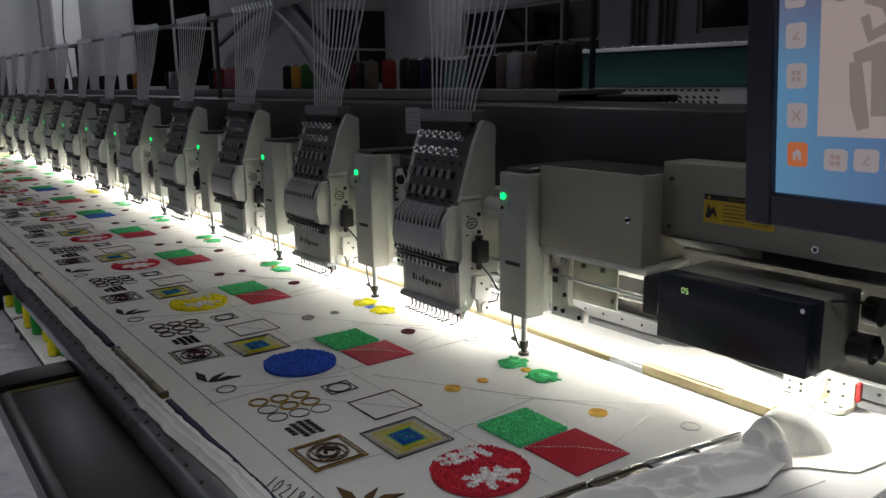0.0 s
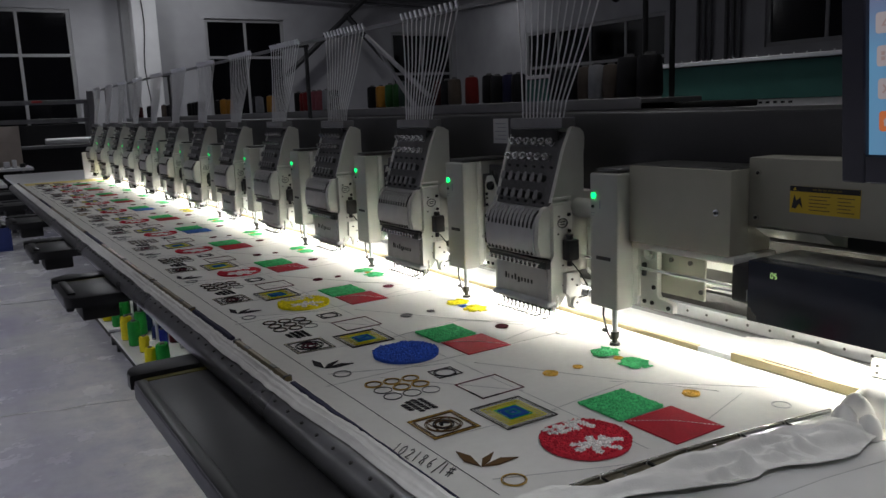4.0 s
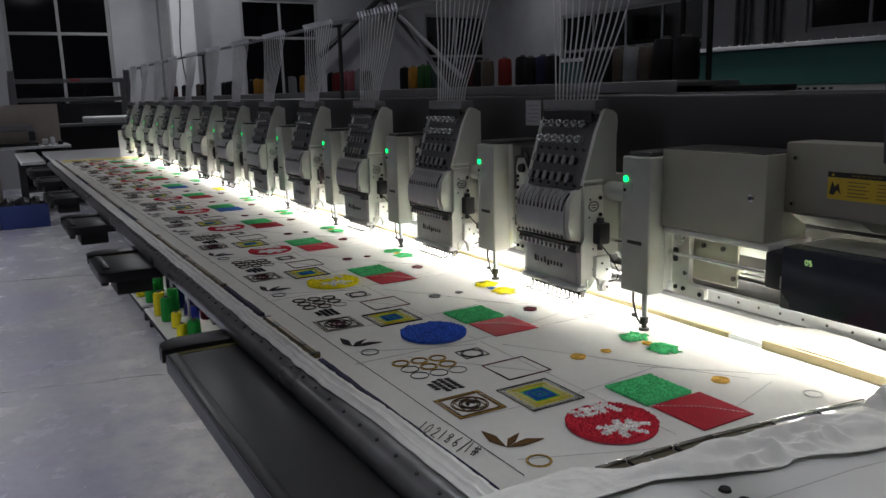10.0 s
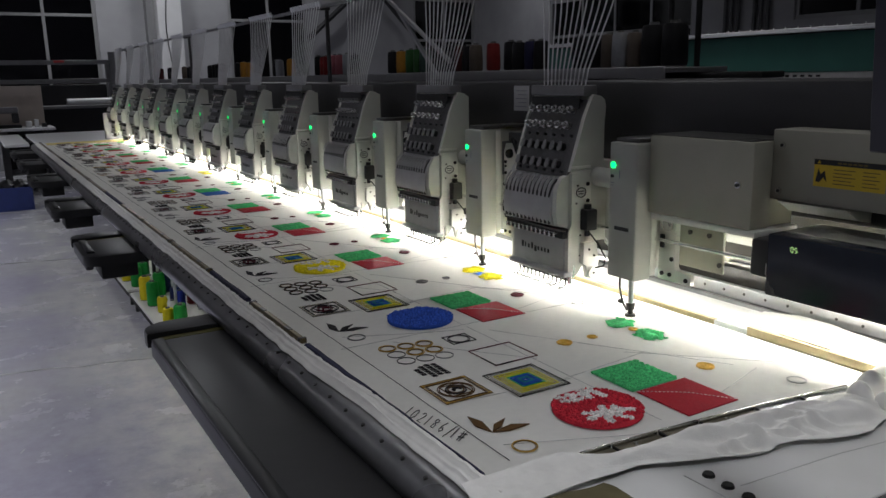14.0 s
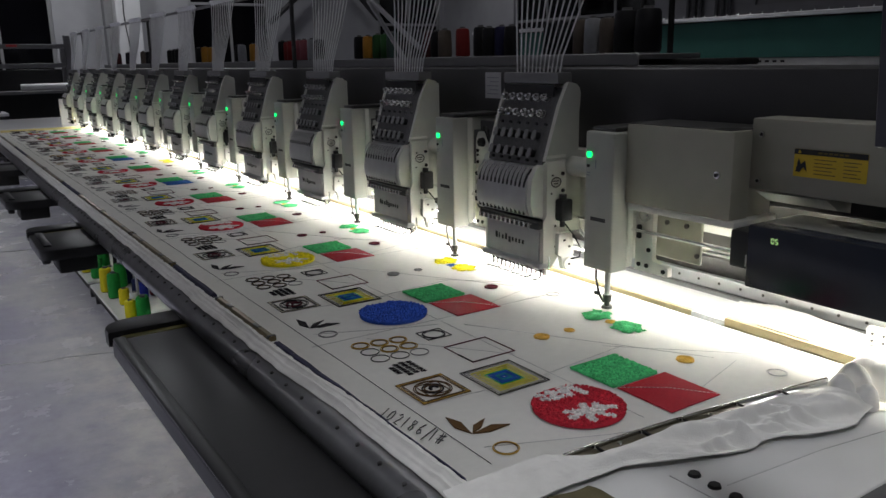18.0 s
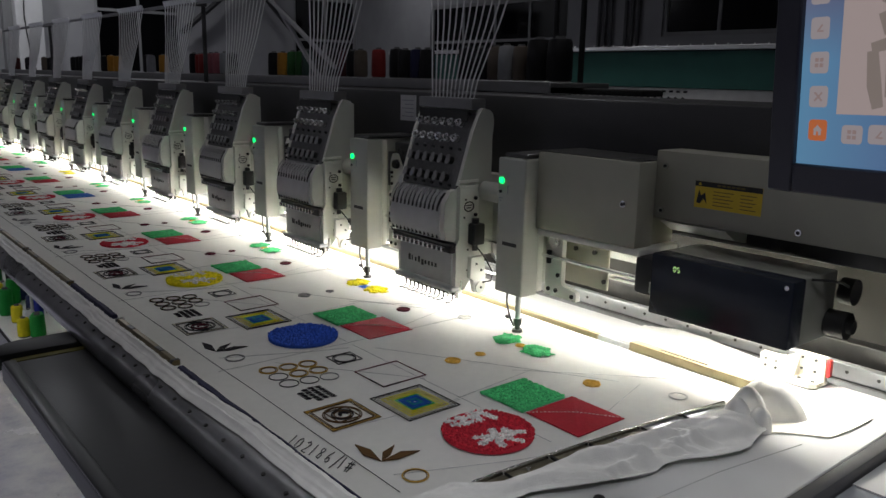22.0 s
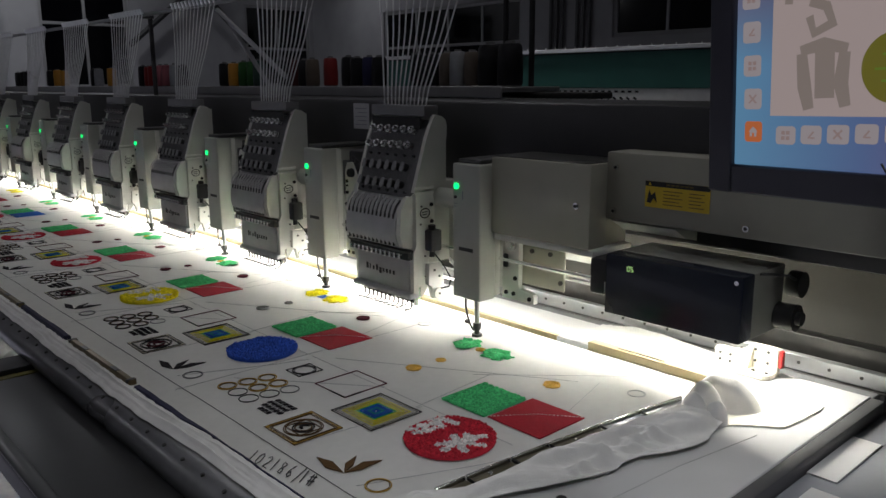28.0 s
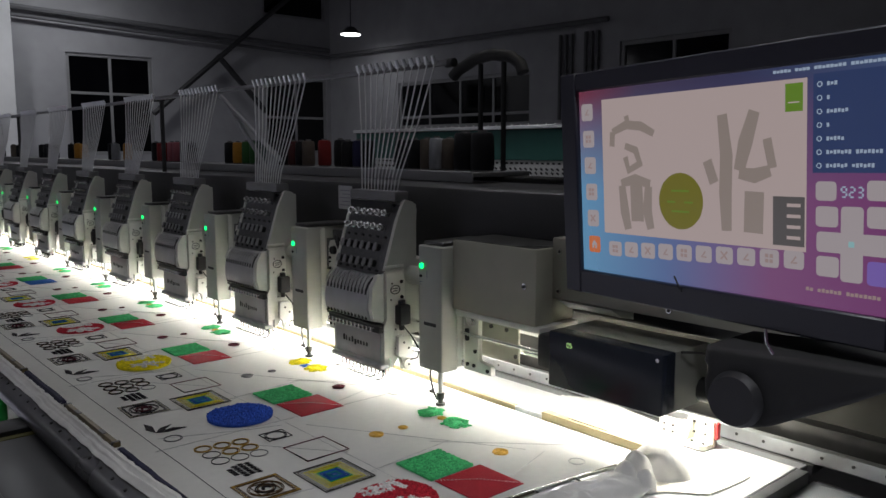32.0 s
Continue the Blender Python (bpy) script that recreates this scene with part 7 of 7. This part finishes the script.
hole = B(); box(hole, -0.002, 0.0, -0.014, 0.014, -0.007, 0.007); hole_me = finish("slot", hole, "rubber")
for i in range(60):
    share("slot", hole_me, qm, Matrix.Translation((3.509, 5.2 - 0.055 * i, 1.345)))
    for z in (1.300, 1.270):
        share("slot", hole_me, qm, Matrix.Translation((3.509, 5.2 - 0.055 * i + 0.012, z)) @ Matrix.Rotation(0.5, 4, "X"))
bm = B(); box(bm, 3.40, 3.9, -3.0, 5.25, 0.0, 1.244, 0.01, 1); part("base", bm, "beam", qm)
for i in range(60):
    bm = B(); rod(bm, (3.53, 5.2 - 0.09 * i, 1.640), (3.53, 5.2 - 0.09 * i, 1.654), 0.005, n=6); part("pin", bm, "white", qm)

# ---- pipes, braces, lamps ----
for z0, z1, r in ((3.79, 3.54, 0.05), (3.66, 3.40, 0.03)):
    bm = B(); tube(bm, [(0.5, 13.38, z0 + 0.07), (8.5, 13.38, z1)], r, 8); solid("conduit", bm, "pipe", "grey conduit pipe along the far wall", "pipe")
bm = B(); tube(bm, [(8.50, 13.3, 3.42), (8.50, 6.0, 3.33)], 0.04, 8); solid("conduit", bm, "pipe", "grey conduit pipe along the side wall", "pipe")
for a, b in (((4.6, 13.3, 2.1), (7.6, 13.3, 4.6)), ((5.9, 13.3, 3.25), (6.9, 13.3, 2.2))):
    bm = B(); tube(bm, [a, b], 0.055, 6); solid("roof_brace", bm, "iron", "dark diagonal steel brace at the far wall", "brace")
bm = B(); box(bm, 1.73, 1.868, 13.3, 13.499, 0, 5.0, 0.004, 1)
solid("steel_column", bm, "darkpost", "dark steel column beside the white pillar", "column", kind="structure")
bm = B(); tube(bm, [(2.02 + 0.03 * math.sin(i), 13.09, 5.0 - i * 0.25) for i in range(16)], 0.008, 5)
solid("hanging_cable", bm, "rubber", "thin dark cable running down the white pillar", "cable")
pw = thing("white_board", "pale white board on the side wall", "board")
bm = B(); box(bm, 8.55, 8.595, -2.0, 1.2, 1.94, 4.4, 0.004, 1); part("panel", bm, "pillar", pw)
for k in range(6):
    bm = B(); tube(bm, [(8.56, 6.95 - 0.11 * (k % 3) - (0.0 if k < 3 else 0.5), 1.9), (8.56, 6.95 - 0.11 * (k % 3) - (0.0 if k < 3 else 0.5), 3.2)], 0.03, 6)
    solid("wall_pipe", bm, "pipe", "thin grey pipe running up the side wall", "pipe", group="pipes on the side wall")
# lamp bodies, also for the added fill lamps out of view
for lx, ly, lz, lp, ls, lw in HALL_AND_FILL_LAMPS:
    l = thing("hall_and_fill_lamp", "round hanging lamp with a glowing lens, for the hall and for added fill", "lamp", (lx, ly, 0), "lamps of the hall")
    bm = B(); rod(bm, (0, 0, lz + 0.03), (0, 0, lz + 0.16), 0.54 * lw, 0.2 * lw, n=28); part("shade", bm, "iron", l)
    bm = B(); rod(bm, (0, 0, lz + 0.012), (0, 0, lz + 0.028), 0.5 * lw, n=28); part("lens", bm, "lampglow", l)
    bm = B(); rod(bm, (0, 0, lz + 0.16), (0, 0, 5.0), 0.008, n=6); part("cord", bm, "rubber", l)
